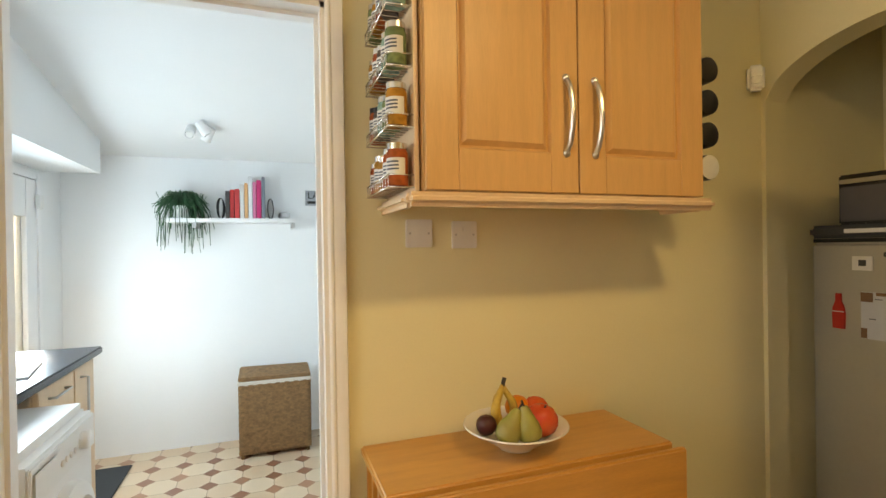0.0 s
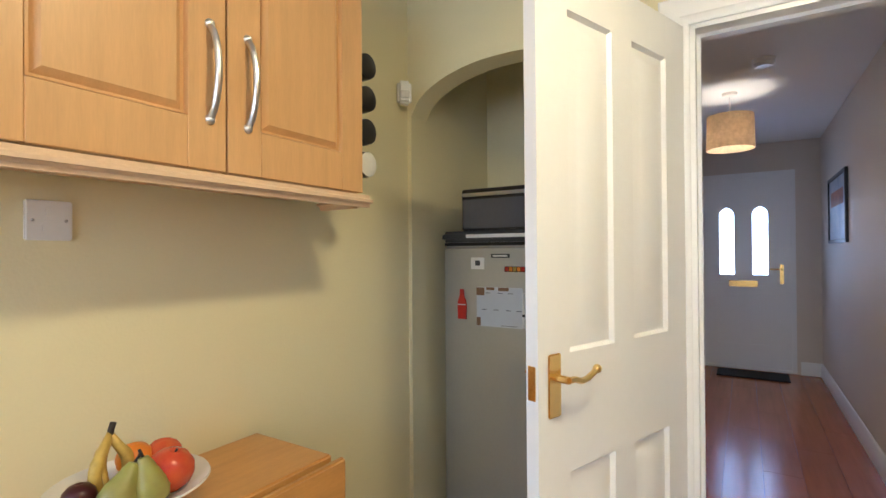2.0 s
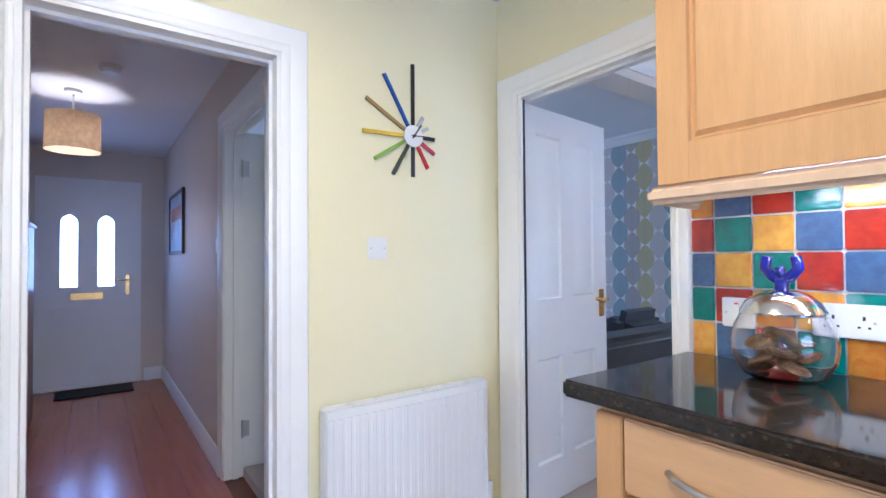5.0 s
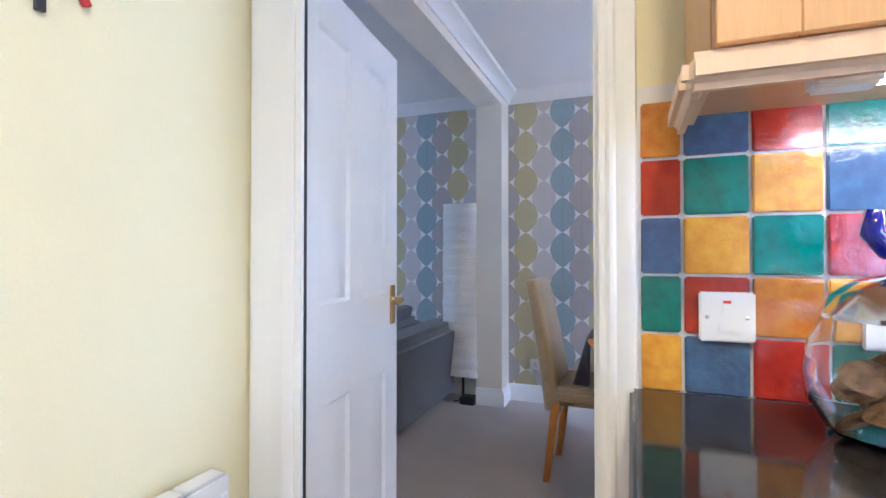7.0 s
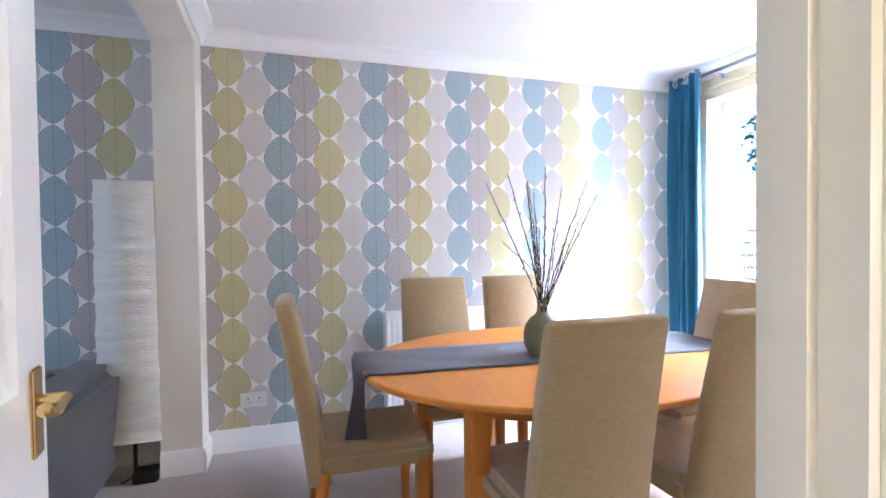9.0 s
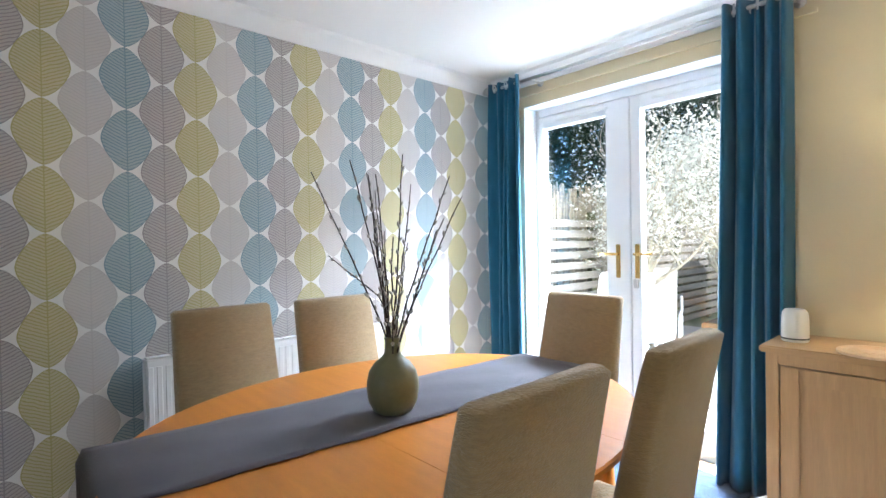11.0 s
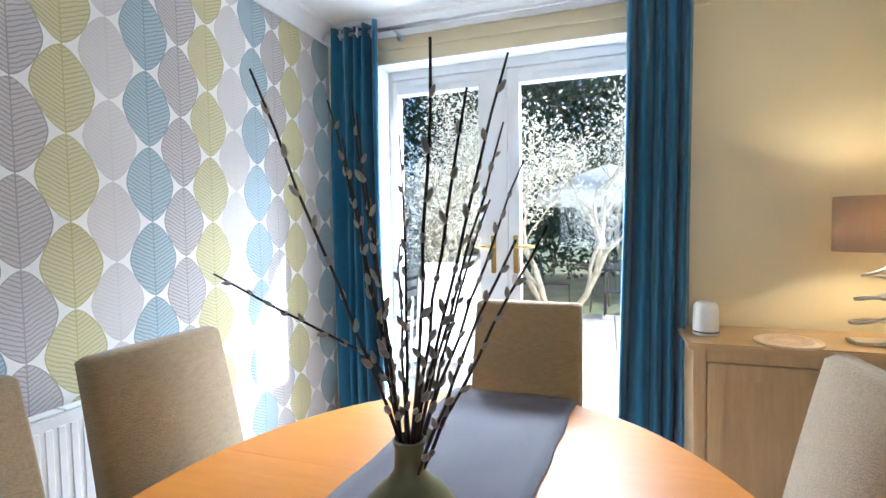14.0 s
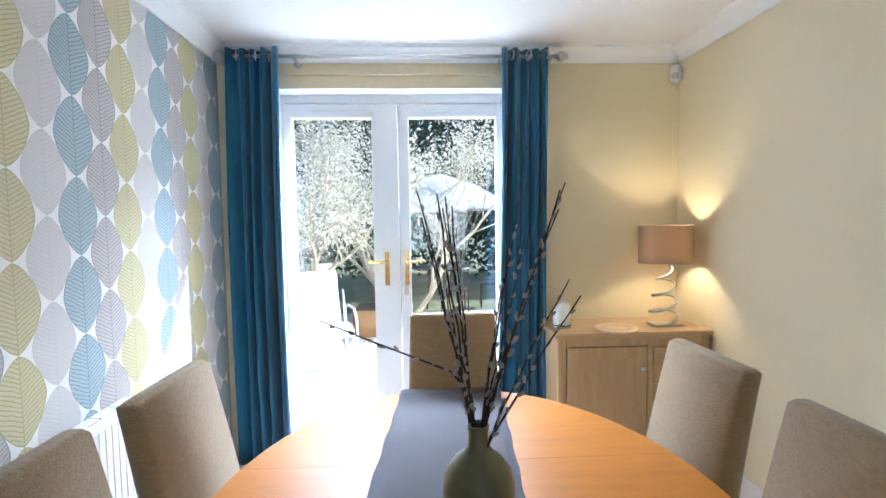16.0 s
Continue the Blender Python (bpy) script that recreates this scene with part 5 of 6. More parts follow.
g1 = garden_chair(pose(-8.5, -1.1, -0.12, 0, 0, 90))
copy_thing(g1, pose(-9.2, -0.35, -0.12, 0, 0, 175))
copy_thing(g1, pose(-9.3, -2.1, -0.12, 0, 0, 5))
t = thing("planter", "low timber planter box under the tree", "planter", pose(-7.0, -2.3, -0.12))
part("box", B(-0.3, 0.3, -0.25, 0.25, 0, 0.42, 0.01), mat("planter_wood", (0.3, 0.17, 0.08), 0.8, vary=0.15, scale=5), t)
part("soil", B(-0.27, 0.27, -0.22, 0.22, 0.42, 0.43), mat("soil", (0.05, 0.035, 0.025), 0.95), t)


# ---- kitchen: cupboard wall ----
def cupboard_door(t, x0, x1, z0, z1, y, facing, material, handle_x=None, handle_z=None, arch=False, handle_h=None):
    """A framed door lying across x at y, facing -y (-1) or +y (1)."""
    f = facing
    bm = bmesh.new()
    d = 0.02
    ya, yb = (y, y + f * d) if f > 0 else (y + f * d, y)
    st = 0.085
    box(bm, x0, x1, ya, yb, z0, z1, 0.004)
    front = y + f * d
    ring = []
    for off, dep in ((st, 0.013), (st + 0.002, 0.001), (st + 0.009, 0.001), (st + 0.022, 0.0115)):
        ring.append([bm.verts.new((xx, front + f * dep, zz)) for xx, zz in ((x0 + off, z0 + off + 0.02), (x1 - off, z0 + off + 0.02), (x1 - off, z1 - off - 0.02), (x0 + off, z1 - off - 0.02))])
    for p, q in zip(ring, ring[1:]):
        for k in range(4):
            bm.faces.new((p[k], p[(k + 1) % 4], q[(k + 1) % 4], q[k]))
    bm.faces.new(ring[-1])
    # the hollow of the frame: raised border strips
    for a in ((x0, x0 + st, z0, z1), (x1 - st, x1, z0, z1), (x0 + st, x1 - st, z0, z0 + st + 0.02), (x0 + st, x1 - st, z1 - st - 0.02, z1)):
        yy = sorted((front + f * 0.0004, front + f * 0.013))
        box(bm, a[0], a[1], yy[0], yy[1], a[2], a[3], 0.002, 1)
    door = part("door", bm, material, t)
    if handle_x is not None:
        yo = front + f * 0.013
        if handle_h:
            pts = [(handle_x - handle_h / 2 + handle_h * k / 10, yo + f * 0.032 * math.sin(math.pi * k / 10) ** 0.6, handle_z) for k in range(11)]
        else:
            pts = [(handle_x, yo + f * 0.032 * math.sin(math.pi * k / 10) ** 0.6, handle_z - 0.1 + 0.2 * k / 10) for k in range(11)]
        bm = tube(pts, 0.0075, 10)
        for e in (pts[0], pts[-1]):
            bmesh.ops.create_uvsphere(bm, u_segments=10, v_segments=6, radius=0.011, matrix=Matrix.Translation(e))
        part("handle", bm, M["steel"], door, "bowed satin steel handle")
    return door


CX0, CX1, CZ0, CZ1, CY = -1.556, -0.685, 1.42, 2.14, 2.57
t = thing("wall_cupboard", "beech-effect double wall cupboard with bowed steel handles", "cupboard", pose(0, 0, 0))
part("body", B(CX0, CX1, CY, NY - 0.001, CZ0, CZ1, 0.002), M["beech"], t)
cupboard_door(t, CX0 + 0.001, -1.125, CZ0, CZ1, CY - 0.001, -1, M["beech"], -1.163, 1.625)
cupboard_door(t, -1.121, CX1 - 0.001, CZ0, CZ1, CY - 0.001, -1, M["beech"], -1.072, 1.625)
bm = bmesh.new()
box(bm, CX0 - 0.05, CX1 + 0.045, CY - 0.045, CY - 0.005, CZ0 - 0.04, CZ0 - 0.004, 0.014, 3)
box(bm, CX0 - 0.05, CX0 - 0.012, CY - 0.005, NY - 0.002, CZ0 - 0.04, CZ0 - 0.004, 0.014, 3)
box(bm, CX1 + 0.008, CX1 + 0.045, CY - 0.005, NY - 0.12, CZ0 - 0.04, CZ0 - 0.004, 0.014, 3)
part("light_rail", bm, M["pale_beech"], t, "pale rounded light rail")

# spice rack on the cupboard's side
rack = thing("spice_rack", "wire spice rack hung on the cupboard's side", "rack", pose(CX0 - 0.004, 2.57, 0))
part("back_board", B(-0.012, 0, 0.0, 0.29, 1.42, 2.1, 0.002), M["pale_beech"], rack)
glass_jar = glass("jar_glass", (0.95, 0.97, 0.96), 0.02)
spices = [mat("spice_" + n, c, 0.9, vary=0.15, scale=60, bump=0.4) for n, c in (("paprika", (0.45, 0.1, 0.02)), ("turmeric", (0.5, 0.24, 0.03)), ("herb", (0.2, 0.27, 0.12)), ("mint", (0.3, 0.48, 0.4)), ("pepper", (0.12, 0.09, 0.07)))]
label_mat = mat("jar_label", (0.75, 0.75, 0.72), 0.6, vary=0.05)
bar_mat = mat("print_bar", (0.1, 0.12, 0.16), 0.6)
for row in range(4):
    z = 1.43 + row * 0.148
    bm = bmesh.new()
    for zz in (z, z + 0.03):
        tube([(-0.012, 0.01, zz), (-0.075, 0.01, zz), (-0.075, 0.28, zz), (-0.012, 0.28, zz)], 0.0022, 6, bm=bm)
    for k in range(10):
        y = 0.02 + 0.255 * k / 9
        tube([(-0.014, y, z), (-0.075, y, z), (-0.075, y, z + 0.03)], 0.0016, 5, bm=bm)
    part("wire_shelf", bm, M["chrome"], rack)
    for k in range(5):
        y = 0.033 + k * 0.0545
        hgt, rad = (0.099, 0.0265) if k == 0 else (0.084 + 0.012 * ((row + k) % 2), 0.0235)
        sp = spices[(k // 2 if row in (0,) else (row + k)) % 5 if row else (0 if k in (0, 1) else (1 if k < 4 else 0))]
        jar = thing("spice_jar", "small glass spice jar with silver lid on the wire rack", "jar", pose(CX0 - 0.052, 2.57 + y, z + 0.004), group="spice jars on the rack")
        part("glass", lathe([(0, 0), (rad, 0), (rad, hgt * 0.82), (rad * 0.85, hgt * 0.88), (rad * 0.85, hgt * 0.92), (0, hgt * 0.92)], 16), sp, jar)
        part("lid", lathe([(rad * 0.9, hgt * 0.9), (rad * 0.95, hgt * 0.9), (rad * 0.95, hgt * 1.05), (0, hgt * 1.06)], 16), M["black"] if (row == 1 and k > 2) else M["chrome"], jar)
        bm = bmesh.new()
        ring = [(rad * 1.02 * math.cos(a), rad * 1.02 * math.sin(a)) for a in [math.radians(150 + 150 * q / 8) for q in range(9)]]
        lo = [bm.verts.new((p, q, hgt * 0.25)) for p, q in ring]
        hi = [bm.verts.new((p, q, hgt * 0.68)) for p, q in ring]
        for q in range(8):
            bm.faces.new((lo[q], lo[q + 1], hi[q + 1], hi[q]))
        part("paper_label", bm, label_mat, jar, "white printed label")
        bm = bmesh.new()
        for zz in (0.38, 0.47, 0.56):
            a0 = [bm.verts.new((p * 1.006, q * 1.006, hgt * zz)) for p, q in ring[2:7]]
            a1 = [bm.verts.new((p * 1.006, q * 1.006, hgt * (zz + 0.045))) for p, q in ring[2:7]]
            for q in range(4):
                bm.faces.new((a0[q], a0[q + 1], a1[q + 1], a1[q]))
        part("print", bm, bar_mat, jar)

# bottles on the cupboard's other side
wr = thing("wine_rack", "slim rack on the cupboard side holding bottles", "rack", pose(CX1 + 0.003, 0, 0))
part("rail", B(0, 0.012, 2.62, 2.64, 1.45, 1.98, 0.002), M["black"], wr)
for k, z in enumerate((1.515, 1.615, 1.715, 1.815)):
    b = thing("wine_bottle", "dark glass bottle lying in the side rack" if k else "bottle with a pale cap in the side rack", "bottle", pose(CX1 + 0.056, 2.56, z, -90), group="bottles in the rack")
    part("glass", lathe([(0, 0), (0.012, 0), (0.038, 0.004), (0.04, 0.02), (0.04, 0.2), (0.03, 0.24), (0.015, 0.26), (0.015, 0.3), (0, 0.3)], 24), M["black"], b)
    part("base_cap", lathe([(0.0, -0.002), (0.03, -0.002), (0.0375, 0.003), (0.036, 0.004), (0, 0.004)], 24), label_mat if k == 0 else M["black"], b)
    part("ring", lathe([(0.041, 0.1), (0.046, 0.1), (0.046, 0.108), (0.041, 0.108)], 20), M["black"], b)

# drop-leaf table and fruit
DZ = 0.7
t = thing("drop_leaf_table", "varnished pine drop-leaf table folded against the wall", "table", pose(0, 0, 0))
part("top", B(-1.665, -0.8, 2.55, 2.866, DZ - 0.024, DZ, 0.006, 3), M["pine"], t)
part("leaf", B(-1.66, -0.775, 2.522, 2.544, 0.08, DZ - 0.012, 0.006, 3), M["pine"], t, "hanging pine leaf")
for x in (-1.63, -0.87):
    part("end_panel", B(x - 0.012, x + 0.012, 2.58, 2.84, 0, DZ - 0.025, 0.003), M["pine"], t)
for k in range(4):
    part("end_bar", B(-1.66, -1.645, 2.565 + k * 0.075, 2.58 + k * 0.075, 0.05, DZ - 0.03, 0.002), M["pine"], t)
BX, BY = -1.245, 2.69
t = thing("fruit_bowl", "wide white bowl on the pine table", "bowl", pose(BX, BY, DZ + 0.001))
part("bowl", lathe([(0, 0), (0.05, 0), (0.055, 0.006), (0.09, 0.03), (0.13, 0.055), (0.152, 0.066), (0.15, 0.07), (0.125, 0.06), (0.085, 0.036), (0.05, 0.014), (0, 0.012)], 64), mat("white_glaze", (0.8, 0.78, 0.74), 0.18, vary=0.02), t)


def fruit(name, label, m, profile, material, stalk=None):
    f = thing(name, label, "fruit", m, group="fruit in the bowl")
    part("flesh", lathe(profile, 24), material, f)
    if stalk:
        part("stalk", tube(stalk, 0.003, 6), M["twig"], f)


round_fruit = lambda r: [(0, -r * 0.86), (r * 0.25, -r * 0.9), (r * 0.62, -r * 0.74), (r * 0.92, -r * 0.35), (r, 0.05 * r), (r * 0.9, r * 0.45), (r * 0.6, r * 0.78), (r * 0.25, r * 0.9), (0, r * 0.8)]
pear = [(0, 0), (0.018, 0.0), (0.032, 0.012), (0.036, 0.03), (0.032, 0.05), (0.022, 0.07), (0.016, 0.086), (0.01, 0.098), (0, 0.1)]
M["apple"] = mat("red_apple_skin", (0.55, 0.035, 0.02), 0.25, vary=0.15, scale=12, second=(0.62, 0.12, 0.03))
M["orange"] = mat("orange_peel", (0.85, 0.27, 0.02), 0.4, vary=0.05, bump=0.4, bump_scale=140)
M["pear"] = mat("green_pear_skin", (0.33, 0.33, 0.07), 0.4, vary=0.15, scale=14, second=(0.26, 0.21, 0.06))
M["plum"] = mat("dark_plum_skin", (0.09, 0.012, 0.02), 0.3, vary=0.2)
M["banana"] = mat("ripe_banana_skin", (0.72, 0.52, 0.1), 0.45, vary=0.12, scale=20, second=(0.4, 0.25, 0.06))
fruit("apple", "glossy red apple in the bowl", pose(BX + 0.055, BY - 0.05, DZ + 0.086, 12, 8), round_fruit(0.048), M["apple"], [(0, 0, 0.03), (0.004, 0, 0.045)])
fruit("apple", "red apple at the back of the bowl", pose(BX + 0.085, BY + 0.03, DZ + 0.092, -10, 12), round_fruit(0.038), M["apple"])
fruit("orange", "bright orange in the bowl", pose(BX + 0.03, BY + 0.045, DZ + 0.098), round_fruit(0.037), M["orange"])
fruit("plum", "dark plum in the bowl", pose(BX - 0.095, BY - 0.005, DZ + 0.078), round_fruit(0.03), M["plum"])
fruit("pear", "green pear leaning in the bowl", pose(BX - 0.065, BY - 0.055, DZ + 0.042, 0, 28, 0), pear, M["pear"], [(0, 0, 0.098), (0.004, 0, 0.118)])
fruit("pear", "green pear standing in the bowl", pose(BX + 0.008, BY - 0.075, DZ + 0.04, -8, -8, 0), pear, M["pear"], [(0, 0, 0.098), (-0.004, 0, 0.116)])
b = thing("bananas", "short bunch of ripe bananas standing in the bowl", "fruit", pose(BX - 0.03, BY + 0.02, DZ + 0.05) @ Matrix.Scale(0.8, 4), group="fruit in the bowl")
for k, (dx, dy) in enumerate(((-0.02, -0.01), (0.02, 0.0), (0.0, 0.025))):
    pts = [(dx * (1 + 1.2 * math.sin(math.pi * q / 8)), dy * (1 + 1.2 * math.sin(math.pi * q / 8)), 0.13 * q / 8 * 1.0) for q in range(8)] + [(0, 0, 0.155)]
    bm = tube(pts, 0.016, 8)
    for w in bm.verts:
        f = max(0, (w.co.z - 0.1) / 0.055)
        w.co.x *= 1 - 0.5 * f
        w.co.y *= 1 - 0.5 * f
    part("banana", bm, M["banana"], b)
part("stem", tube([(0, 0, 0.14), (0.002, 0, 0.165), (0.008, 0, 0.185)], 0.008, 8), M["twig"], b)

# fridge in the alcove
FRX = 0.215
t = thing("fridge", "silver fridge with dark top standing in the alcove", "fridge", pose(0, 0, 0))
part("body", B(FRX + 0.055, 0.78, 2.235, 2.815, 0.02, 1.29, 0.01), M["fridge"], t)
part("door", B(FRX, FRX + 0.05, 2.232, 2.82, 0.06, 1.275, 0.012, 3), M["fridge"], t, "silver painted door")
part("top", B(FRX - 0.012, 0.785, 2.225, 2.828, 1.292, 1.345, 0.016, 3), M["dark_grey"], t, "dark grey plastic top")
bm = bmesh.new()
box(bm, FRX - 0.016, FRX - 0.011, 2.33, 2.69, 1.312, 1.328, 0.002)
part("badge_strip", bm, M["white_plastic"], t)
bm = bmesh.new()
box(bm, FRX + 0.005, FRX + 0.05, 2.24, 2.815, 1.276, 1.291)
part("gasket", bm, M["black"], t)
t = thing("microwave", "black and grey countertop box on the fridge", "oven", pose(0, 0, 1.346))
part("body", B(0.27, 0.62, 2.24, 2.75, 0, 0.2, 0.006), M["black"], t)
part("door", B(0.262, 0.2695, 2.25, 2.74, 0.012, 0.15, 0.003), mat("smoked_panel", (0.12, 0.12, 0.135), 0.2, vary=0.03), t)
part("handle_strip", B(0.255, 0.2695, 2.25, 2.74, 0.163, 0.18, 0.003), M["steel"], t)


def magnet(name, label, y0, y1, z0, z1, material, d=0.006):
    m = thing(name, label, "magnet", pose(FRX - 0.001, 0, 0), group="magnets on the fridge")
    part("plate", B(-d, 0, y0, y1, z0, z1, 0.0015), material, m)
    return m


red = mat("red_enamel", (0.6, 0.03, 0.02), 0.35, vary=0.1)
m = thing("bottle_magnet", "red bottle-shaped magnet on the fridge", "magnet", pose(FRX - 0.002, 2.717, 0.935, 90, 0, -90), group="magnets on the fridge")
bm = bmesh.new()
outline = [(-0.022, 0), (0.022, 0), (0.024, 0.06), (0.021, 0.085), (0.011, 0.11), (0.01, 0.14), (-0.01, 0.14), (-0.011, 0.11), (-0.021, 0.085), (-0.024, 0.06)]
lo = [bm.verts.new((a, b, 0)) for a, b in outline]
hi = [bm.verts.new((a * 0.94, b * 0.985 + 0.001, 0.007)) for a, b in outline]
for k in range(10):
    bm.faces.new((lo[k], lo[(k + 1) % 10], hi[(k + 1) % 10], hi[k]))
bm.faces.new(hi)
bm.faces.new(lo[::-1])
bmesh.ops.recalc_face_normals(bm, faces=bm.faces)
part("plate", bm, red, m)
part("band", B(-0.021, 0.021, 0.066, 0.07, 0.006, 0.0078), label_mat, m)
wb = magnet("note_board", "white note board with pen held on the fridge door", 2.415, 2.641, 0.91, 1.088, mat("note_board_white", (0.62, 0.66, 0.72), 0.3, vary=0.03), 0.004)
bm = bmesh.new()
for z, ys in ((1.06, (2.6, 2.54, 2.49)), (0.985, (2.62, 2.56, 2.5, 2.45))):
    for y in ys:
        box(bm, -0.0052, -0.004, y - 0.03, y - 0.006, z, z + 0.003)
box(bm, -0.0052, -0.004, 2.44, 2.52, 0.917, 0.919)
part("print", bm, bar_mat, wb)
bm = bmesh.new()
for y0, y1, z0, z1 in ((2.6, 2.64, 1.05, 1.085), (2.55, 2.59, 1.075, 1.087), (2.48, 2.53, 1.072, 1.087), (2.62, 2.64, 0.912, 0.95)):
    box(bm, -0.0052, -0.004, y0, y1, z0, z1)
part("corner_print", bm, mat("brown_print", (0.25, 0.14, 0.08), 0.6), wb)
part("pen", tube([(-0.011, 2.408, 0.915), (-0.011, 2.408, 1.07)], 0.006, 8), M["white_plastic"], wb)
part("pen_band", tube([(-0.011, 2.408, 0.965), (-0.011, 2.408, 0.975)], 0.0065, 8), M["black"], wb)
m = magnet("picture_magnet", "small white square magnet with a dark motif", 2.6, 2.668, 1.168, 1.222, M["white_plastic"])
part("motif", B(-0.0072, -0.006, 2.62, 2.645, 1.185, 1.208), M["dark_grey"], m)
m = magnet("badge_magnet", "narrow metal badge magnet on the fridge", 2.475, 2.565, 1.22, 1.238, M["dark_grey"])
part("print", B(-0.0072, -0.006, 2.485, 2.555, 1.225, 1.233), label_mat, m)
m = magnet("souvenir_magnet", "colourful lettered souvenir magnet on the fridge", 2.4, 2.5, 1.158, 1.182, M["black"])
for k in range(5):
    part("letter_block", B(-0.0085, -0.006, 2.404 + k * 0.019, 2.419 + k * 0.019, 1.161, 1.18), (red, M["orange"], M["banana"], M["orange"], red)[k], m)
m = magnet("round_magnet", "small red and black figure magnet", 2.33, 2.37, 0.845, 0.9, red)
part("print", B(-0.0075, -0.006, 2.34, 2.36, 0.87, 0.89), M["black"], m)

# clock
t = thing("wall_clock", "wall clock with coloured sticks as numerals", "clock", pose(-0.001, 0.483, 1.755))
part("face", lathe([(0, 0), (0.045, 0), (0.047, 0.004), (0.045, 0.012), (0, 0.013)], 32), M["white_plastic"], t, m=pose(-0.004, 0, 0, 0, -90))
sticks = [("charcoal", (0.03, 0.03, 0.033), 0, 0.302), ("silver", (0.5, 0.5, 0.5), -30, 0.1), ("pale", (0.62, 0.62, 0.62), -60, 0.088), ("black", (0.02, 0.02, 0.02), -90, 0.11), ("pink", (0.5, 0.05, 0.12), -120, 0.125), ("red", (0.6, 0.03, 0.03), -150, 0.148), ("slate", (0.05, 0.05, 0.06), 180, 0.17), ("olive", (0.05, 0.06, 0.035), 150, 0.193), ("lime", (0.3, 0.48, 0.06), 122, 0.212), ("yellow", (0.8, 0.55, 0.02), 92, 0.232), ("ochre", (0.36, 0.23, 0.06), 60, 0.25), ("blue", (0.02, 0.09, 0.42), 30, 0.272)]
for n, c, a, L in sticks:
    part("stick", B(-0.013, -0.004, -0.0075, 0.0075, 0.045, L, 0.001), mat("stick_" + n, c, 0.45), t, n + " wooden stick", m=pose(0, 0, 0, -a))
part("hour_pointer", B(-0.021, -0.0195, -0.003, 0.003, -0.015, 0.06, 0.0005), M["black"], t, m=pose(0, 0, 0, 35))
part("minute_pointer", B(-0.0235, -0.022, -0.002, 0.002, -0.015, 0.075, 0.0005), M["black"], t, m=pose(0, 0, 0, 88))
part("hub", tube([(-0.012, 0, 0), (-0.025, 0, 0)], 0.006, 12), M["black"], t)

# ---- kitchen: worktop side ----
WZ = 0.935
t = thing("worktop", "glossy black speckled worktop", "worktop")
part("slab", B(-4.2, -0.903, 0.0135, 0.615, WZ - 0.034, WZ + 0.008, 0.008, 3), M["granite"], t)
t = thing("base_unit", "beech-effect base unit with a drawer", "cabinet")
part("body", B(-1.6, -0.99, 0.016, 0.575, 0.1, WZ - 0.041, 0.002), M["beech"], t)
part("plinth", B(-1.6, -1.0, 0.05, 0.53, 0, 0.1), M["beech_h"], t)
part("corner_post", B(-1.06, -0.99, 0.576, 0.596, 0.1, WZ - 0.05, 0.003), M["beech"], t)
d = part("drawer", B(-1.6, -1.064, 0.576, 0.596, 0.72, WZ - 0.05, 0.004), M["beech_h"], t)
pts = [(-1.43 + 0.26 * k / 10, 0.6 + 0.03 * math.sin(math.pi * k / 10) ** 0.6, 0.8 - 0.01 * math.sin(math.pi * k / 10)) for k in range(11)]
part("handle", tube(pts, 0.0075, 10), M["steel"], d, "bowed satin steel handle")
cupboard_door(t, -1.6, -1.064, 0.11, 0.71, 0.576, 1, M["beech"], -1.54, 0.55)
for k in range(4):
    x1 = -1.604 - 0.62 * k
    u = thing("base_unit", "beech-effect base unit under the worktop", "cabinet")
    part("body", B(x1 - 0.616, x1, 0.016, 0.575, 0.1, WZ - 0.041, 0.002), M["beech"], u)
    cupboard_door(u, x1 - 0.614, x1 - 0.002, 0.11, WZ - 0.05, 0.576, 1, M["beech"], x1 - 0.06, 0.7)
    part("plinth", B(x1 - 0.616, x1, 0.05, 0.53, 0, 0.1), M["beech_h"], u)
UX = -1.0
t = thing("wall_cupboard", "beech-effect wall cupboard over the worktop", "cupboard")
part("body", B(UX - 0.6, UX, 0.002, 0.3, 1.435, 2.14, 0.002), M["beech"], t)
cupboard_door(t, UX - 0.6, UX - 0.001, 1.435, 2.14, 0.301, 1, M["beech"], UX - 0.54, 1.56)
t2 = thing("wall_cupboard", "beech-effect wall cupboard further along the worktop", "cupboard")
part("body", B(UX - 1.8, UX - 0.604, 0.002, 0.3, 1.435, 2.14, 0.002), M["beech"], t2)
cupboard_door(t2, UX - 1.2, UX - 0.604, 1.435, 2.14, 0.301, 1, M["beech"], UX - 0.66, 1.56)
cupboard_door(t2, UX - 1.8, UX - 1.203, 1.435, 2.14, 0.301, 1, M["beech"], UX - 1.26, 1.56)
bm = bmesh.new()
box(bm, UX - 1.8, UX + 0.035, 0.3, 0.338, 1.386, 1.433, 0.014, 3)
box(bm, UX - 0.003, UX + 0.035, 0.08, 0.3, 1.386, 1.433, 0.014, 3)
part("light_rail", bm, M["pale_beech"], t, "pale rounded light rail")
t = thing("strip_light", "lit tubular strip light under the cupboard", "lamp")
part("tube", tube([(-1.2, 0.2, 1.417), (-1.8, 0.2, 1.417)], 0.011, 12), glow("strip_tube", (1, 0.95, 0.86), 9), t)
part("end_cap", B(-1.205, -1.13, 0.18, 0.22, 1.404, 1.433, 0.005), M["white_plastic"], t)

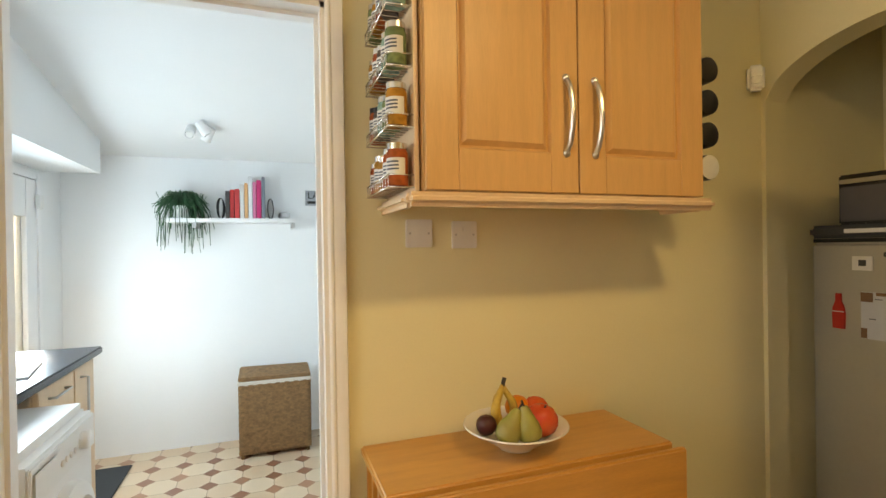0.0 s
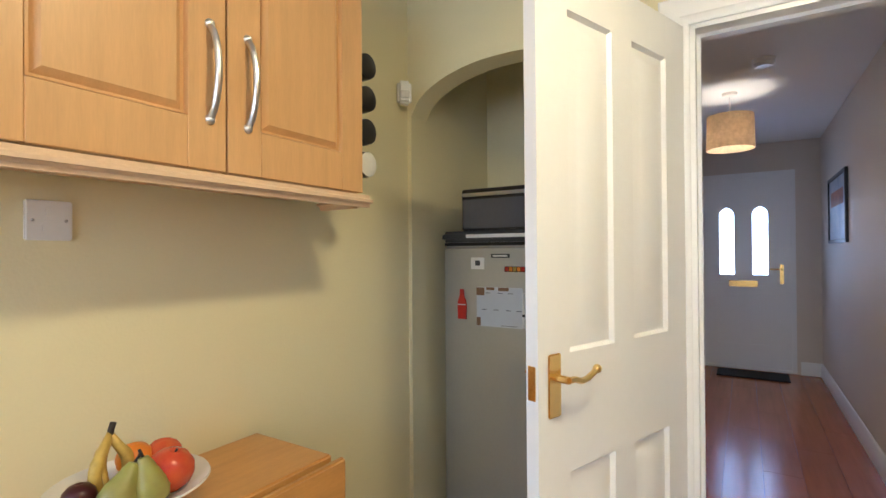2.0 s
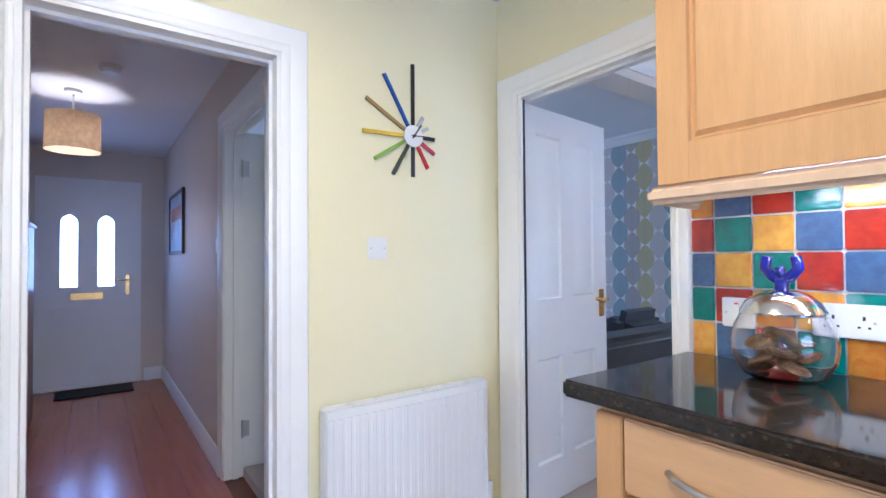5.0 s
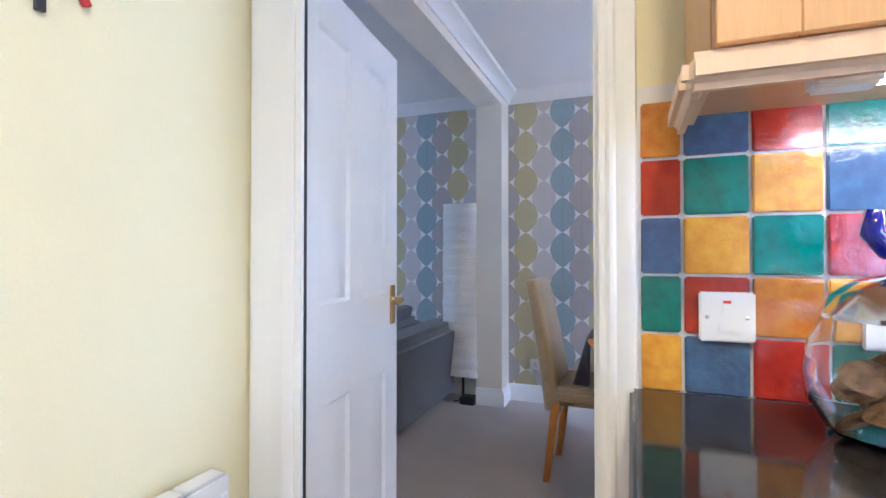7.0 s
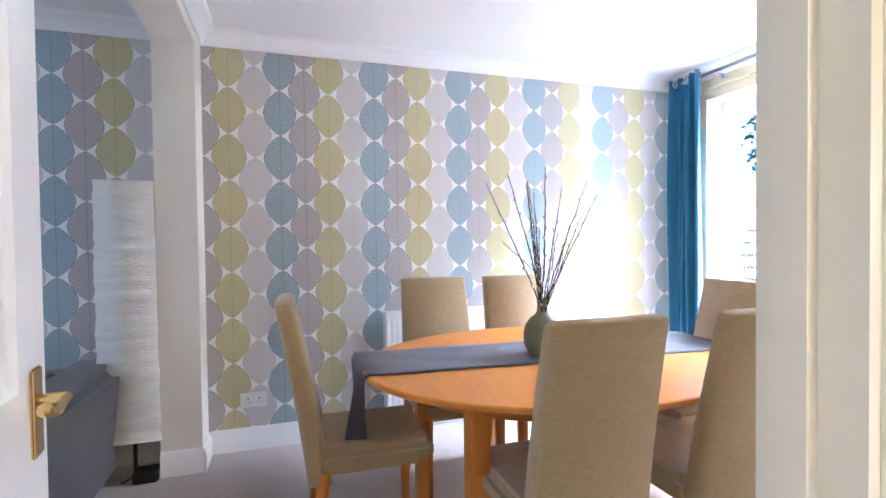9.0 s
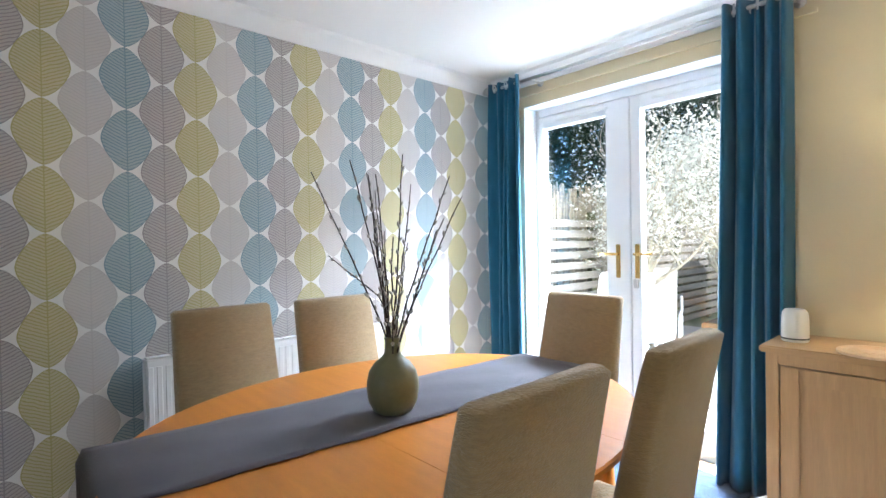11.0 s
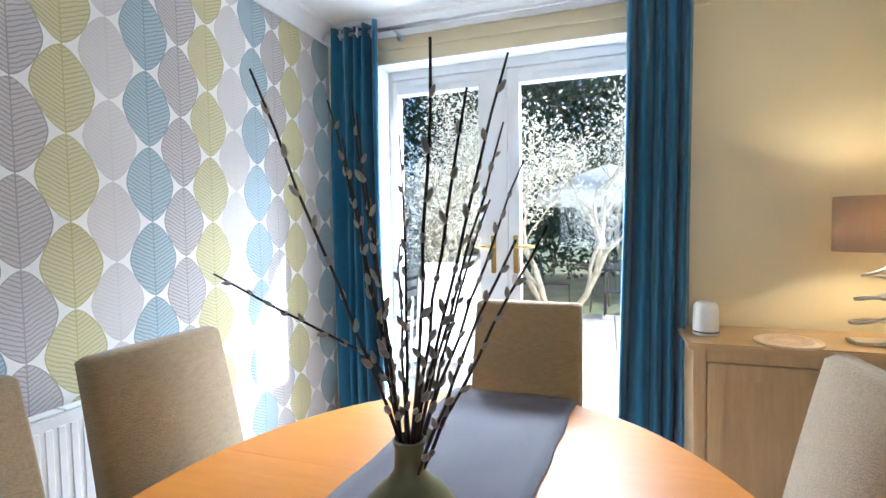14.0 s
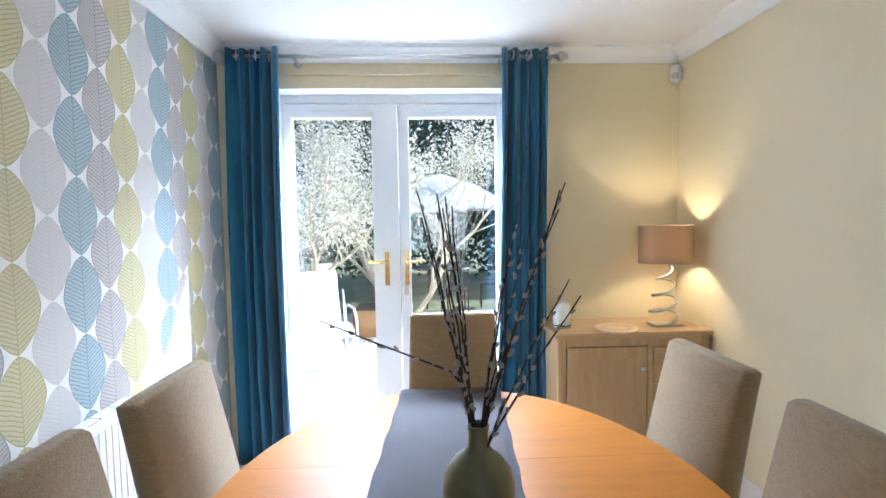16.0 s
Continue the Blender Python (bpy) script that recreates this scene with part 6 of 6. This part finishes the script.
# cookie jar
t = thing("cookie_jar", "round glass cookie jar with steel lid and cobalt glass knob", "jar", pose(-1.235, 0.19, WZ + 0.009))
part("glass", lathe([(0, 0.0), (0.06, 0), (0.085, 0.012), (0.106, 0.05), (0.111, 0.09), (0.104, 0.13), (0.088, 0.162), (0.085, 0.16), (0.1, 0.13), (0.1075, 0.09), (0.1025, 0.052), (0.082, 0.017), (0.058, 0.006), (0, 0.006)], 48), M["clear"], t)
part("lid", lathe([(0.09, 0.16), (0.091, 0.166), (0.078, 0.19), (0.055, 0.208), (0.03, 0.217), (0, 0.219)], 48), M["chrome"], t, "domed polished steel lid")
cob = mat("cobalt_glass", (0.008, 0.012, 0.32), 0.08, vary=0.1, coat=0.5)
bm = tube([(0, 0, 0.217), (0, 0, 0.245)], 0.016, 12)
for sgn in (-1, 1):
    tube([(0, 0, 0.24), (sgn * 0.02, 0, 0.25), (sgn * 0.036, 0, 0.272), (sgn * 0.03, 0, 0.3)], 0.013, 10, bm=bm)
tube([(0, 0, 0.24), (0.002, 0.004, 0.275)], 0.011, 10, bm=bm)
part("knob", bm, cob, t, "cobalt blue glass coral knob")
biscuit = mat("oat_biscuit", (0.52, 0.3, 0.13), 0.85, vary=0.2, scale=50, bump=0.8, bump_scale=120, second=(0.1, 0.045, 0.02))
rr = random.Random(6)
for k in range(12):
    a = k * 2.4
    r = 0.05 if k < 9 else 0.02
    c = thing("cookie", "round oat cookie with chocolate chips in the jar", "cookie", pose(-1.235 + r * math.cos(a), 0.19 + r * math.sin(a), WZ + 0.036 + 0.0075 * k, rr.uniform(-50, 50), rr.uniform(-40, 40), 0), group="cookies in the jar")
    part("biscuit", lathe([(0, -0.006), (0.026, -0.006), (0.032, 0), (0.026, 0.006), (0.012, 0.0085), (0, 0.008)], 18), biscuit, c)

# ---- hall ----
t = thing("door_front", "white plastic front door with two lit glass panes", "front door", pose(HX, 0, 0), kind="structure")
bm = bmesh.new()
box(bm, 0.0, 0.07, 1.158, 1.2, 0, 2.062, 0.004)
box(bm, 0.0, 0.07, 1.98, 2.022, 0, 2.062, 0.004)
box(bm, 0.0, 0.07, 1.2, 1.98, 2.005, 2.062, 0.004)
part("frame", bm, M["upvc"], t)
wins = ((1.391, 1.529), (1.691, 1.828))
bm = bmesh.new()
for a in ((1.199, 1.391, 0.027, 2.007), (1.529, 1.691, 0.027, 2.007), (1.828, 1.981, 0.027, 2.007), (1.391, 1.529, 0.027, 0.99), (1.391, 1.529, 1.73, 2.007), (1.691, 1.828, 0.027, 0.99), (1.691, 1.828, 1.73, 2.007)):
    box(bm, 0.012, 0.06, *a)
leaf = part("leaf", bm, M["upvc"], t)
for a, b in wins:
    bm = bmesh.new()
    box(bm, 0.004, 0.0125, a - 0.02, a, 0.97, 1.75, 0.003)
    box(bm, 0.004, 0.0125, b, b + 0.02, 0.97, 1.75, 0.003)
    box(bm, 0.004, 0.0125, a, b, 0.97, 0.99, 0.003)
    box(bm, 0.004, 0.0125, a, b, 1.7, 1.75, 0.003)
    part("bead", bm, M["upvc"], leaf)
    pn = part("pane", B(0.03, 0.038, a, b, 0.99, 1.73), glass("frosted_pane", (0.9, 0.95, 1), 0.35), leaf)
    pn.visible_shadow = False
    bm = bmesh.new()
    for p, q, c, d in ((a - 0.035, b + 0.035, 0.775, 0.795), (a - 0.035, b + 0.035, 0.25, 0.27), (a - 0.035, a - 0.015, 0.27, 0.775), (b + 0.015, b + 0.035, 0.27, 0.775)):
        box(bm, 0.002, 0.0125, p, q, c, d, 0.004)
    part("moulding", bm, M["upvc"], leaf)
    part("panel", B(0.005, 0.0125, a - 0.0, b + 0.0, 0.29, 0.755, 0.004), M["upvc"], leaf)
    bm = bmesh.new()
    for s0, s1 in ((a, 1), (b, -1)):
        vs = [bm.verts.new((xx, yy, zz)) for xx in (0.006, 0.0125) for yy, zz in ((s0, 1.7), (s0, 1.64), (s0 + s1 * 0.022, 1.675), (s0 + s1 * 0.06, 1.7))]
        bm.faces.new(vs[:4])
        bm.faces.new(vs[4:][::-1])
        for q in range(4):
            bm.faces.new((vs[q], vs[(q + 1) % 4], vs[4 + (q + 1) % 4], vs[4 + q]))
    bmesh.ops.recalc_face_normals(bm, faces=bm.faces)
    part("arch_corner", bm, M["upvc"], leaf)
part("letter_box", B(-0.002, 0.012, 1.485, 1.745, 0.865, 0.93, 0.004), M["brass"], leaf, "brass letter box")
pl = part("handle", B(0.002, 0.012, 1.262, 1.295, 0.9, 1.1, 0.004), M["brass"], leaf, "brass lever handle")
part("lever", tube([(0.005, 1.278, 1.05), (-0.04, 1.278, 1.05), (-0.042, 1.3, 1.05), (-0.042, 1.38, 1.052)], 0.009, 8), M["brass"], pl)
part("threshold", B(-0.01, 0.07, 1.2, 1.98, 0, 0.028, 0.004), M["upvc"], t)
lamp("sky_at_front_door", "AREA", look((HX + 0.3, 1.6, 1.5), (0, 1.55, 0.6)), 13, (0.62, 0.72, 1), 0.9, 1.2)
t = thing("doormat", "black doormat inside the front door", "doormat", pose(0, 0, 0.001))
part("pad", B(3.82, 4.15, 1.24, 1.85, 0, 0.014, 0.004), mat("black_coir", (0.02, 0.02, 0.02), 0.95, bump=0.8, bump_scale=200), t)
t = thing("pendant_lamp", "lit pendant lamp with patterned ochre drum shade", "lamp", pose(2.2, 1.675, 0))
part("ceiling_rose", lathe([(0, HC), (0.05, HC), (0.045, HC - 0.02), (0.012, HC - 0.03), (0, HC - 0.03)], 24), M["white_plastic"], t)
part("cord", tube([(0, 0, HC - 0.02), (0, 0, 2.12)], 0.006, 8), M["white_plastic"], t)
sh = mat("patterned_ochre_shade", (0.55, 0.42, 0.27), 0.8, vary=0.2, scale=26, bump=0.3)
nt = sh.node_tree
tr = nt.nodes.new("ShaderNodeBsdfTranslucent")
tr.inputs["Color"].default_value = (0.8, 0.66, 0.48, 1)
mx = nt.nodes.new("ShaderNodeMixShader")
mx.inputs[0].default_value = 0.35
nt.links.new(nt.nodes["Principled BSDF"].outputs[0], mx.inputs[1])
nt.links.new(tr.outputs[0], mx.inputs[2])
nt.links.new(mx.outputs[0], nt.nodes["Material Output"].inputs[0])
part("shade", lathe([(0.15, 1.955), (0.145, 2.19), (0.143, 2.19), (0.148, 1.955), (0.15, 1.955)], 40), sh, t, "patterned ochre fabric shade")
bm = bmesh.new()
bmesh.ops.create_uvsphere(bm, u_segments=14, v_segments=10, radius=0.028, matrix=pose(0, 0, 2.06))
part("bulb", bm, glow("hall_bulb_glass", (1, 0.86, 0.66), 8), t).visible_shadow = False
t = thing("smoke_alarm", "round white smoke alarm on the hall ceiling", "smoke alarm", pose(1.6, 1.49, HC))
part("base", lathe([(0, 0), (0.06, 0), (0.06, -0.012), (0, -0.012)], 32), M["white_plastic"], t)
part("cover", lathe([(0.055, -0.012), (0.055, -0.026), (0.04, -0.042), (0, -0.044)], 32), M["white_plastic"], t)
t = thing("picture", "framed blue and orange print on the hall wall", "picture", pose(0, HR, 0))
bm = bmesh.new()
for a in ((2.76, 2.79, 1.3, 1.85), (3.59, 3.62, 1.3, 1.85), (2.79, 3.59, 1.3, 1.33), (2.79, 3.59, 1.82, 1.85)):
    box(bm, a[0], a[1], 0.001, 0.022, a[2], a[3], 0.003)
part("frame", bm, M["black"], t)
part("print", B(2.79, 3.59, 0.001, 0.012, 1.33, 1.82), mat("blue_print", (0.16, 0.3, 0.48), 0.4, vary=0.2, scale=4, second=(0.6, 0.6, 0.62)), t)
part("print_band", B(2.9, 3.5, 0.0125, 0.0135, 1.6, 1.72), mat("orange_print", (0.6, 0.2, 0.08), 0.4, vary=0.2, scale=9), t)
t = thing("picture", "small dark framed picture on the far hall wall", "picture", pose(0, HL, 0))
part("frame", B(3.5, 3.95, -0.022, -0.001, 1.35, 1.75, 0.003), M["black"], t)
part("print", B(3.53, 3.92, -0.026, -0.0221, 1.38, 1.72), bpy.data.materials["blue_print"], t)
t = thing("cabinet", "narrow dark red wooden cabinet in the hall", "cabinet", pose(0, 0, 0))
part("body", B(2.7, 3.2, HL - 0.12, HL - 0.02, 0.02, 1.5, 0.005), M["dark_wood"], t)
part("top", B(2.68, 3.22, HL - 0.135, HL - 0.018, 1.5, 1.525, 0.005), M["dark_wood"], t)

# ---- laundry ----
t = thing("wall_shelf", "white floating shelf on the laundry wall", "shelf")
part("board", B(-2.58, -1.71, LY - 0.2, LY - 0.001, 1.485, 1.515, 0.003), M["gloss"], t)
for x in (-1.73, -2.4):
    part("bracket", B(x - 0.012, x + 0.012, LY - 0.205, LY - 0.001, 1.445, 1.484, 0.003), M["steel"], t)
rr = random.Random(3)
x = -2.2
for k, (w, hgt, c) in enumerate(((0.03, 0.2, (0.05, 0.05, 0.05)), (0.03, 0.21, (0.5, 0.03, 0.03)), (0.035, 0.215, (0.62, 0.05, 0.05)), (0.03, 0.25, (0.75, 0.72, 0.68)), (0.025, 0.26, (0.8, 0.45, 0.2)), (0.03, 0.31, (0.75, 0.75, 0.75)), (0.025, 0.27, (0.7, 0.2, 0.35)), (0.035, 0.285, (0.6, 0.03, 0.16)), (0.025, 0.31, (0.2, 0.22, 0.26)))):
    b = thing("book", "upright cookery book on the white shelf", "book", pose(x + w / 2, LY - 0.1, 1.516), group="books on the shelf")
    cm = mat("book_cover", c, 0.5, vary=0.06)
    part("cover", B(-w / 2 + 0.001, w / 2 - 0.001, -0.075, 0.085, 0, hgt, 0.003), cm, b)
    part("pages", B(-w / 2 + 0.005, w / 2 - 0.005, -0.07, 0.0855, hgt + 0.0002, hgt + 0.001), label_mat, b)
    x += w + 0.001
for x0 in (-2.235, -1.89):
    b = thing("bookend", "black wire globe bookend", "bookend", pose(x0, LY - 0.1, 1.517))
    for a in range(0, 180, 45):
        part("wire", tube([(0.075 * math.sin(q) * math.cos(math.radians(a)) * 0.3, 0.075 * math.sin(q), 0.076 - 0.075 * math.cos(q)) if a == 0 else (0.02 * math.sin(q), 0.075 * math.sin(q) * math.cos(math.radians(a)), 0.076 - 0.075 * math.cos(q)) for q in [2 * math.pi * k / 20 for k in range(21)]], 0.003, 5), M["black"], b)
t = thing("ornament", "small white round ornament on the shelf", "ornament", pose(-1.79, LY - 0.1, 1.516))
part("body", lathe([(0, 0), (0.035, 0), (0.045, 0.02), (0.04, 0.045), (0.02, 0.055), (0, 0.056)], 20), M["steel"], t)
t = thing("trailing_plant", "bushy green trailing plant in a white pot", "plant", pose(-2.488, LY - 0.1, 1.516))
part("pot", lathe([(0, 0), (0.05, 0), (0.065, 0.09), (0.06, 0.09), (0.05, 0.02), (0, 0.02)], 24), M["white_plastic"], t)
bm = bmesh.new()
rr = random.Random(8)
for k in range(260):
    a = rr.uniform(0, 2 * math.pi)
    out = rr.uniform(0.06, 0.16)
    drop = rr.uniform(-0.34, 0.02) if rr.random() < 0.5 else rr.uniform(-0.05, 0.1)
    cy = min(0.085, out * math.sin(a))
    p0 = Vector((0.03 * math.cos(a), 0.03 * math.sin(a), 0.09))
    p1 = Vector((out * 0.6 * math.cos(a), cy * 0.6, 0.15 + rr.uniform(0, 0.05)))
    p2 = Vector((out * 1.1 * math.cos(a), cy, 0.1 + drop * 0.3))
    p3 = Vector((out * 1.2 * math.cos(a) + rr.uniform(-0.02, 0.02), cy, 0.08 + drop))
    tube([p0, p1, p2, p3], 0.0035, 4, bm=bm, taper=0.6)
tagged(part("foliage", bm, mat("plant_green", (0.03, 0.13, 0.045), 0.6, vary=0.25, scale=20), t, "fine trailing green stems"), kind="stuff")
t = thing("ceiling_spotlight", "white three-head ceiling spotlight", "lamp", pose(-2.3, 4.84, 2.1, -10))
part("plate", lathe([(0, 0), (0.1, 0), (0.095, -0.02), (0, -0.024)], 32), M["white_metal"], t)
for a in (20, 150, 265):
    h2 = part("head", lathe([(0, 0), (0.028, 0), (0.032, -0.09), (0.026, -0.09), (0.022, -0.02), (0, -0.02)], 20), M["white_metal"], t, m=pose(0.065 * math.cos(math.radians(a)), 0.065 * math.sin(math.radians(a)), -0.035, 35, 20, a))
    part("bulb", lathe([(0, -0.07), (0.02, -0.075), (0.022, -0.088), (0, -0.089)], 16), M["white_plastic"], h2)
t = thing("laundry_basket", "brown wicker laundry basket with cream lining", "basket", pose(-1.88, 5.2, LZ))
bm = bmesh.new()
rings = []
for j in range(25):
    z = 0.03 + 0.49 * j / 24
    ring = []
    per = 64
    for k in range(per):
        s = k / per * 4
        side, f = int(s), s - int(s)
        c = ((-1, -1), (1, -1), (1, 1), (-1, 1))
        px = c[side][0] + (c[(side + 1) % 4][0] - c[side][0]) * f
        py = c[side][1] + (c[(side + 1) % 4][1] - c[side][1]) * f
        bul = 0.003 * (1 if (j + k) % 2 else -1)
        ring.append(bm.verts.new((px * (0.24 + bul), py * (0.13 + bul), z)))
    rings.append(ring)
for a, b in zip(rings, rings[1:]):
    for k in range(64):
        bm.faces.new((a[k], a[(k + 1) % 64], b[(k + 1) % 64], b[k]))
bm.faces.new(rings[0][::-1])
part("body", bm, M["wicker"], t)
part("lining", B(-0.246, 0.246, -0.136, 0.136, 0.51, 0.538, 0.006), mat("cream_cotton", (0.75, 0.71, 0.64), 0.9, vary=0.04), t, "cream cotton lining")
part("lid", B(-0.243, 0.243, -0.135, 0.135, 0.0, 0.03, 0.008, m=pose(0, 0, 0.545, 5, 1)), M["wicker"], t)
for x in (-0.22, 0.22):
    for y in (-0.11, 0.11):
        part("foot", tube([(x, y, 0), (x, y, 0.035)], 0.012, 8), M["wicker"], t)
t = thing("sign", "small grey laundry sign on the wall", "sign", pose(-1.555, LY - 0.001, 1.69))
part("plate", B(-0.07, 0.07, -0.012, 0, -0.06, 0.06, 0.002), mat("grey_sign", (0.4, 0.42, 0.44), 0.6), t)
fc = bpy.data.curves.new("writing", "FONT")
fc.body, fc.size, fc.extrude, fc.align_x = "LA", 0.075, 0.0008, "LEFT"
fc.materials.append(M["black"])
fo = new("writing", fc)
fo.parent = t
fo.matrix_basis = pose(-0.055, -0.0132, -0.005, 90)
part("print_bar", B(-0.055, 0.05, -0.0135, -0.012, -0.045, -0.025), M["black"], t)
LC = 0.82
t = thing("worktop", "dark slate-grey laundry worktop", "worktop")
part("slab", B(-3.245, -2.69, NY + 0.12, 4.27, LC - 0.035, LC, 0.006), mat("slate_worktop", (0.04, 0.05, 0.07), 0.25, vary=0.1, scale=30), t)
t = thing("drawer_unit", "pale wood drawer unit under the laundry worktop", "cabinet")
part("body", B(-3.24, -2.74, 3.62, 4.24, LZ, LC - 0.036, 0.002), M["pale_beech"], t)
for k in range(2):
    d = part("drawer", B(-2.739, -2.72, 3.63, 3.98, LC - 0.2 - 0.19 * k, LC - 0.05 - 0.19 * k, 0.003), M["pale_beech"], t)
    part("handle", tube([(-2.72, 3.72, LC - 0.1 - 0.19 * k), (-2.695, 3.72, LC - 0.1 - 0.19 * k), (-2.695, 3.88, LC - 0.1 - 0.19 * k), (-2.72, 3.88, LC - 0.1 - 0.19 * k)], 0.005, 8), M["steel"], d)
d = part("door", B(-2.739, -2.72, 3.99, 4.235, LZ + 0.1, LC - 0.05, 0.003), M["pale_beech"], t)
part("handle", tube([(-2.72, 4.06, LC - 0.1), (-2.69, 4.06, LC - 0.1), (-2.69, 4.06, LC - 0.32), (-2.72, 4.06, LC - 0.32)], 0.006, 8), M["steel"], d)
t = thing("washing_machine", "white front-loading washing machine", "washing machine")
WX = -2.535
part("body", B(-3.1, WX, NY + 0.14, 3.58, LZ + 0.01, 0.735, 0.03, 4), M["white_metal"], t)
part("control_panel", B(WX, WX + 0.012, NY + 0.17, 3.55, 0.58, 0.7, 0.005), M["white_plastic"], t)
part("drawer", B(WX + 0.012, WX + 0.018, 3.05, 3.2, 0.6, 0.68, 0.004), M["white_plastic"], t)
part("dial", tube([(WX + 0.012, 3.42, 0.64), (WX + 0.035, 3.42, 0.64)], 0.03, 24), M["white_plastic"], t)
for k in range(4):
    part("button", tube([(WX + 0.012, 3.25 + 0.035 * k, 0.63), (WX + 0.018, 3.25 + 0.035 * k, 0.63)], 0.01, 12), M["white_plastic"], t)
d = part("door", lathe([(0.13, 0), (0.2, 0), (0.195, 0.03), (0.15, 0.045), (0.13, 0.03), (0.13, 0)], 40), M["white_plastic"], t, m=pose(WX, 3.3, 0.34, 0, 90))
part("porthole", lathe([(0, 0.05), (0.08, 0.04), (0.13, 0.02), (0.13, 0.005), (0, 0.005)], 40), mat("dark_porthole", (0.03, 0.03, 0.035), 0.08), d)
t = thing("paper", "open white magazine lying on the laundry worktop", "magazine", pose(-2.98, 3.75, LC + 0.001, 0, 0, 12))
part("page", B(-0.2, 0.2, -0.15, 0.15, 0, 0.006, 0.001), label_mat, t)
t = thing("door_back", "white plastic back door with a glass pane", "back door", pose(0, 0, 0), kind="structure")
bm = bmesh.new()
for a in ((4.21, 4.26, LZ, 1.775), (5.06, 5.11, LZ, 1.775), (4.26, 5.06, 1.73, 1.775)):
    box(bm, LX0 - 0.06, LX0 + 0.02, *a, 0.004)
part("frame", bm, M["upvc"], t)
bm = bmesh.new()
for a in ((4.265, 4.4, LZ, 1.725), (4.92, 5.055, LZ, 1.725), (4.4, 4.92, LZ, 0.5), (4.4, 4.92, 1.5, 1.725)):
    box(bm, LX0 - 0.045, LX0 + 0.015, *a, 0.004)
leaf = part("leaf", bm, M["upvc"], t)
pn = part("pane", B(LX0 - 0.02, LX0 - 0.01, 4.4, 4.92, 0.5, 1.5), glass("frosted_back_pane", (0.95, 0.97, 1), 0.3), leaf)
pn.visible_shadow = False
for z in (0.6, 1.55):
    part("hinge", B(LX0 + 0.02, LX0 + 0.045, 5.02, 5.09, z, z + 0.09, 0.008), M["white_plastic"], t)
t = thing("doormat", "dark grey doormat on the laundry floor", "doormat", pose(-2.92, 4.85, LZ + 0.001))
part("pad", B(-0.22, 0.12, -0.3, 0.4, 0, 0.012, 0.004), mat("grey_coir", (0.05, 0.055, 0.06), 0.95, bump=0.8, bump_scale=200), t)

# kitchen ceiling fitting
t = thing("ceiling_light", "round white kitchen ceiling light", "lamp", pose(-1.15, 1.35, CZ))
part("plate", lathe([(0, 0), (0.14, 0), (0.14, -0.03), (0.12, -0.045), (0, -0.045)], 32), M["white_metal"], t)

# ---- pieces: tiles and planks ----
grout = structure("splashback", "white grout bed of the tile splashback", B(-3.2, -0.915, 0.0005, 0.006, WZ, 1.5), mat("white_grout", (0.8, 0.79, 0.76), 0.85, vary=0.04, bump=0.3), "splashback")
tile_mats = {}
for n, c, c2 in (("O", (0.60, 0.26, 0.025), (0.42, 0.13, 0.012)), ("R", (0.46, 0.035, 0.014), (0.30, 0.018, 0.01)), ("B", (0.09, 0.165, 0.30), (0.055, 0.09, 0.19)), ("G", (0.012, 0.24, 0.19), (0.008, 0.13, 0.105)), ("Y", (0.78, 0.44, 0.035), (0.6, 0.25, 0.02))):
    tm = mat("glazed_tile_" + n.lower(), c, 0.12, scale=24, second=c2, bump=0.45, bump_scale=48, coat=0.6)
    tile_mats[n] = tm
rows = ("OBRGYRBOGB", "RGYBRGOBYR", "BYGRBYRGBO", "GROYGBYRGB", "YBRGOBRYBG")
P = 0.106
shapes = {}
for n in tile_mats:
    for kind, w in (("full", P - 0.005), ("cut", 0.066)):
        bm = B(-w / 2, w / 2, -0.004, 0.004, -(P - 0.005) / 2, (P - 0.005) / 2, 0.0028, 2)
        shapes[n, kind] = mesh_of("tile", bm, tile_mats[n])
rr = random.Random(14)
for j in range(5):
    for i in range(20):
        n = rows[4 - j][i % 5] if i < 5 else rows[4 - j][5 + (i * 3) % 5]
        kind = "cut" if i == 0 else "full"
        x = -0.957 if i == 0 else -0.993 - P * (i - 0.5)
        ob = new("tile", shapes[n, kind])
        ob.parent = grout
        ob.matrix_basis = pose(x, 0.0085 + rr.uniform(0, 0.0012), WZ + 0.004 + P * (j + 0.5), rr.uniform(-0.4, 0.4), rr.uniform(-0.35, 0.35), rr.uniform(-0.4, 0.4))
plank_me = {}
y = HR + 0.001
k = 0
while y < HL - 0.02:
    w = min(0.188, HL - 0.001 - y)
    x = 0.07 - (k * 0.47) % 1.2
    while x < HX:
        a, b = max(0.07, x), min(HX + 0.1, x + 1.2)
        if b - a > 0.03:
            key = (round(b - a, 3), round(w, 3))
            if key not in plank_me:
                plank_me[key] = mesh_of("plank", B(-(b - a) / 2 + 0.0006, (b - a) / 2 - 0.0006, -w / 2 + 0.0006, w / 2 - 0.0006, -0.004, 0, 0.0008, 1), M["laminate"])
            ob = new("plank", plank_me[key])
            ob.parent = floor_hall
            ob.matrix_basis = pose((a + b) / 2, y + w / 2, 0)
        x += 1.2
    y += w
    k += 1
